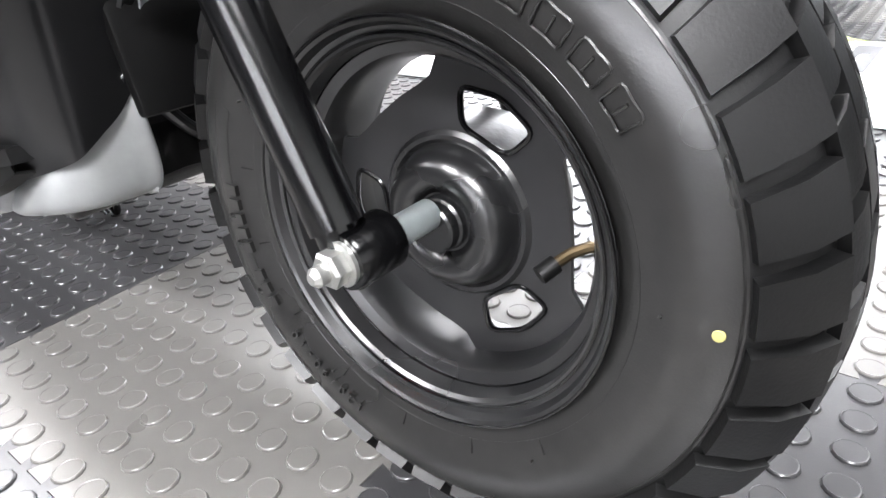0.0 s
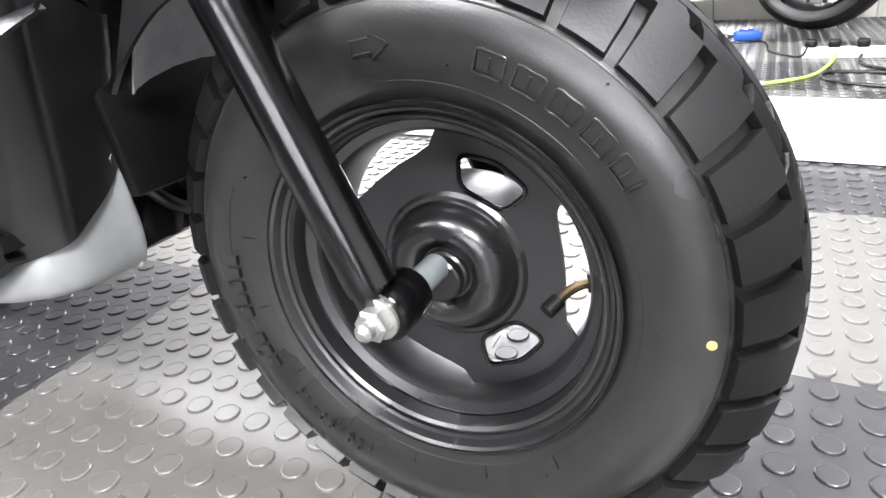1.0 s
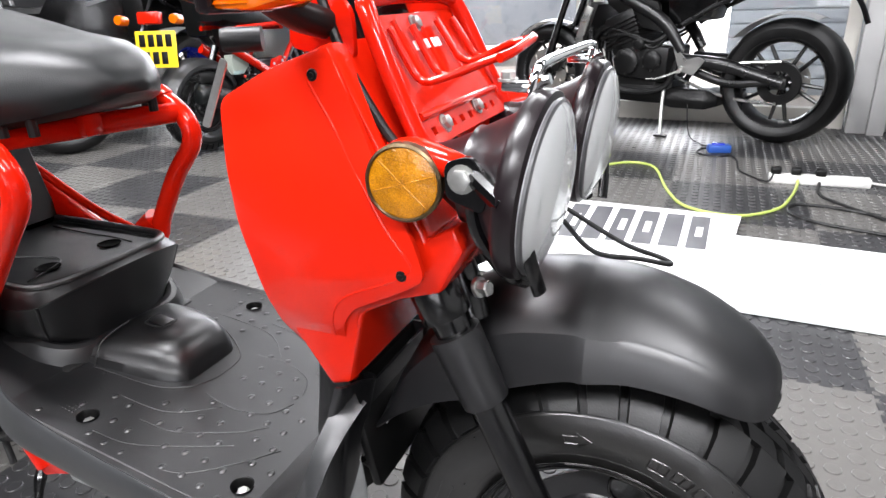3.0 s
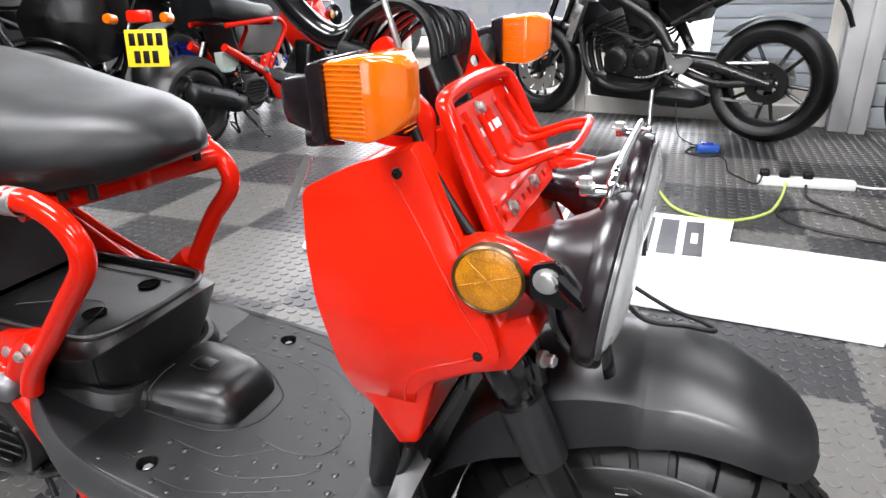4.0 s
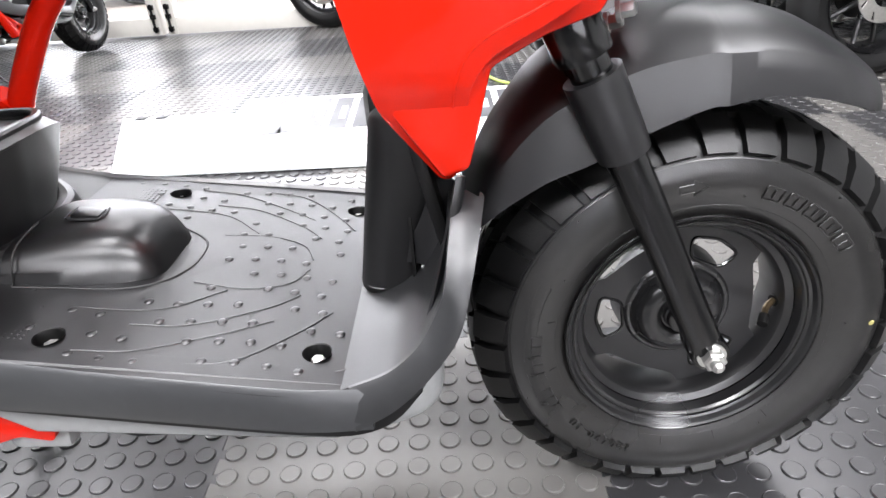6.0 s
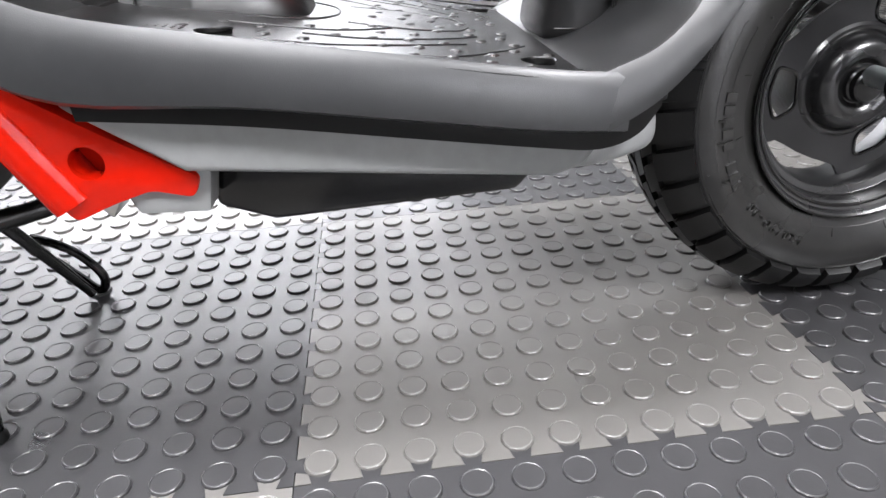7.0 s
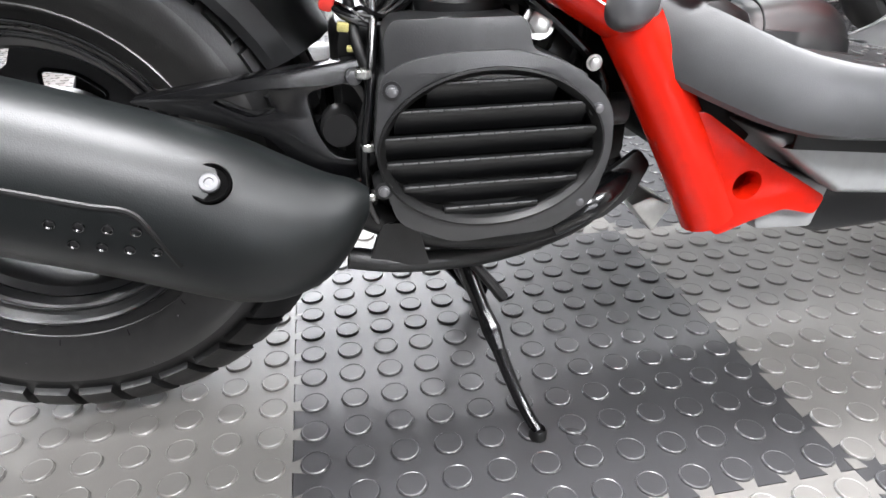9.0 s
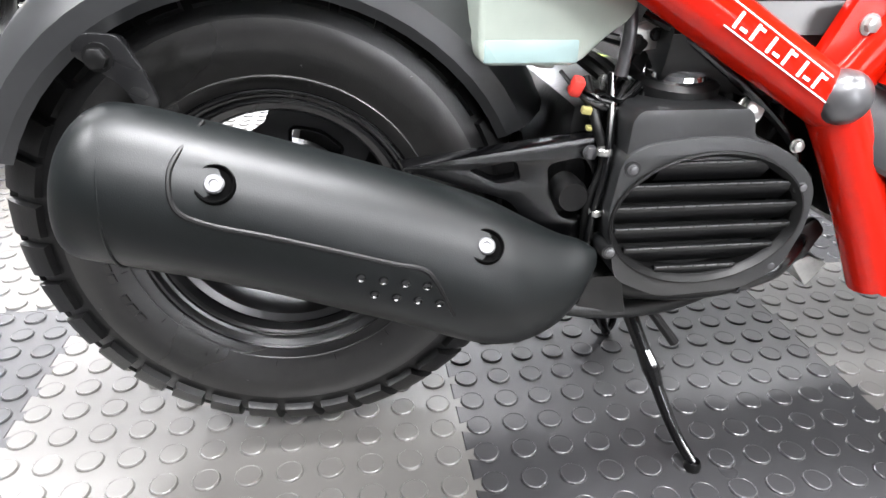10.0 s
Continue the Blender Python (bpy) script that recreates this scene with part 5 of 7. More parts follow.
for z in (0.3645, 0.346, 0.3275, 0.309, 0.2905, 0.272, 0.2535):
    if z > 0.36:
        h = 0.045
    else:
        h = 0.0785 * math.sqrt(max(0.02, 1 - ((z - 0.004 - CZ) / 0.0545) ** 2))
    prof = [(-0.1465, z + 0.0020), (-0.1505, z + 0.0016), (-0.1512, z - 0.0004), (-0.1495, z - 0.0035), (-0.1470, z - 0.0075), (-0.1435, z - 0.0125), (-0.1395, z - 0.0175), (-0.1365, z - 0.0175), (-0.142, z - 0.006)]
    rows_l = [[(CX + h * q, y, zz) for y, zz in prof] for q in (-1, 1)]
    if z < 0.36:
        part("louvre", loft(rows_l), ENGINE, rad, "black plastic louvre", smooth=50)
        # comb teeth in a lighter grey, painting the bright upper edge
        bm = bmesh.new()
        for q in range(int(h / 0.0056)):
            box(bm, (CX - h + 0.006 + 0.0112 * q, -0.1505, z + 0.0009), (0.0098, 0.0018, 0.0013), bevel=0.0003)
        tagged(part("louvre_teeth", bm, EDGEGLINT, rad), kind="stuff")
    else:
        part("louvre", loft([[(x, y, min(zz, 0.352)) for x, y, zz in r] for r in rows_l]), ENGINE, rad, "black plastic louvre", smooth=50)
shroud = [(-0.976, 0.30), (-0.970, 0.352), (-0.952, 0.362), (-0.925, 0.3665), (-0.88, 0.3675), (-0.845, 0.359), (-0.815, 0.340), (-0.802, 0.322), (-0.800, 0.29), (-0.812, 0.25), (-0.845, 0.230), (-0.92, 0.226), (-0.962, 0.245)]
part("engine_shroud", bev(plate(rounded(shroud, 0.012), [oval(0.0805, 0.056)], 0.085, lambda u, v, w: (u, -0.152 + w, v)), 0.003, 3), SHROUD, SC, "black plastic cooling shroud")
hood = [(-0.966, 0.34), (-0.965, 0.380), (-0.959, 0.388), (-0.872, 0.388), (-0.867, 0.381), (-0.864, 0.366), (-0.84, 0.357), (-0.82, 0.346), (-0.85, 0.34)]
part("shroud_hood", bev(plate(rounded(hood, 0.006), [], 0.055, lambda u, v, w: (u, -0.148 + w, v)), 0.003, 3), SHROUD, SC, "black plastic hood over the cooling shroud")
for x, y, z in ((-0.962, -0.1575, 0.344), (-0.8145, -0.1555, 0.324), (-0.821, -0.153, 0.251), (-0.971, -0.1585, 0.2735)):
    part("bolt_boss", tube([(x, y + 0.03, z), (x, y + 0.004, z)], 0.0066, 14), ENGINE, SC)
    bolt("cover_bolt", (x, y + 0.004, z), (0, -1, 0), 0.0032, 0.0035, CAPGREY, SC, "dull zinc cover bolt", 0)
bolt("engine_bolt", (-0.85, -0.112, 0.378), (0, -1, 0.2), 0.009, 0.009, STEEL, SC, "large zinc flange bolt")
part("engine_block", box(bmesh.new(), (-0.90, 0.0, 0.30), (0.2, 0.2, 0.17), bevel=0.02), DARKMETAL, SC, "dark cast engine block")
part("cylinder_block", box(bmesh.new(), (-0.80, -0.02, 0.31), (0.10, 0.12, 0.12), bevel=0.015), DARKMETAL, SC, "dark cast cylinder")
part("drive_case", box(bmesh.new(), (-1.08, 0.085, 0.27), (0.32, 0.09, 0.13), bevel=0.03), DARKMETAL, SC, "dark cast drive case")
rng = random.Random(9)
for k in range(10):
    x, z = -0.99 + 0.02 * k + 0.01 * rng.random(), 0.37 + 0.035 * rng.random()
    part("engine_hose", tube([(x, -0.09 + 0.03 * rng.random(), z - 0.05), (x + 0.03 * rng.random(), -0.10, z), (x + 0.06 * rng.random(), -0.07, z + 0.03), (x - 0.02, -0.02, z + 0.04)], 0.004 + 0.004 * rng.random(), 8), HOSE, SC, "black engine hose")
for k in range(9):
    x, z = -0.985 + 0.03 * rng.random() + 0.02 * k, 0.39 + 0.04 * rng.random()
    part("engine_fitting", bev(box(bmesh.new(), (x, -0.085, z), (0.016, 0.02, 0.014), pose(0, 0, 0, 30 * k, 20 * k, 10), 0.003), 0.0005, 1), (STEEL, DARKMETAL, HOSE)[k % 3], SC)
carb = Matrix.Translation((-0.907, -0.085, 0.395)) @ pose(0, 0, 0, 90 + 8, 0, 0)
cap = part("carburettor", lathe([(0.034, -0.03), (0.037, -0.008), (0.037, 0.004), (0.033, 0.008), (0.026, 0.009), (0, 0.009)], 36, carb), ENGINE, SC, "round black carburettor cap")
part("disc", lathe([(0.028, 0.0088), (0.027, 0.0125), (0.024, 0.0135), (0, 0.0135)], 28, carb), CHROME, cap, "bright metal cap disc")
part("fuel_hose", tube([(-0.945, -0.095, 0.45), (-0.918, -0.113, 0.436), (-0.877, -0.1165, 0.408), (-0.828, -0.1165, 0.37), (-0.798, -0.113, 0.34), (-0.785, -0.10, 0.31)], 0.0042, 10), GLOSSBLACK, SC, "black fuel hose")
part("breather_hose", tube([(-0.967, -0.10, 0.405), (-0.972, -0.125, 0.362), (-0.976, -0.134, 0.335), (-0.981, -0.134, 0.30), (-0.982, -0.132, 0.262), (-0.975, -0.125, 0.235)], 0.0034, 12), GLOSSBLACK, SC, "thin black breather hose")
part("breather_hose", tube([(-0.985, -0.09, 0.40), (-0.982, -0.115, 0.372), (-0.974, -0.124, 0.34), (-0.984, -0.126, 0.30), (-0.978, -0.12, 0.25)], 0.0042, 12), HOSE, SC, "black breather hose with a clip")
for z, r in ((0.352, 0.0052), (0.30, 0.0048), (0.262, 0.005)):
    part("hose_clip", lathe([(r, -0.003), (r * 1.15, -0.002), (r * 1.15, 0.002), (r, 0.003)], 14, Matrix.Translation((-0.979, -0.133, z)) @ pose(0, 0, 0, 90)), STEEL, SC, "small steel hose clip")
part("red_connector", bev(box(bmesh.new(), (-0.999, -0.11, 0.398), (0.010, 0.012, 0.015), pose(0, 0, 0, 20, 15), 0.003), 0.0005, 1), REDINK, SC, "small red connector")
for x, z, q in ((-0.990, 0.380, 0.008), (-0.982, 0.372, 0.006), (-0.986, 0.3655, 0.005)):
    part("pale_connector", bev(box(bmesh.new(), (x, -0.114, z), (q, 0.006, q * 0.7), pose(0, 0, 0, 10, 900 * q), 0.001), 0.0004, 1), SPOT, SC, "pale yellow wire connector")
for k in range(7):
    part("loom_wire", tube([(-1.01 + 0.004 * k, -0.10, 0.408 - 0.004 * k), (-0.995 + 0.003 * k, -0.113, 0.392 - 0.003 * (k % 3)), (-0.972 + 0.002 * k, -0.112, 0.386 - 0.005 * (k % 2)), (-0.955 + 0.004 * k, -0.095, 0.398)], 0.0016, 6), BLACKCABLE if k % 3 else GLOSSBLACK, SC, "thin black loom wire")
mount = part("bright_bracket", bev(plate(rounded([(-0.958, 0.418), (-0.925, 0.424), (-0.918, 0.440), (-0.93, 0.446), (-0.955, 0.438)], 0.004), [], 0.008, lambda u, v, w: (u, -0.092 + w, v)), 0.0015, 2), STEEL, SC, "bright cast bracket above the engine")
for u, v in ((-0.947, 0.429), (-0.932, 0.434)):
    bolt("bracket_bolt", (u, -0.092, v), (0, -1, 0), 0.004, 0.004, DARKMETAL, mount)
part("overflow_hose", tube([(-0.962, -0.10, 0.47), (-0.96, -0.106, 0.44), (-0.962, -0.105, 0.405)], 0.0055, 12), CAPGREY, SC, "grey overflow hose")
part("inlet_pipe", tube([(-0.825, -0.088, 0.303), (-0.80, -0.09, 0.304), (-0.765, -0.088, 0.304)], [0.014, 0.0145, 0.013], 20), CAPGREY, SC, "bright metal inlet pipe")
part("pipe_flange", lathe([(0.014, -0.004), (0.019, -0.003), (0.019, 0.003), (0.014, 0.004)], 20, Matrix.Translation((-0.789, -0.09, 0.304)) @ pose(0, 0, 0, 0, 0, 90)), STEEL, SC)
bolt("corner_bolt", (-0.811, -0.128, 0.351), (0, -1, 0), 0.0045, 0.005, STEEL, SC, "zinc corner bolt", 0)
part("drain_fitting", tube([(-0.812, -0.105, 0.243), (-0.797, -0.108, 0.258), (-0.784, -0.106, 0.264)], [0.009, 0.0085, 0.007], 14), DARKMETAL, SC, "dark cast drain fitting")
part("side_plate", bev(plate(rounded([(-0.805, 0.212), (-0.782, 0.216), (-0.757, 0.236), (-0.745, 0.262), (-0.757, 0.276), (-0.80, 0.244)], 0.005), [rounded([(-0.792, 0.224), (-0.775, 0.230), (-0.763, 0.246), (-0.770, 0.248)], 0.003)], 0.006, lambda u, v, w: (u, -0.112 + w, v)), 0.0012, 2), ENGINE, SC, "black side plate below the cylinder")
bar1 = part("crash_bar", tube([(-1.00, -0.12, 0.204), (-0.965, -0.120, 0.197), (-0.93, -0.115, 0.192), (-0.885, -0.100, 0.185), (-0.84, -0.080, 0.1815), (-0.79, -0.055, 0.182), (-0.757, -0.036, 0.188), (-0.735, -0.020, 0.199), (-0.725, -0.008, 0.214), (-0.730, 0.0, 0.235)], 0.0092, 14), ENGINE, SC, "black steel bar below the engine")
part("bar_arm", tube([(-0.752, -0.096, 0.258), (-0.778, -0.115, 0.248), (-0.805, -0.130, 0.238), (-0.835, -0.130, 0.222)], [0.006, 0.0115, 0.0125, 0.009], 12), GLOSSBLACK, bar1, "gloss black bar mount")
part("bar_plate", bev(plate(rounded([(-0.985, 0.20), (-0.972, 0.235), (-0.945, 0.235), (-0.935, 0.195)], 0.005), [], 0.006, lambda u, v, w: (u, -0.128 + w, v)), 0.001, 1), ENGINE, bar1)
part("exhaust_pipe", tube([(-0.78, -0.03, 0.25), (-0.79, -0.10, 0.235), (-0.84, -0.115, 0.215), (-0.93, -0.11, 0.215), (-1.0, -0.12, 0.25)], 0.013, 14), DARKMETAL, SC, "dark exhaust pipe")
# hanger arm
hole = rounded([(-1.02, 0.338), (-0.988, 0.344), (-0.978, 0.325), (-0.985, 0.285), (-1.005, 0.29), (-1.015, 0.31)], 0.008)
hole2 = rounded([(-1.085, 0.335), (-1.045, 0.342), (-1.04, 0.325), (-1.06, 0.322)], 0.005)
armout = [(-1.14, 0.338), (-0.978, 0.36), (-0.97, 0.34), (-0.965, 0.27), (-1.0, 0.268), (-1.03, 0.285), (-1.05, 0.308)]
hanger = part("hanger_arm", bev(plate(rounded(armout, 0.008), [hole, hole2], 0.02, lambda u, v, w: (u, -0.12 + w, v)), 0.002), FORKPAINT, SC, "black cast hanger arm")
bolt("arm_bolt", (-0.985, -0.12, 0.3475), (0, -1, 0), 0.0052, 0.006, CAPGREY, hanger, "dull zinc hex bolt", washer=1.15)
part("knob", lathe([(0, -0.018), (0.012, -0.018), (0.014, -0.01), (0.013, 0.01), (0, 0.01)], 18, Matrix.Translation((-0.998, -0.112, 0.312))), HOSE, hanger)
# silencer
EX = [(-1.378, 0.327, 0.022), (-1.369, 0.335, 0.042), (-1.350, 0.342, 0.054), (-1.324, 0.340, 0.058), (-1.25, 0.319, 0.058), (-1.15, 0.286, 0.0595), (-1.08, 0.26, 0.06), (-1.045, 0.249, 0.053), (-1.015, 0.247, 0.04), (-0.995, 0.255, 0.026), (-0.982, 0.264, 0.01)]


def ex_at(x):
    for (x0, c0, h0), (x1, c1, h1) in zip(EX, EX[1:]):
        if x0 <= x <= x1:
            t = (x - x0) / (x1 - x0)
            return c0 + (c1 - c0) * t, h0 + (h1 - h0) * t
    return EX[-1][1:]


def ex_y(x, z, out=0.0):
    c, h = ex_at(x)
    return -0.148 - (0.053 * h / 0.058 + out) * math.sqrt(max(0.0, 1 - ((z - c) / h) ** 2))


secs = []
for x, c, h in [(p.x, p.y, p.z) for p in curve_points(EX, 4)]:
    secs.append([(x + 0.3 * h * math.sin(w) * 0.25, -0.148 - 0.053 * h / 0.058 * math.cos(w), c + h * math.sin(w)) for w in np.linspace(0, 2 * math.pi, 36, endpoint=False)])
sil = part("silencer", loft(secs), MUFFLER, SC, "matt black silencer with a heat shield")
seam = [(-1.274, 0.386), (-1.284, 0.376), (-1.290, 0.364), (-1.288, 0.345), (-1.272, 0.334), (-1.23, 0.322), (-1.186, 0.309), (-1.15, 0.298), (-1.128, 0.292), (-1.118, 0.28), (-1.105, 0.252)]
part("shield_seam", tube([(x, ex_y(x, z), z) for x, z in seam], 0.0020, 8, 5), HOSE, sil, "dark seam of the heat shield")
c, hh = ex_at(-1.334)
part("end_band", tube([(-1.334 + 0.075 * hh * math.sin(w), -0.148 - 0.0535 * hh / 0.058 * math.cos(w), c + hh * 1.008 * math.sin(w)) for w in np.linspace(0, 2 * math.pi, 24, endpoint=False)], 0.0012, 6, 2, True), MUFFLER, sil, "weld bead round the end cap")
for x, z in ((-1.263, 0.358), (-1.081, 0.3025)):
    y = ex_y(x, z) - 0.004
    tip = -math.degrees(math.asin(min(0.9, (z - ex_at(x)[0]) / ex_at(x)[1])))
    seat_m = Matrix.Translation((x, y + 0.002, z)) @ pose(0, 0, 0, tip)
    # shallow cup coloured black for the shade round the bolt
    part("bolt_cup", lathe([(0.0135, 0.004), (0.0135, 0.0005), (0.0126, -0.0002), (0.0112, 0.0008), (0.0108, 0.0018), (0, 0.0018)], 28, seat_m), HOLESHADE, sil, "bolt recess in the silencer, blackened for its shade")
    part("shield_bolt", lathe([(0.0066, 0.0020), (0.0066, -0.0004), (0.0056, -0.0012), (0.0030, -0.0012), (0.0026, -0.0004), (0, -0.0004)], 24, seat_m), CAPGREY, sil, "dull zinc shield bolt")
for k in range(4):
    for x, z in ((-1.172 + 0.0155 * k, 0.2885 - 0.003 * k), (-1.163 + 0.0155 * k, 0.2735 - 0.003 * k)):
        part("dimple", lathe([(0.0036, 0.001), (0.0034, -0.0012), (0.0028, -0.0014), (0.0022, -0.0004), (0, -0.0002)], 12, Matrix.Translation((x, ex_y(x, z), z)) @ pose(0, 0, 0, 15)), GLOSSBLACK, sil)
# rear mudguard
rows = []
for k in range(25):
    w = radians(24 + (158 - 24) * k / 24)
    ro, ri = 0.262, 0.214 - 0.008 * math.sin(w)
    taper = 1.0 if k > 3 else 0.78 + 0.07 * k
    ring = [(ri, -0.082), (ri + 0.008, -0.086), (ri + 0.024, -0.084), (ri + 0.031, -0.077), (ro - 0.006, -0.056), (ro + 0.002, -0.028), (ro + 0.003, 0), (ro + 0.002, 0.028), (ro - 0.006, 0.056), (ri + 0.031, 0.077), (ri + 0.024, 0.084), (ri + 0.008, 0.086), (ri, 0.082)]
    rows.append([(-1.241 + r * math.cos(w), y * taper, 0.257 + r * math.sin(w)) for r, y in ring])
part("rear_mudguard", skin(rows, 0.003), SKIRT, SC, "matt black rear mudguard", smooth=25)
stay = part("mudguard_stay", bev(plate(rounded([(-1.362, 0.427), (-1.352, 0.440), (-1.328, 0.438), (-1.316, 0.415), (-1.308, 0.388), (-1.322, 0.385), (-1.332, 0.405)], 0.006), [], 0.006, lambda u, v, w: (u, -0.118 + w, v)), 0.0015, 2), STEELBLACK, SC, "black mudguard stay")
part("stay_tube", tube([(-1.343, -0.08, 0.424), (-1.343, -0.118, 0.424)], 0.010, 16), STEELBLACK, stay)
bolt("stay_bolt", (-1.343, -0.118, 0.424), (0, -1, 0), 0.0075, 0.008, DARKMETAL, stay)
# coolant bottle
bt = bmesh.new()
loft([[(-1.078, y, 0.52), (-1.0785, y, 0.440), (-1.0775, y, 0.4345), (-1.0785, y, 0.429), (-1.077, y, 0.4175), (-1.0705, y, 0.4135), (-1.006, y, 0.4135), (-0.996, y, 0.418), (-0.980, y, 0.434), (-0.958, y, 0.450), (-0.953, y, 0.52)] for y in (-0.110, -0.104, -0.06, -0.05)], bm=bt)
bot = part("coolant_bottle", bev(bt, 0.006, 3), BOTTLE, SC, "milky plastic coolant bottle")
part("neck", tube([(-1.02, -0.088, 0.416), (-1.02, -0.088, 0.409)], 0.008, 14), BOTTLE, bot)
part("coolant", bev(box(bmesh.new(), (-1.037, -0.1085, 0.4245), (0.074, 0.004, 0.018), None, 0.0018), 0.0005, 1), COOLANT, bot, "pale blue-green coolant level")
# frame: cap, decal, upper rails
for s in (-1, 1):
    y = s * 0.135
    part("frame_cap", lathe([(0.0215, 0.01), (0.0215, -0.006), (0.0205, -0.012), (0.0180, -0.0175), (0.0140, -0.0215), (0.0085, -0.0242), (0.004, -0.0252), (0, -0.0255)], 32, Matrix.Translation((-0.800, s * 0.142, 0.396)) @ pose(0, 0, 0, 0, 0, 0 if s < 0 else 180)), CAPGREY, SC, "domed grey frame cap")
    part("upper_brace", tube([(-0.80, y, 0.40), (-0.765, y, 0.448), (-0.73, y, 0.475)], 0.017, 16), RED_TUBE, SC, "red painted brace tube")
    if s > 0:
        continue
    brace = part("brace_plate", bev(plate(rounded([(-0.83, 0.405), (-0.80, 0.475), (-0.72, 0.49), (-0.715, 0.455), (-0.77, 0.40)], 0.008), [], 0.012, lambda u, v, w: (u, y - 0.006 + w, v)), 0.003), RED_TUBE, SC, "red frame bracket plate")
    for u, v, yy in ((-0.738, 0.462, 0.158), (-0.717, 0.477, 0.158), (-0.79, 0.448, 0.141)):
        bolt("frame_bolt", (u, s * yy, v), (0, s, 0), 0.006, 0.006, STEEL, brace, "zinc frame bolt")
    for k in range(6):
        u = -0.905 + 0.0145 * k
        bm = bmesh.new()
        box(bm, (u, s * 0.1583, 0.4535 - (u + 0.905) * 0.585), (0.0024, 0.0010, 0.012), pose(0, 0, 0, 0, 30))
        box(bm, (u + 0.005, s * 0.1583, 0.4535 - (u + 0.910) * 0.585 + (0.005 if k % 2 else -0.004)), (0.006, 0.0010, 0.0022), pose(0, 0, 0, 0, 30))
        part("decal_mark", bm, PAPER, SC, "pale decal on the red frame tube")
    for off in (-0.0095, 0.0095):
        part("decal_line", tube([(-0.915, s * 0.1575, 0.4595 + off), (-0.82, s * 0.1575, 0.4039 + off)], 0.0006, 6), PAPER, SC)
    part("rail_clamp", lathe([(0.0145, -0.012), (0.0165, -0.011), (0.0165, -0.004), (0.0150, -0.003), (0.0150, 0.003), (0.0165, 0.004), (0.0165, 0.011), (0.0145, 0.012)], 24, Matrix.Translation((-0.675, s * 0.147, 0.668)) @ pose(0, 0, 0, 0, 0, 90)), STEEL, SC, "polished clamp ring on the seat rail")
part("seat_bracket", bev(box(bmesh.new(), (-0.655, 0.0, 0.652), (0.03, 0.03, 0.03), None, 0.008), 0.002), RED_TUBE, SC)
# stands
st = part("centre_stand", tube([(-0.91, 0.0, 0.20), (-0.895, -0.02, 0.165), (-0.884, -0.043, 0.132), (-0.869, -0.074, 0.088), (-0.850, -0.112, 0.034), (-0.836, -0.140, 0.008)], [0.0105, 0.0095, 0.0085, 0.0075, 0.0062, 0.0058], 14), GLOSSBLACK, SC, "gloss black centre stand leg")
part("foot", lathe([(0.007, 0), (0.0088, 0.002), (0.0088, 0.008), (0.007, 0.012)], 16, Matrix.Translation((-0.836, -0.141, 0.0)) @ pose(0, 0, 0, 90)), HOSE, st)
part("gusset", tube([(-0.874, -0.064, 0.102), (-0.868, -0.076, 0.086), (-0.863, -0.087, 0.07)], [0.0078, 0.0098, 0.0072], 10), GLOSSBLACK, st)
part("cross_tube", tube([(-0.905, -0.06, 0.185), (-0.905, 0.06, 0.185)], 0.012, 14), GLOSSBLACK, st)
part("far_leg", tube([(-0.905, 0.03, 0.185), (-0.892, 0.062, 0.13), (-0.872, 0.083, 0.075), (-0.848, 0.097, 0.022), (-0.841, 0.10, 0.008)], [0.0095, 0.008, 0.0068, 0.006, 0.006], 14), GLOSSBLACK, st)
part("kick_loop", tube([(-0.893, 0.104, 0.087), (-0.867, 0.107, 0.075), (-0.846, 0.110, 0.056), (-0.830, 0.112, 0.029), (-0.831, 0.112, 0.011), (-0.840, 0.111, 0.008), (-0.857, 0.110, 0.029), (-0.876, 0.108, 0.053), (-0.895, 0.105, 0.072)], 0.0055, 10, closed=True), GLOSSBLACK, st, "gloss black bent foot loop")
part("stand_spring", tube([(-0.90, -0.09, 0.185), (-0.865, -0.105, 0.14)], 0.005, 10), HOSE, st)
part("shock_absorber", tube([(-1.12, 0.10, 0.33), (-1.0, 0.10, 0.56)], 0.022, 16), GLOSSBLACK, SC)
part("heat_plate", bev(plate([(-0.736, 0.206), (-0.711, 0.176), (-0.694, 0.203), (-0.717, 0.214)], [], 0.04, lambda u, v, w: (u, -0.072 + w, v)), 0.0025, 2), STEEL, SC, "bright bracket behind the frame tube")

# tyre marks
for k in range(5):
    w, half = radians(70 - 8.4 * k), radians(2.9)
    outline = [(r, w + half * q) for r, q in ((0.1525, -1), (0.1525, 0), (0.1525, 1), (0.159, 1.05), (0.1655, 1), (0.1655, 0), (0.1655, -1), (0.159, -1.05))]
    part("raised_mark", tube([FRONT @ V(r * math.cos(b), -0.0608 if r < 0.156 else -0.0626, r * math.sin(b)) for r, b in outline], 0.0009, 6, 3, closed=True), RUBBER, fw, "raised outlined mark on the tyre")
    part("raised_mark", tube([FRONT @ V(r * math.cos(w), -0.0619 - (r - 0.155) * 0.12, r * math.sin(w)) for r in (0.155, 0.159, 0.163)], 0.0009, 6), RUBBER, fw, "raised bar of the mark on the tyre")
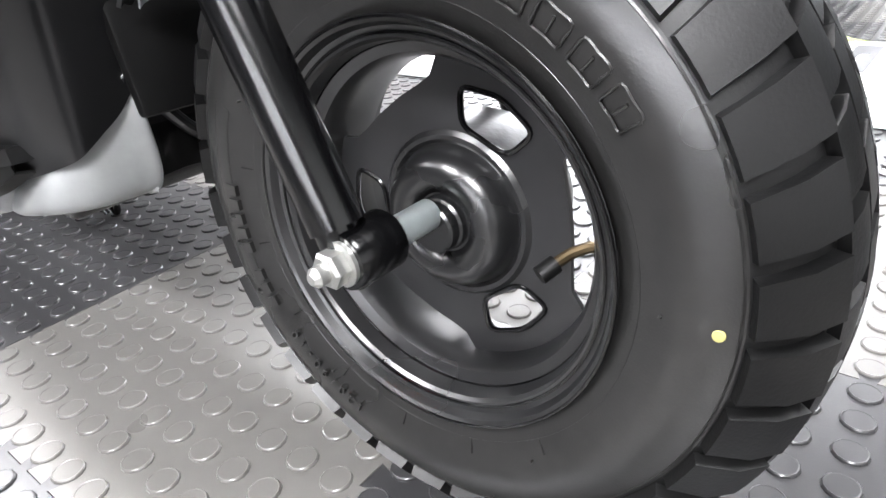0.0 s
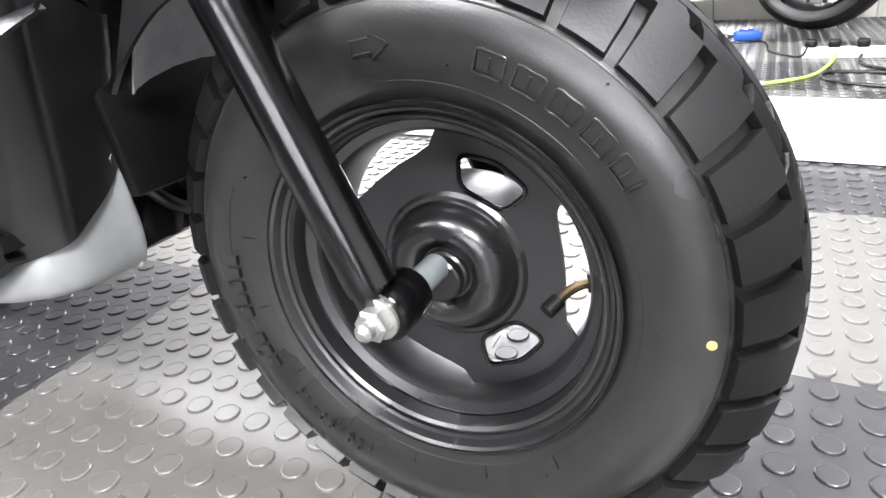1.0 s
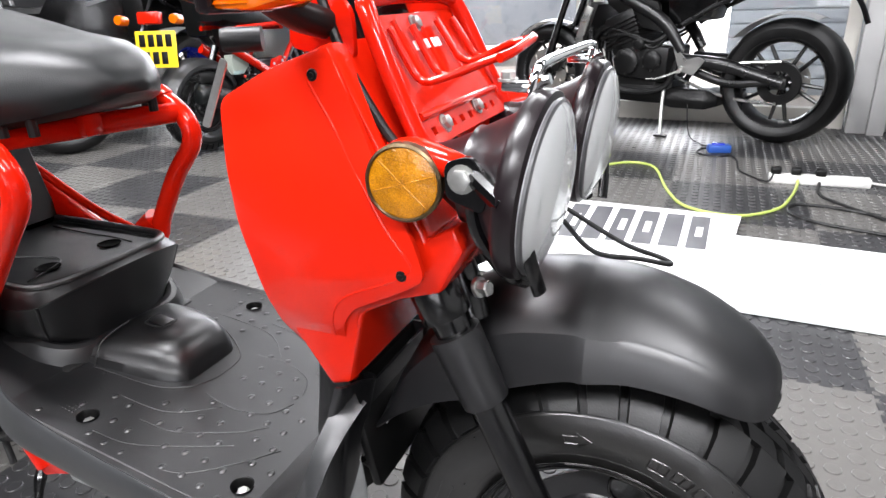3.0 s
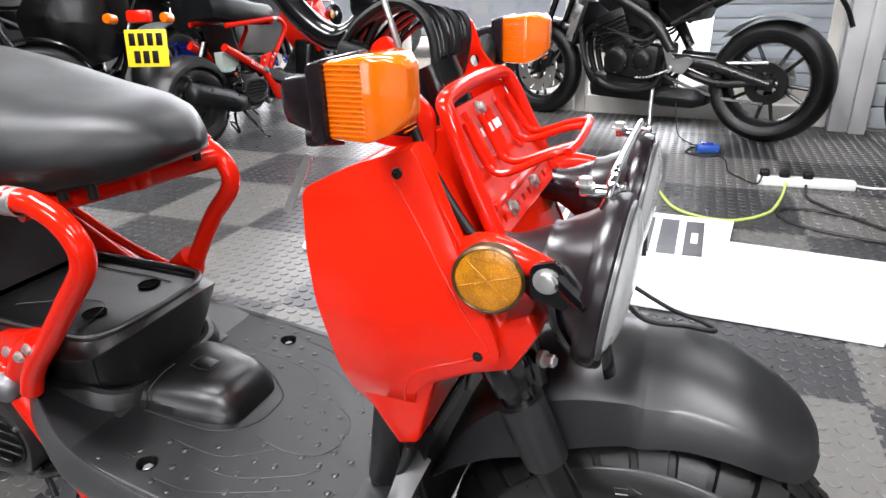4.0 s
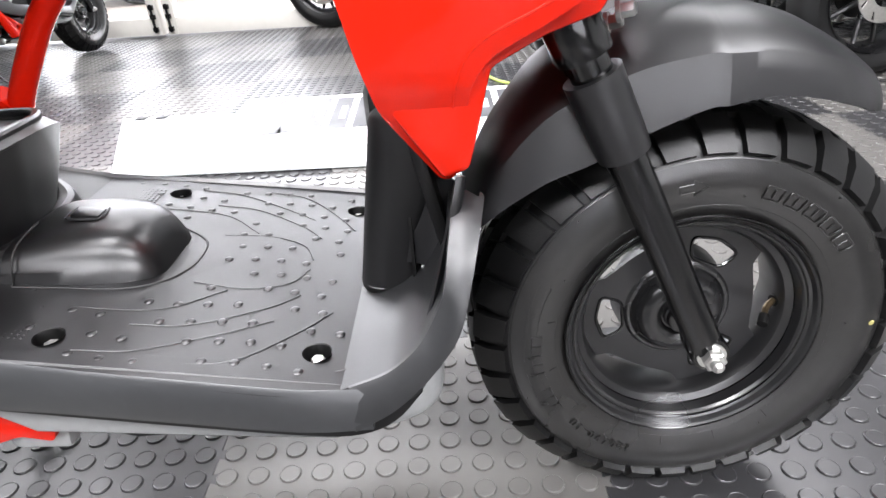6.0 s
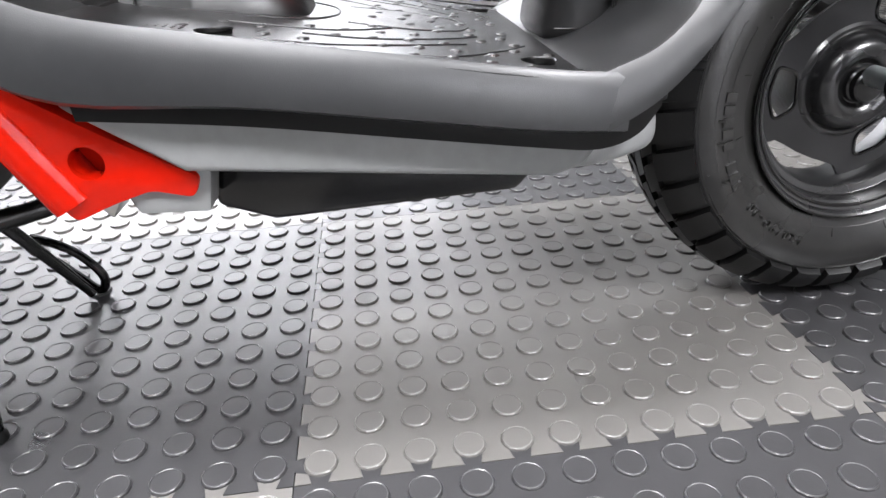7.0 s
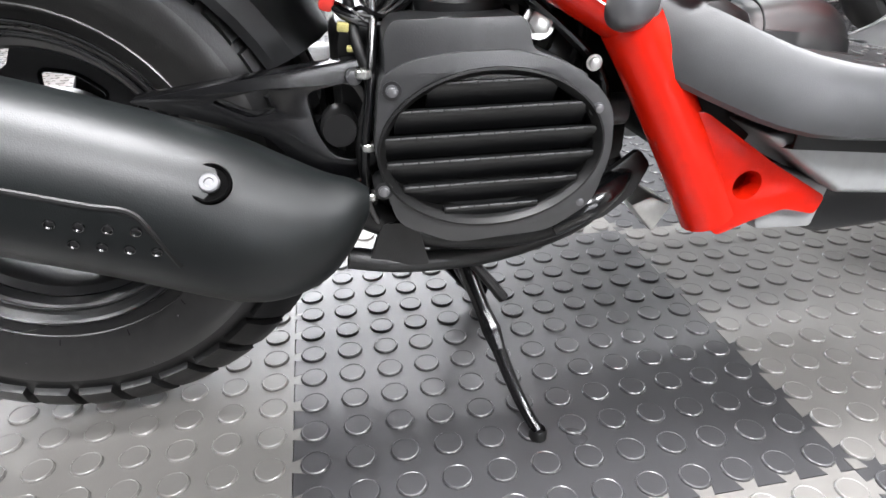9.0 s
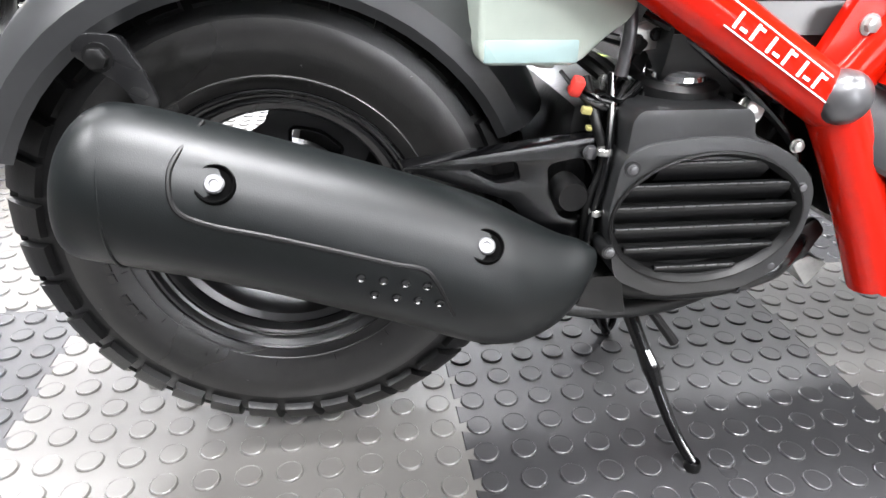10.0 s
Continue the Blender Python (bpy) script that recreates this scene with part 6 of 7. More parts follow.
for wheel_ob, m in ((fw, FRONT), (rw, REAR)):
    arc_bars(wheel_ob, m, "mark_bar", radians(-148), radians(-185), 0.160, 0.010, 9, RUBBER, -0.0634, "raised lettering bar on the tyre", gaps=(3,))
    for k in range(7):
        w = radians(-52 - 23 * k)
        part("sidewall_tick", tube([m @ V(0.139 * math.cos(w), -0.0539, 0.139 * math.sin(w)), m @ V(0.150 * math.cos(w), -0.0590, 0.150 * math.sin(w))], 0.0006, 5), HOSE, wheel_ob)
arrow = [(0.158, 101), (0.158, 96.5), (0.154, 96.5), (0.162, 92), (0.170, 96.5), (0.166, 96.5), (0.166, 101)]
part("raised_mark", tube([FRONT @ V(r * math.cos(radians(w)), -0.0615 - 0.0008 * math.sin((r - 0.154) * 196), r * math.sin(radians(w))) for r, w in arrow], 0.0009, 6, 1, closed=True), RUBBER, fw, "raised arrow outline on the tyre")
# vent stubs and the outlined panels of the sidewall
for w, r in ((-175.5, 0.1655), (-168, 0.166), (-154, 0.168)):
    at = FRONT @ Matrix.Translation((r * math.cos(radians(w)), -0.0615, r * math.sin(radians(w)))) @ pose(0, 0, 0, 90)
    part("vent_stub", lathe([(0.0042, -0.001), (0.0042, 0.0009), (0.0034, 0.0012), (0.0028, 0.0002), (0.0015, 0.0), (0.0014, 0.0016), (0, 0.0018)], 18, at), RUBBER, fw)
for w0, w1 in ((-169.5, -152.5), (-205, -173.5)):
    outline = [(0.172, w0 + (w1 - w0) * k / 8) for k in range(9)] + [(0.160, w1 + (w0 - w1) * k / 8) for k in range(9)]
    part("panel_outline", tube([FRONT @ V(r * math.cos(radians(w)), -0.0615, r * math.sin(radians(w))) for r, w in outline], 0.0007, 5, 3, closed=True), RUBBER, fw)
part("paint_spot", lathe([(0.0032, -0.0588), (0.0027, -0.0600), (0, -0.0604)], 14, FRONT @ Matrix.Translation((0.178, -0.0018, -0.001))), SPOT, fw, "yellow paint dot on the tyre")


def sidewall_text(words, parent, m, r, start, size, y=-0.0628):
    """Raised characters set along an arc of the sidewall, reading outward from the hub."""
    w = start
    for ch in words:
        if ch != " ":
            cu = bpy.data.curves.new("glyph", "FONT")
            cu.body, cu.size, cu.extrude, cu.align_x, cu.align_y = ch, size, 0.0012, "CENTER", "CENTER"
            tmp = bpy.data.objects.new("glyph", cu)
            me = bpy.data.meshes.new_from_object(tmp)
            bpy.data.objects.remove(tmp)
            me.name = "size_mark"
            local = Matrix.Translation((r * math.cos(w), y, r * math.sin(w))) @ Matrix.Rotation(-(w - math.pi / 2), 4, "Y") @ pose(0, 0, 0, 90)
            me.transform(m @ local)
            me.materials.append(RUBBER)
            ob = new("size_mark", me)
            ob.parent = parent
        w -= size * 0.72 / r


sidewall_text("120/90-10", fw, FRONT, 0.158, radians(-112), 0.013)

# ---- display board, cables ----
def board():
    b = thing("display_board", "long white board lying on the floor with printed sheet", "board", at=(-0.4, 1.36, 0))
    corners = [(-1.475, 1.723), (-1.236, 1.126), (0.498, 1.050), (0.627, 1.574)]
    pan = part("panel", bev(plate([(x + 0.4, y - 1.36) for x, y in corners], [], 0.016, lambda u, v, w: (u, v, 0.0195 - w)), 0.002, 1), WHITE, b)
    part("edge_strip", plate([(x + 0.4, y - 1.36) for x, y in ((-1.14, 1.245), (-1.17, 1.325), (0.375, 1.325), (0.352, 1.215))], [], 0.005, lambda u, v, w: (u, v, 0.0262 - w)), PAPER, b, "narrow white strip on the board")
    sheet = part("printed_sheet", plate([(x + 0.4, y - 1.36) for x, y in ((-1.0, 1.375), (0.138, 1.435), (0.17, 1.80), (-1.04, 1.86))], [], 0.0015, lambda u, v, w: (u, v, 0.0222 - w)), PAPER, b, "printed paper sheet")
    # slanted bars in place of the printed maker's name
    n = 11
    for k in range(n):
        x0 = -0.815 + (0.905 / n) * k
        wdt = 0.905 / n * 0.74
        y0, y1 = 1.402 + 0.003 * k, 1.80 - 0.005 * k
        lean = -0.055 * (1 - k / n) + 0.012
        quad = [(x0, y0), (x0 + wdt, y0 + 0.003), (x0 + wdt + lean * 0.5, y1), (x0 + lean * 0.5, y1)]
        inner = [(x0 + wdt * 0.36, y0 + 0.11), (x0 + wdt * 0.72, y0 + 0.11), (x0 + wdt * 0.72 + lean * 0.25, y1 - 0.11), (x0 + wdt * 0.36 + lean * 0.25, y1 - 0.11)]
        part("print_bar", plate([(x + 0.4, y - 1.36) for x, y in quad], [[(x + 0.4, y - 1.36) for x, y in inner]] if k % 3 else [], 0.001, lambda u, v, w: (u, v, 0.0240 - w)), INK, sheet)
    part("print_wedge", plate([(x + 0.4, y - 1.36) for x, y in ((-0.955, 1.80), (-0.86, 1.81), (-0.93, 1.60))], [], 0.001, lambda u, v, w: (u, v, 0.0240 - w)), REDINK, sheet, "red printed wedge")
    part("print_bar", plate([(x + 0.4, y - 1.36) for x, y in ((-0.885, 1.392), (-0.80, 1.396), (-0.855, 1.66))], [], 0.001, lambda u, v, w: (u, v, 0.0240 - w)), INK, sheet)
    for x in (-1.394, -1.315):
        bm = bmesh.new()
        box(bm, (x + 0.4, 1.705 - 1.36, 0.021), (0.04, 0.035, 0.004), bevel=0.001)
        part("black_tab", bm, HOSE, b)
    return b


board()


def cable(name, pts, r, material, label):
    return tagged(part(name, tube(pts, r, 8, 6), material), label, "cable")


cable("extension_cable", [(-0.60, 2.30, 0.006), (-0.44, 2.432, 0.006), (-0.32, 2.53, 0.006), (-0.2, 2.47, 0.006), (-0.11, 2.12, 0.006), (-0.02, 1.91, 0.006), (0.15, 1.85, 0.006), (0.29, 1.97, 0.006), (0.35, 2.16, 0.006), (0.38, 2.33, 0.012), (0.383, 2.41, 0.045)], 0.006, GREENCABLE, "yellow-green cable looped across the floor")
cable("power_cable", [(0.468, 2.41, 0.045), (0.462, 2.36, 0.012), (0.45, 2.22, 0.007), (0.50, 2.11, 0.007), (0.69, 1.89, 0.007), (1.0, 1.66, 0.007), (1.5, 1.5, 0.007)], 0.006, BLACKCABLE, "black power cable on the floor")
cable("power_cable", [(0.62, 1.99, 0.007), (0.46, 2.05, 0.007), (0.35, 2.04, 0.007), (0.33, 1.95, 0.007), (0.40, 1.86, 0.007), (0.55, 1.80, 0.007), (0.78, 1.74, 0.007), (1.2, 1.62, 0.007)], 0.006, BLACKCABLE, "black power cable in a loop")
cable("charger_cable", [(0.29, 2.36, 0.04), (0.27, 2.33, 0.012), (0.21, 2.42, 0.006), (0.16, 2.52, 0.006), (0.15, 2.70, 0.006), (0.11, 2.80, 0.012)], 0.004, BLACKCABLE, "thin black charger cable on the floor")
cable("charger_cable", [(0.02, 2.87, 0.02), (-0.02, 2.90, 0.006), (-0.03, 2.80, 0.006), (0.05, 2.75, 0.006), (0.12, 2.79, 0.006)], 0.004, BLACKCABLE, "thin black cable beside the charger")
cable("charger_cable", [(0.02, 2.90, 0.02), (-0.03, 3.02, 0.006), (-0.10, 3.14, 0.04), (-0.13, 3.25, 0.25), (-0.13, 3.32, 0.4)], 0.003, BLACKCABLE, "thin cable rising to the motorcycle")
lead = thing("extension_lead", "white multi-socket extension lead on the floor", "extension lead", at=(0.46, 2.385, 0))
part("body", bev(box(bmesh.new(), (0, 0, 0.018), (0.37, 0.055, 0.036), pose(0, 0, 0, 0, 0, 2.5), 0.006), 0.001), WHITEPLASTIC, lead)
for u in (-0.16, -0.085, 0.005):
    part("plug", bev(box(bmesh.new(), (u, 0.0, 0.05), (0.04, 0.04, 0.03), None, 0.008), 0.001), HOSE, lead, "black plug")
cable("lead_cord", [(0.645, 2.392, 0.018), (0.75, 2.41, 0.008), (1.2, 2.5, 0.006), (2.2, 2.9, 0.006)], 0.005, WHITEPLASTIC, "white lead cord on the floor")
charger = thing("battery_charger", "small blue battery charger on the floor", "charger", at=(0.065, 2.86, 0))
part("case", bev(box(bmesh.new(), (0, 0, 0.022), (0.11, 0.06, 0.04), pose(0, 0, 0, 0, 0, 12), 0.01), 0.002), BLUE, charger)
part("grip", bev(box(bmesh.new(), (-0.005, -0.003, 0.044), (0.06, 0.035, 0.012), pose(0, 0, 0, 0, 0, 12), 0.004), 0.001), BLUERIM, charger)


# ---- motorcycles standing behind ----
def motorcycle(m, label, tank, rim_mat, scale=1.0, spoked=False, base=1.44, front_r=0.30, rear_r=0.315, group="motorcycles on display", faired=False):
    """Origin below the rear axle, nose towards +x, left side at +y."""
    b = thing("motorcycle", label, "motorcycle", group)
    b.matrix_world = m @ Matrix.Diagonal((scale, scale, scale, 1))

    def wheel_at(name, x, r, half):
        w = Matrix.Translation((x, 0, r))
        rim_r = r - 0.095
        ty = part(name, lathe([(rim_r, -half * 0.75), (rim_r + 0.03, -half * 0.98), (r - 0.045, -half), (r - 0.02, -half * 0.8), (r - 0.004, -half * 0.4), (r, 0), (r - 0.004, half * 0.4), (r - 0.02, half * 0.8), (r - 0.045, half), (rim_r + 0.03, half * 0.98), (rim_r, half * 0.75)], 56, w, True), TREAD, b, "black road tyre")
        rim = part("rim", lathe([(rim_r + 0.006, -half * 0.75), (rim_r + 0.002, -half * 0.85), (rim_r - 0.006, -half * 0.75), (rim_r - 0.02, -half * 0.4), (rim_r - 0.02, half * 0.4), (rim_r - 0.006, half * 0.75), (rim_r + 0.002, half * 0.85), (rim_r + 0.006, half * 0.75)], 56, w), rim_mat, ty)
        part("hub", lathe([(0, -0.05), (0.03, -0.05), (0.035, -0.02), (0.035, 0.02), (0.03, 0.05), (0, 0.05)], 24, w), DARKMETAL, ty)
        count = 28 if spoked else 10
        for k in range(count):
            a = 2 * math.pi * k / count
            c = a + (0.35 * (1 if k % 2 else -1) if spoked else 0.12 * (1 if k % 2 else -1))
            p = w @ V(0.033 * math.cos(a), 0.02 * (1 if k % 2 else -1), 0.033 * math.sin(a))
            q = w @ V((rim_r - 0.012) * math.cos(c), 0.0, (rim_r - 0.012) * math.sin(c))
            part("spoke", tube([p, q], 0.0022 if spoked else [0.013, 0.009], 6 if spoked else 8), STEEL if spoked else rim_mat, ty)
        return ty

    rear = wheel_at("rear_wheel", 0, rear_r, 0.088)
    front = wheel_at("front_wheel", base, front_r, 0.058)
    for x, r, z, side, ob in ((base, 0.149, front_r, 0.065, front), (base, 0.149, front_r, -0.065, front), (0, 0.11, rear_r, -0.07, rear)):
        slots = []
        for k in range(9):
            a = 2 * math.pi * k / 9
            slots.append([(r * q * math.cos(a + d), r * q * math.sin(a + d)) for q, d in ((0.72, -0.05), (0.94, 0.1), (0.94, 0.22), (0.72, 0.07))])
        ring = [(r * math.cos(a), r * math.sin(a)) for a in np.linspace(0, 2 * math.pi, 40, endpoint=False)]
        mid = [(r * 0.5 * math.cos(a), r * 0.5 * math.sin(a)) for a in np.linspace(0, 2 * math.pi, 20, endpoint=False)]
        part("brake_disc", plate(ring, [mid, *slots], 0.005, lambda u, v, t: (x + u, side - 0.0025 + t, z + v)), DISC, ob, "slotted steel brake disc")
    part("sprocket", lathe([(0.06, 0.06), (0.105, 0.06), (0.11, 0.065), (0.105, 0.07), (0.06, 0.07)], 40, Matrix.Translation((0, 0, rear_r)), True), DARKMETAL, rear)
    part("axle_block", bev(box(bmesh.new(), (-0.01, 0.105, rear_r), (0.075, 0.02, 0.055), None, 0.006), 0.001), DARKMETAL, rear)
    part("chain", tube([(0, 0.068, rear_r + 0.108), (0.3, 0.068, rear_r + 0.085), (0.52, 0.068, rear_r + 0.06), (0.55, 0.068, rear_r + 0.02), (0.52, 0.068, rear_r - 0.01), (0.25, 0.068, rear_r - 0.09), (0, 0.068, rear_r - 0.105)], 0.009, 6, 5), STEEL, b, "steel drive chain")
    for s in (-1, 1):
        part("swing_arm", tube([(-0.03, s * 0.1, rear_r), (0.1, s * 0.1, rear_r + 0.035), (0.3, s * 0.1, rear_r + 0.085), (0.52, s * 0.09, rear_r + 0.10)], [0.028, 0.03, 0.036, 0.034], 12), STEELBLACK, b, "black swing arm")
        part("swing_brace", tube([(0.02, s * 0.1, rear_r + 0.01), (0.25, s * 0.1, rear_r - 0.01), (0.5, s * 0.09, rear_r + 0.06)], 0.022, 10), STEELBLACK, b)
        part("fork_leg", tube([(base, s * 0.10, front_r), (base - 0.07, s * 0.10, front_r + 0.2), (base - 0.12, s * 0.1, front_r + 0.34), (base - 0.24, s * 0.1, front_r + 0.66)], [0.026, 0.026, 0.021, 0.024], 14), GLOSSBLACK, b, "black fork leg")
        part("frame_spar", tube([(0.50, s * 0.13, rear_r + 0.15), (0.62, s * 0.14, 0.62), (0.85, s * 0.13, 0.74), (1.13, s * 0.06, 0.86)], [0.028, 0.034, 0.03, 0.03], 12), STEELBLACK, b, "black frame spar")
        part("subframe", tube([(0.52, s * 0.11, 0.60), (0.3, s * 0.1, 0.72), (0.0, s * 0.07, 0.82)], 0.014, 10), STEELBLACK, b)
        part("caliper", bev(box(bmesh.new(), (base - 0.105, s * 0.085, front_r + 0.07), (0.05, 0.05, 0.11), pose(0, 0, 0, 0, -25), 0.01), 0.002), DARKMETAL, b)
        part("footrest", tube([(0.5, s * 0.13, 0.38), (0.47, s * 0.2, 0.37), (0.46, s * 0.24, 0.37)], 0.011, 10), STEEL, b, "alloy footrest")
        part("foot_plate", bev(plate(rounded([(0.55, 0.50), (0.5, 0.36), (0.42, 0.34), (0.36, 0.42), (0.40, 0.44), (0.46, 0.42)], 0.012), [], 0.008, lambda u, v, w: (u, s * 0.145 + w - 0.004, v)), 0.002, 1), STEEL, b, "polished footrest plate")
        part("mirror", bev(lathe([(0, -0.012), (0.045, -0.012), (0.055, 0.004), (0.04, 0.02), (0, 0.024)], 20, Matrix.Translation((base - 0.38, s * 0.36, 1.18)) @ pose(0, 0, 0, 0, 0, -90)), 0.002, 1), GLOSSBLACK, b)
    # engine
    eng = bmesh.new()
    box(eng, (0.74, 0, 0.40), (0.34, 0.30, 0.20), pose(0, 0, 0, 0, -4), 0.03)
    box(eng, (0.86, 0, 0.56), (0.20, 0.30, 0.22), pose(0, 0, 0, 0, 22), 0.02)
    box(eng, (0.78, 0, 0.29), (0.28, 0.22, 0.10), None, 0.03)
    part("engine", eng, DARKMETAL, b, "black cast engine block")
    for s in (-1, 1):
        for x, z, r in ((0.82, 0.40, 0.075), (0.66, 0.41, 0.055), (0.74, 0.50, 0.035)):
            cov = part("engine_cover", lathe([(0, -0.028), (r * 0.55, -0.028), (r * 0.8, -0.022), (r, -0.012), (r, 0.012), (0, 0.012)], 28, Matrix.Translation((x, s * 0.155, z)) @ pose(0, 0, 0, 0, 0, 0 if s < 0 else 180)), DARKMETAL, b, "round black engine cover")
            for k in range(6):
                a = math.pi * k / 3 + 0.4
                part("cover_bolt", lathe([(0.006, -0.018), (0.006, -0.01)], 6, Matrix.Translation((x + r * 0.93 * math.cos(a), s * 0.158, z + r * 0.93 * math.sin(a))) @ pose(0, 0, 0, 0, 0, 0 if s < 0 else 180)), STEEL, cov)
    for k in range(6):
        part("cylinder_fin", bev(box(bmesh.new(), (0.845 + 0.008 * k, 0, 0.50 + 0.022 * k), (0.225, 0.325, 0.007), pose(0, 0, 0, 0, 22), 0.002), 0.0005, 1), DARKMETAL, b)
    for s in (-1, 1):
        part("frame_rail", tube([(1.12, s * 0.08, 0.82), (1.08, s * 0.14, 0.6), (1.02, s * 0.15, 0.36), (0.86, s * 0.14, 0.24), (0.6, s * 0.13, 0.26), (0.52, s * 0.12, 0.42)], 0.016, 10), STEELBLACK, b, "black lower frame rail")
        part("air_box", bev(plate(rounded([(0.62, 0.56), (0.80, 0.60), (0.98, 0.72), (0.95, 0.78), (0.66, 0.72)], 0.02), [], 0.03, lambda u, v, w: (u, s * 0.12 - 0.015 + w, v)), 0.006), HOSE, b, "black side cover of the air box")
        part("brake_pedal", tube([(0.50, s * 0.16, 0.36), (0.60, s * 0.17, 0.32), (0.68, s * 0.17, 0.31)], 0.006, 8), STEEL, b)
    part("belly_pan", bev(loft([[(x, y * q, z) for y, z in ((-0.12, 0.22), (-0.09, 0.165), (0.09, 0.165), (0.12, 0.22), (0.10, 0.30), (-0.10, 0.30))] for x, q in ((0.56, 0.8), (0.66, 1.0), (0.95, 1.0), (1.03, 0.7))]), 0.01), HOSE, b, "black belly pan")
    for k in range(3):
        y = -0.09 + 0.09 * k
        part("exhaust_header", tube([(0.95, y, 0.60), (1.06, y, 0.55), (1.08, y, 0.42), (1.0, y * 0.8, 0.24), (0.84, y * 0.6, 0.19), (0.6, y * 0.5, 0.19)], 0.019, 12), DARKMETAL, b, "dark heat-tinted exhaust header")
    part("silencer", bev(loft([[(x, y * q, 0.2 + z * q) for y, z in ((-0.11, -0.05), (0.11, -0.05), (0.13, 0.0), (0.10, 0.06), (-0.10, 0.06), (-0.13, 0))] for x, q in ((0.62, 0.8), (0.55, 1.0), (0.36, 0.95), (0.30, 0.6))]), 0.008), DARKMETAL, b, "stubby dark silencer")
    part("radiator", bev(box(bmesh.new(), (1.09, 0, 0.60), (0.05, 0.32, 0.26), pose(0, 0, 0, 0, -20), 0.008), 0.001), DARKMETAL, b, "black radiator")
    part("radiator_side", bev(box(bmesh.new(), (1.11, 0.165, 0.60), (0.05, 0.012, 0.22), pose(0, 0, 0, 0, -20), 0.004), 0.001), STEEL, b, "silver radiator side cover")
    tk = []
    for x, w, z0, z1 in ((0.52, 0.09, 0.74, 0.79), (0.60, 0.13, 0.72, 0.86), (0.75, 0.155, 0.72, 0.95), (0.92, 0.16, 0.74, 0.97), (1.05, 0.12, 0.78, 0.95), (1.12, 0.07, 0.83, 0.90)):
        tk.append([(x, w * p, z0 + (z1 - z0) * q) for p, q in ((-0.7, 0), (-1, 0.25), (-0.98, 0.6), (-0.6, 0.93), (0, 1), (0.6, 0.93), (0.98, 0.6), (1, 0.25), (0.7, 0))])
    part("tank", loft([[*r] for r in zip(*[curve_points(c, 4) for c in zip(*tk)])]), tank, b, "painted fuel tank")
    se = []
    for x, w, z0, z1 in ((0.60, 0.08, 0.75, 0.83), (0.45, 0.12, 0.74, 0.81), (0.25, 0.12, 0.76, 0.84), (0.05, 0.1, 0.82, 0.91), (-0.12, 0.07, 0.87, 0.93), (-0.2, 0.03, 0.9, 0.93)):
        se.append([(x, w * p, z0 + (z1 - z0) * q) for p, q in ((-0.8, 0), (-1, 0.4), (-0.8, 0.9), (0, 1), (0.8, 0.9), (1, 0.4), (0.8, 0))])
    part("seat", loft([[*r] for r in zip(*[curve_points(c, 4) for c in zip(*se)])]), SEATMAT, b, "black saddle")
    part("side_cover", bev(plate(rounded([(0.38, 0.62), (0.60, 0.60), (0.62, 0.74), (0.35, 0.75)], 0.02), [], 0.20, lambda u, v, w: (u, -0.10 + w, v)), 0.01), GLOSSBLACK, b)
    fen = []
    for k in range(13):
        a = radians(35 + 115 * k / 12)
        fen.append([(base + (front_r + 0.02) * math.cos(a), y, front_r + (front_r + 0.02 + 0.012 * (1 - (y / 0.065) ** 2)) * math.sin(a)) for y in (-0.065, -0.04, 0, 0.04, 0.065)])
    part("front_mudguard", skin(fen, 0.003), GLOSSBLACK, b, "black front mudguard")
    hug = []
    for k in range(9):
        a = radians(40 + 75 * k / 8)
        hug.append([((rear_r + 0.022) * math.cos(a), y, rear_r + (rear_r + 0.022 + 0.01 * (1 - (y / 0.09) ** 2)) * math.sin(a)) for y in (-0.09, -0.05, 0, 0.05, 0.09)])
    part("rear_hugger", skin(hug, 0.003), ALU, b, "grey rear hugger")
    part("side_stand", tube([(0.60, 0.10, 0.27), (0.575, 0.16, 0.14), (0.55, 0.205, 0.012)], 0.011, 12), STEEL, b, "steel side stand")
    part("stand_foot", bev(box(bmesh.new(), (0.545, 0.21, 0.006), (0.07, 0.035, 0.01), None, 0.003), 0.001), DARKMETAL, b)
    part("headlight", lathe([(0, 0.06), (0.06, 0.04), (0.085, 0.0), (0.082, -0.03), (0.07, -0.045), (0, -0.055)], 32, Matrix.Translation((base - 0.16, 0, 0.94)) @ pose(0, 0, 0, 0, 0, 90)), GLOSSBLACK, b, "round black headlight")
    part("handlebar", tube([(base - 0.42, -0.36, 1.03), (base - 0.34, -0.2, 1.06), (base - 0.29, 0, 1.04), (base - 0.34, 0.2, 1.06), (base - 0.42, 0.36, 1.03)], 0.013, 12), GLOSSBLACK, b, "black handlebar")
    part("rear_plate_holder", tube([(-0.15, 0, 0.86), (-0.28, 0, 0.70), (-0.33, 0, 0.60)], 0.012, 10), GLOSSBLACK, b)
    if faired:
        for s in (-1, 1):
            out = [(0.50, 0.44), (0.78, 0.34), (1.02, 0.40), (1.16, 0.58), (1.30, 0.84), (1.26, 1.02), (1.10, 1.10), (0.94, 1.00), (0.60, 0.90), (0.46, 0.70)]
            side = part("side_fairing", bev(plate(rounded(out, 0.04), [], 0.02, lambda u, v, w: (u, s * (0.20 + 0.03 * math.sin((u - 0.5) * 4)) - 0.01 + w, v)), 0.006), GLOSSBLACK, b, "gloss black side fairing")
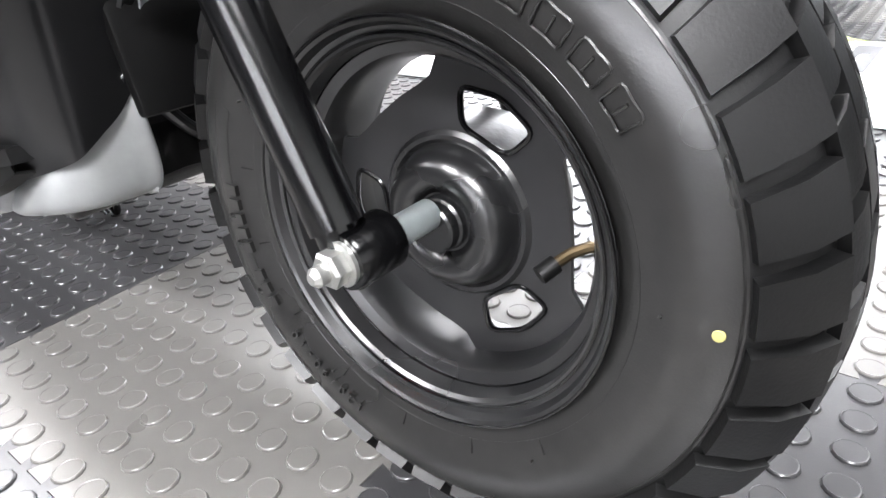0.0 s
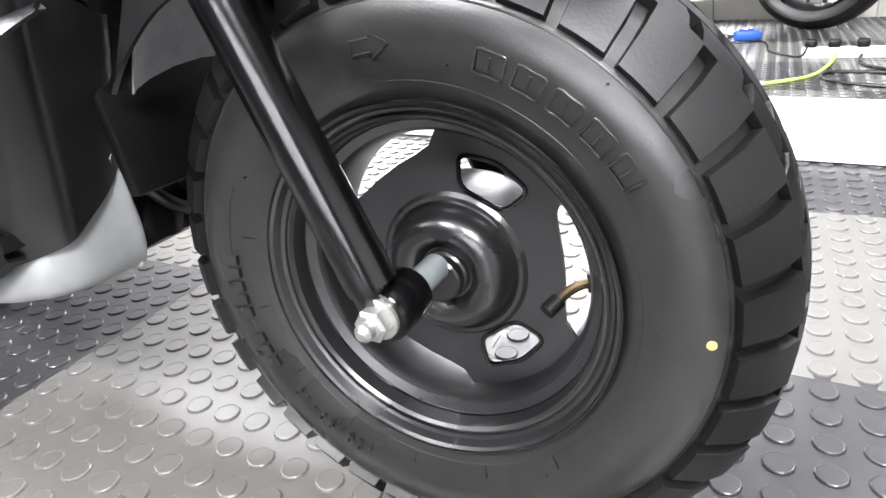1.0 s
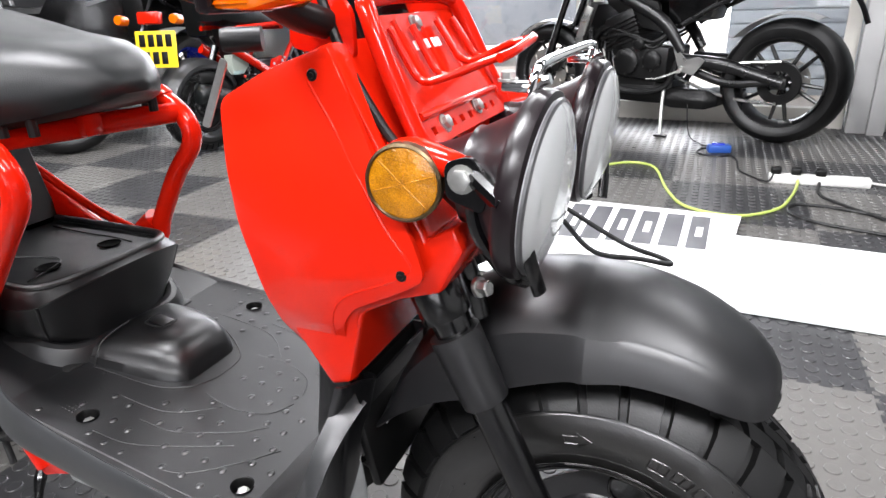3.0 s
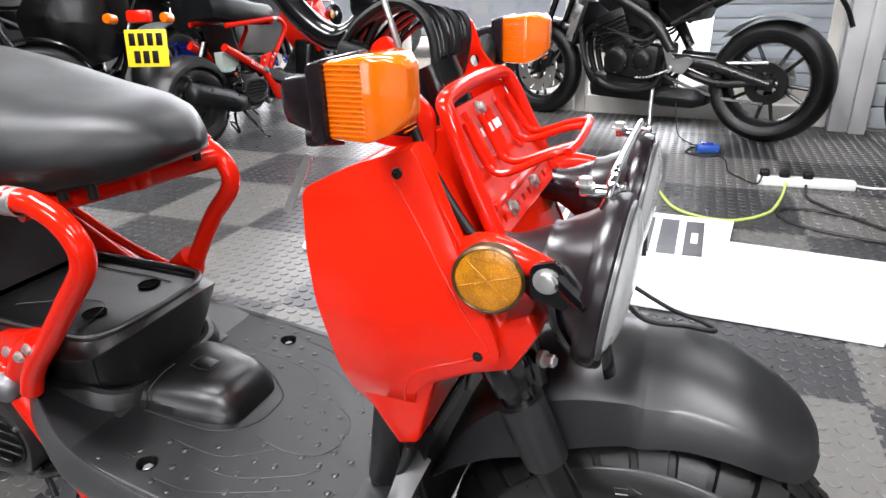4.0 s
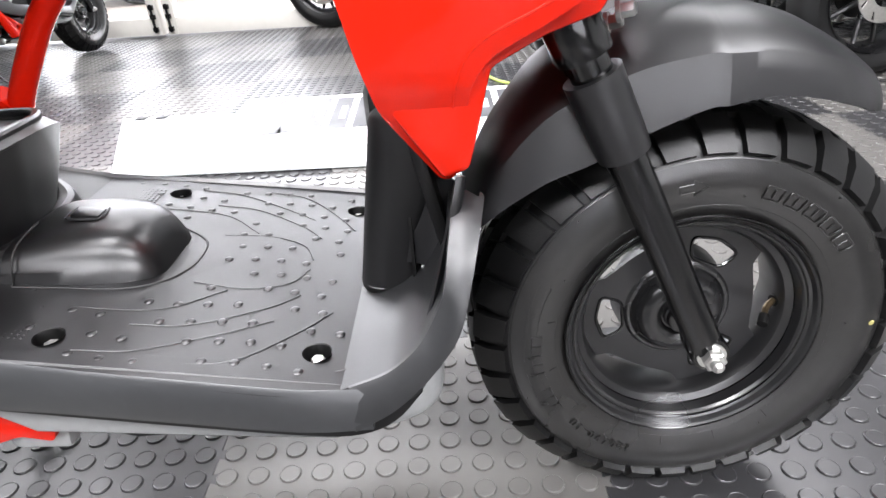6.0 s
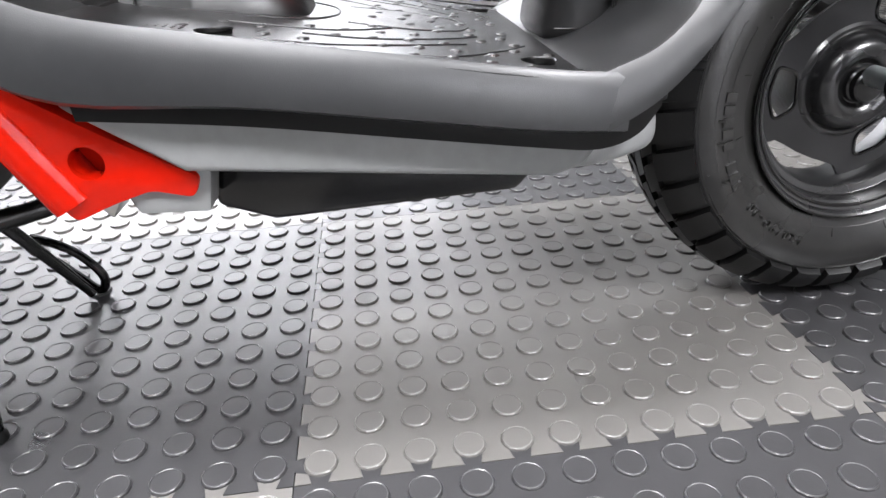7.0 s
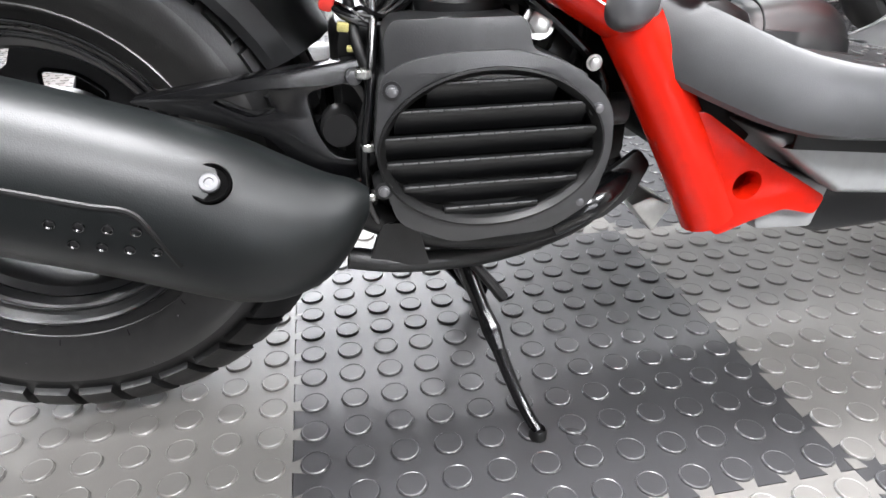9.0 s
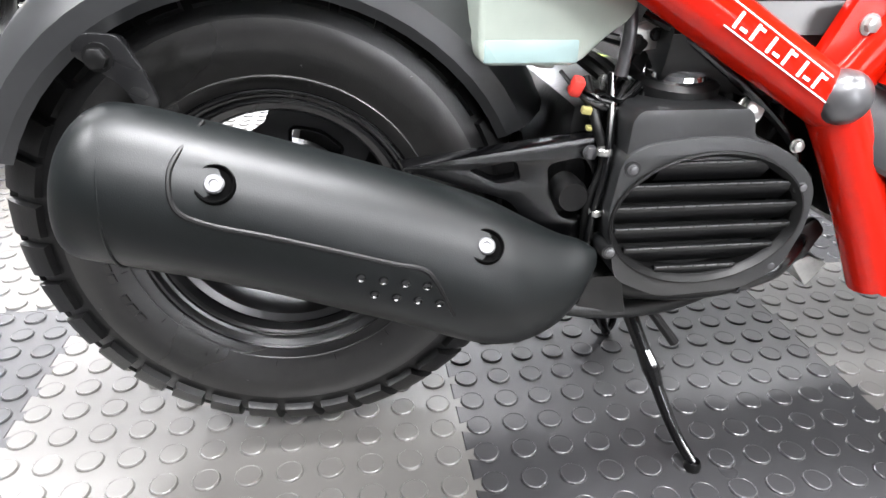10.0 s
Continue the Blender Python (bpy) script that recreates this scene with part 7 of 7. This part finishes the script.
            part("stripe", plate([(0.80, 0.80), (1.02, 0.86), (1.015, 0.885), (0.80, 0.825)], [], 0.004, lambda u, v, w: (u, s * (0.213 + 0.03 * math.sin((u - 0.5) * 4)) - 0.002 + w, v)), CAPGREY, side)
            part("pannier", bev(box(bmesh.new(), (0.10, s * 0.21, 0.74), (0.40, 0.16, 0.28), None, 0.03), 0.006), HOSE, b, "black side case")
        part("tail_box", bev(box(bmesh.new(), (0.0, 0, 0.98), (0.36, 0.40, 0.22), None, 0.05), 0.008), HOSE, b, "black tail case")
        part("screen", skin([[(1.22 - 0.10 * q, y, 1.0 + 0.28 * q - y * y * 1.5) for y in (-0.17, -0.1, 0, 0.1, 0.17)] for q in (0, 0.5, 1.0)], 0.004), GLOSSBLACK, b, "dark tinted screen")
    rng = random.Random(3)
    for k in range(7):
        part("hose", tube([(0.9 + 0.1 * rng.random(), 0.14 - 0.28 * (k % 2), 0.45 + 0.15 * rng.random()), (0.75 + 0.1 * rng.random(), 0.17 - 0.34 * (k % 2), 0.55), (0.6 + 0.1 * rng.random(), 0.15 - 0.3 * (k % 2), 0.45 + 0.1 * rng.random()), (0.55, 0.12 - 0.24 * (k % 2), 0.6)], 0.008, 8), HOSE, b)
    return b


def stand_at(rear, front, label, tank, rim_mat, **more):
    d = V(front[0] - rear[0], front[1] - rear[1], 0)
    return motorcycle(pose(rear[0], rear[1], 0.003, 0, 0, math.degrees(math.atan2(d.y, d.x))), label, tank, rim_mat, **more)


stand_at((0.325, 3.17), (-1.15, 3.72), "black naked motorcycle on its side stand by the window", GLOSSBLACK, STEELBLACK, scale=0.98)
stand_at((1.08, 2.93), (2.5, 3.1), "dark motorcycle with cast wheels before the slat wall", GLOSSBLACK, STEELBLACK, rear_r=0.31, scale=0.92)
stand_at((1.13, 2.35), (2.55, 2.5), "black motorcycle parked beside another one", GLOSSBLACK, STEELBLACK, rear_r=0.31, scale=0.92)
stand_at((1.2, 1.70), (2.62, 1.85), "black motorcycle with knobbly rear tyre", GLOSSBLACK, STEELBLACK, rear_r=0.31, scale=0.92)
stand_at((-4.25, 0.75), (-3.42, 1.92), "black motorcycle with wire wheels and a steel disc", GLOSSBLACK, GLOSSBLACK, spoked=True)
stand_at((-3.15, 2.62), (-3.35, 4.0), "dark faired motorcycle with bright blue wheel rims", GLOSSBLACK, BLUERIM, faired=True)

stand_at((-4.75, 2.3), (-3.75, 3.35), "black faired motorcycle standing among the others by the wall", GLOSSBLACK, STEELBLACK, faired=True)

# the second scooter, of the same kind, with a rear plate
twin = copy_thing(SC, pose(-2.45, 3.40, 0, 0, 0, 83))
twin["label"] = "second red scooter standing with its tail to the room"
plate_ob = thing("number_plate", "yellow rear number plate with dark characters", "number plate", at=(-2.60, 1.93, 0.585))
plate_ob.rotation_euler = (radians(-8), 0, radians(12))
bm = bmesh.new()
box(bm, (0, 0, 0), (0.229, 0.006, 0.178), bevel=0.002)
face = part("face", bm, PLATEYELLOW, plate_ob)
for z in (0.042, -0.042):
    for k in range(4 if z > 0 else 3):
        bm = bmesh.new()
        box(bm, (-0.075 + 0.05 * k + (0.02 if z < 0 else 0), -0.004, z), (0.034, 0.003, 0.06), bevel=0.001)
        part("character_bar", bm, HOSE, face)
part("bracket", tube([(0, 0.01, 0.05), (0.0, 0.12, 0.03), (-0.01, 0.2, -0.06)], 0.012, 10), HOSE, plate_ob)
for x in (-0.17, 0.14):
    part("tail_indicator", lathe([(0, -0.03), (0.022, -0.026), (0.026, -0.01), (0.024, 0.03), (0.008, 0.035), (0, 0.035)], 20, Matrix.Translation((x, -0.02, 0.14))), AMBER, plate_ob, "amber rear indicator")
bm = bmesh.new()
box(bm, (-0.02, 0.0, 0.15), (0.12, 0.05, 0.06), bevel=0.012)
part("tail_light", bm, RED, plate_ob, "red tail light")

lay_floor()
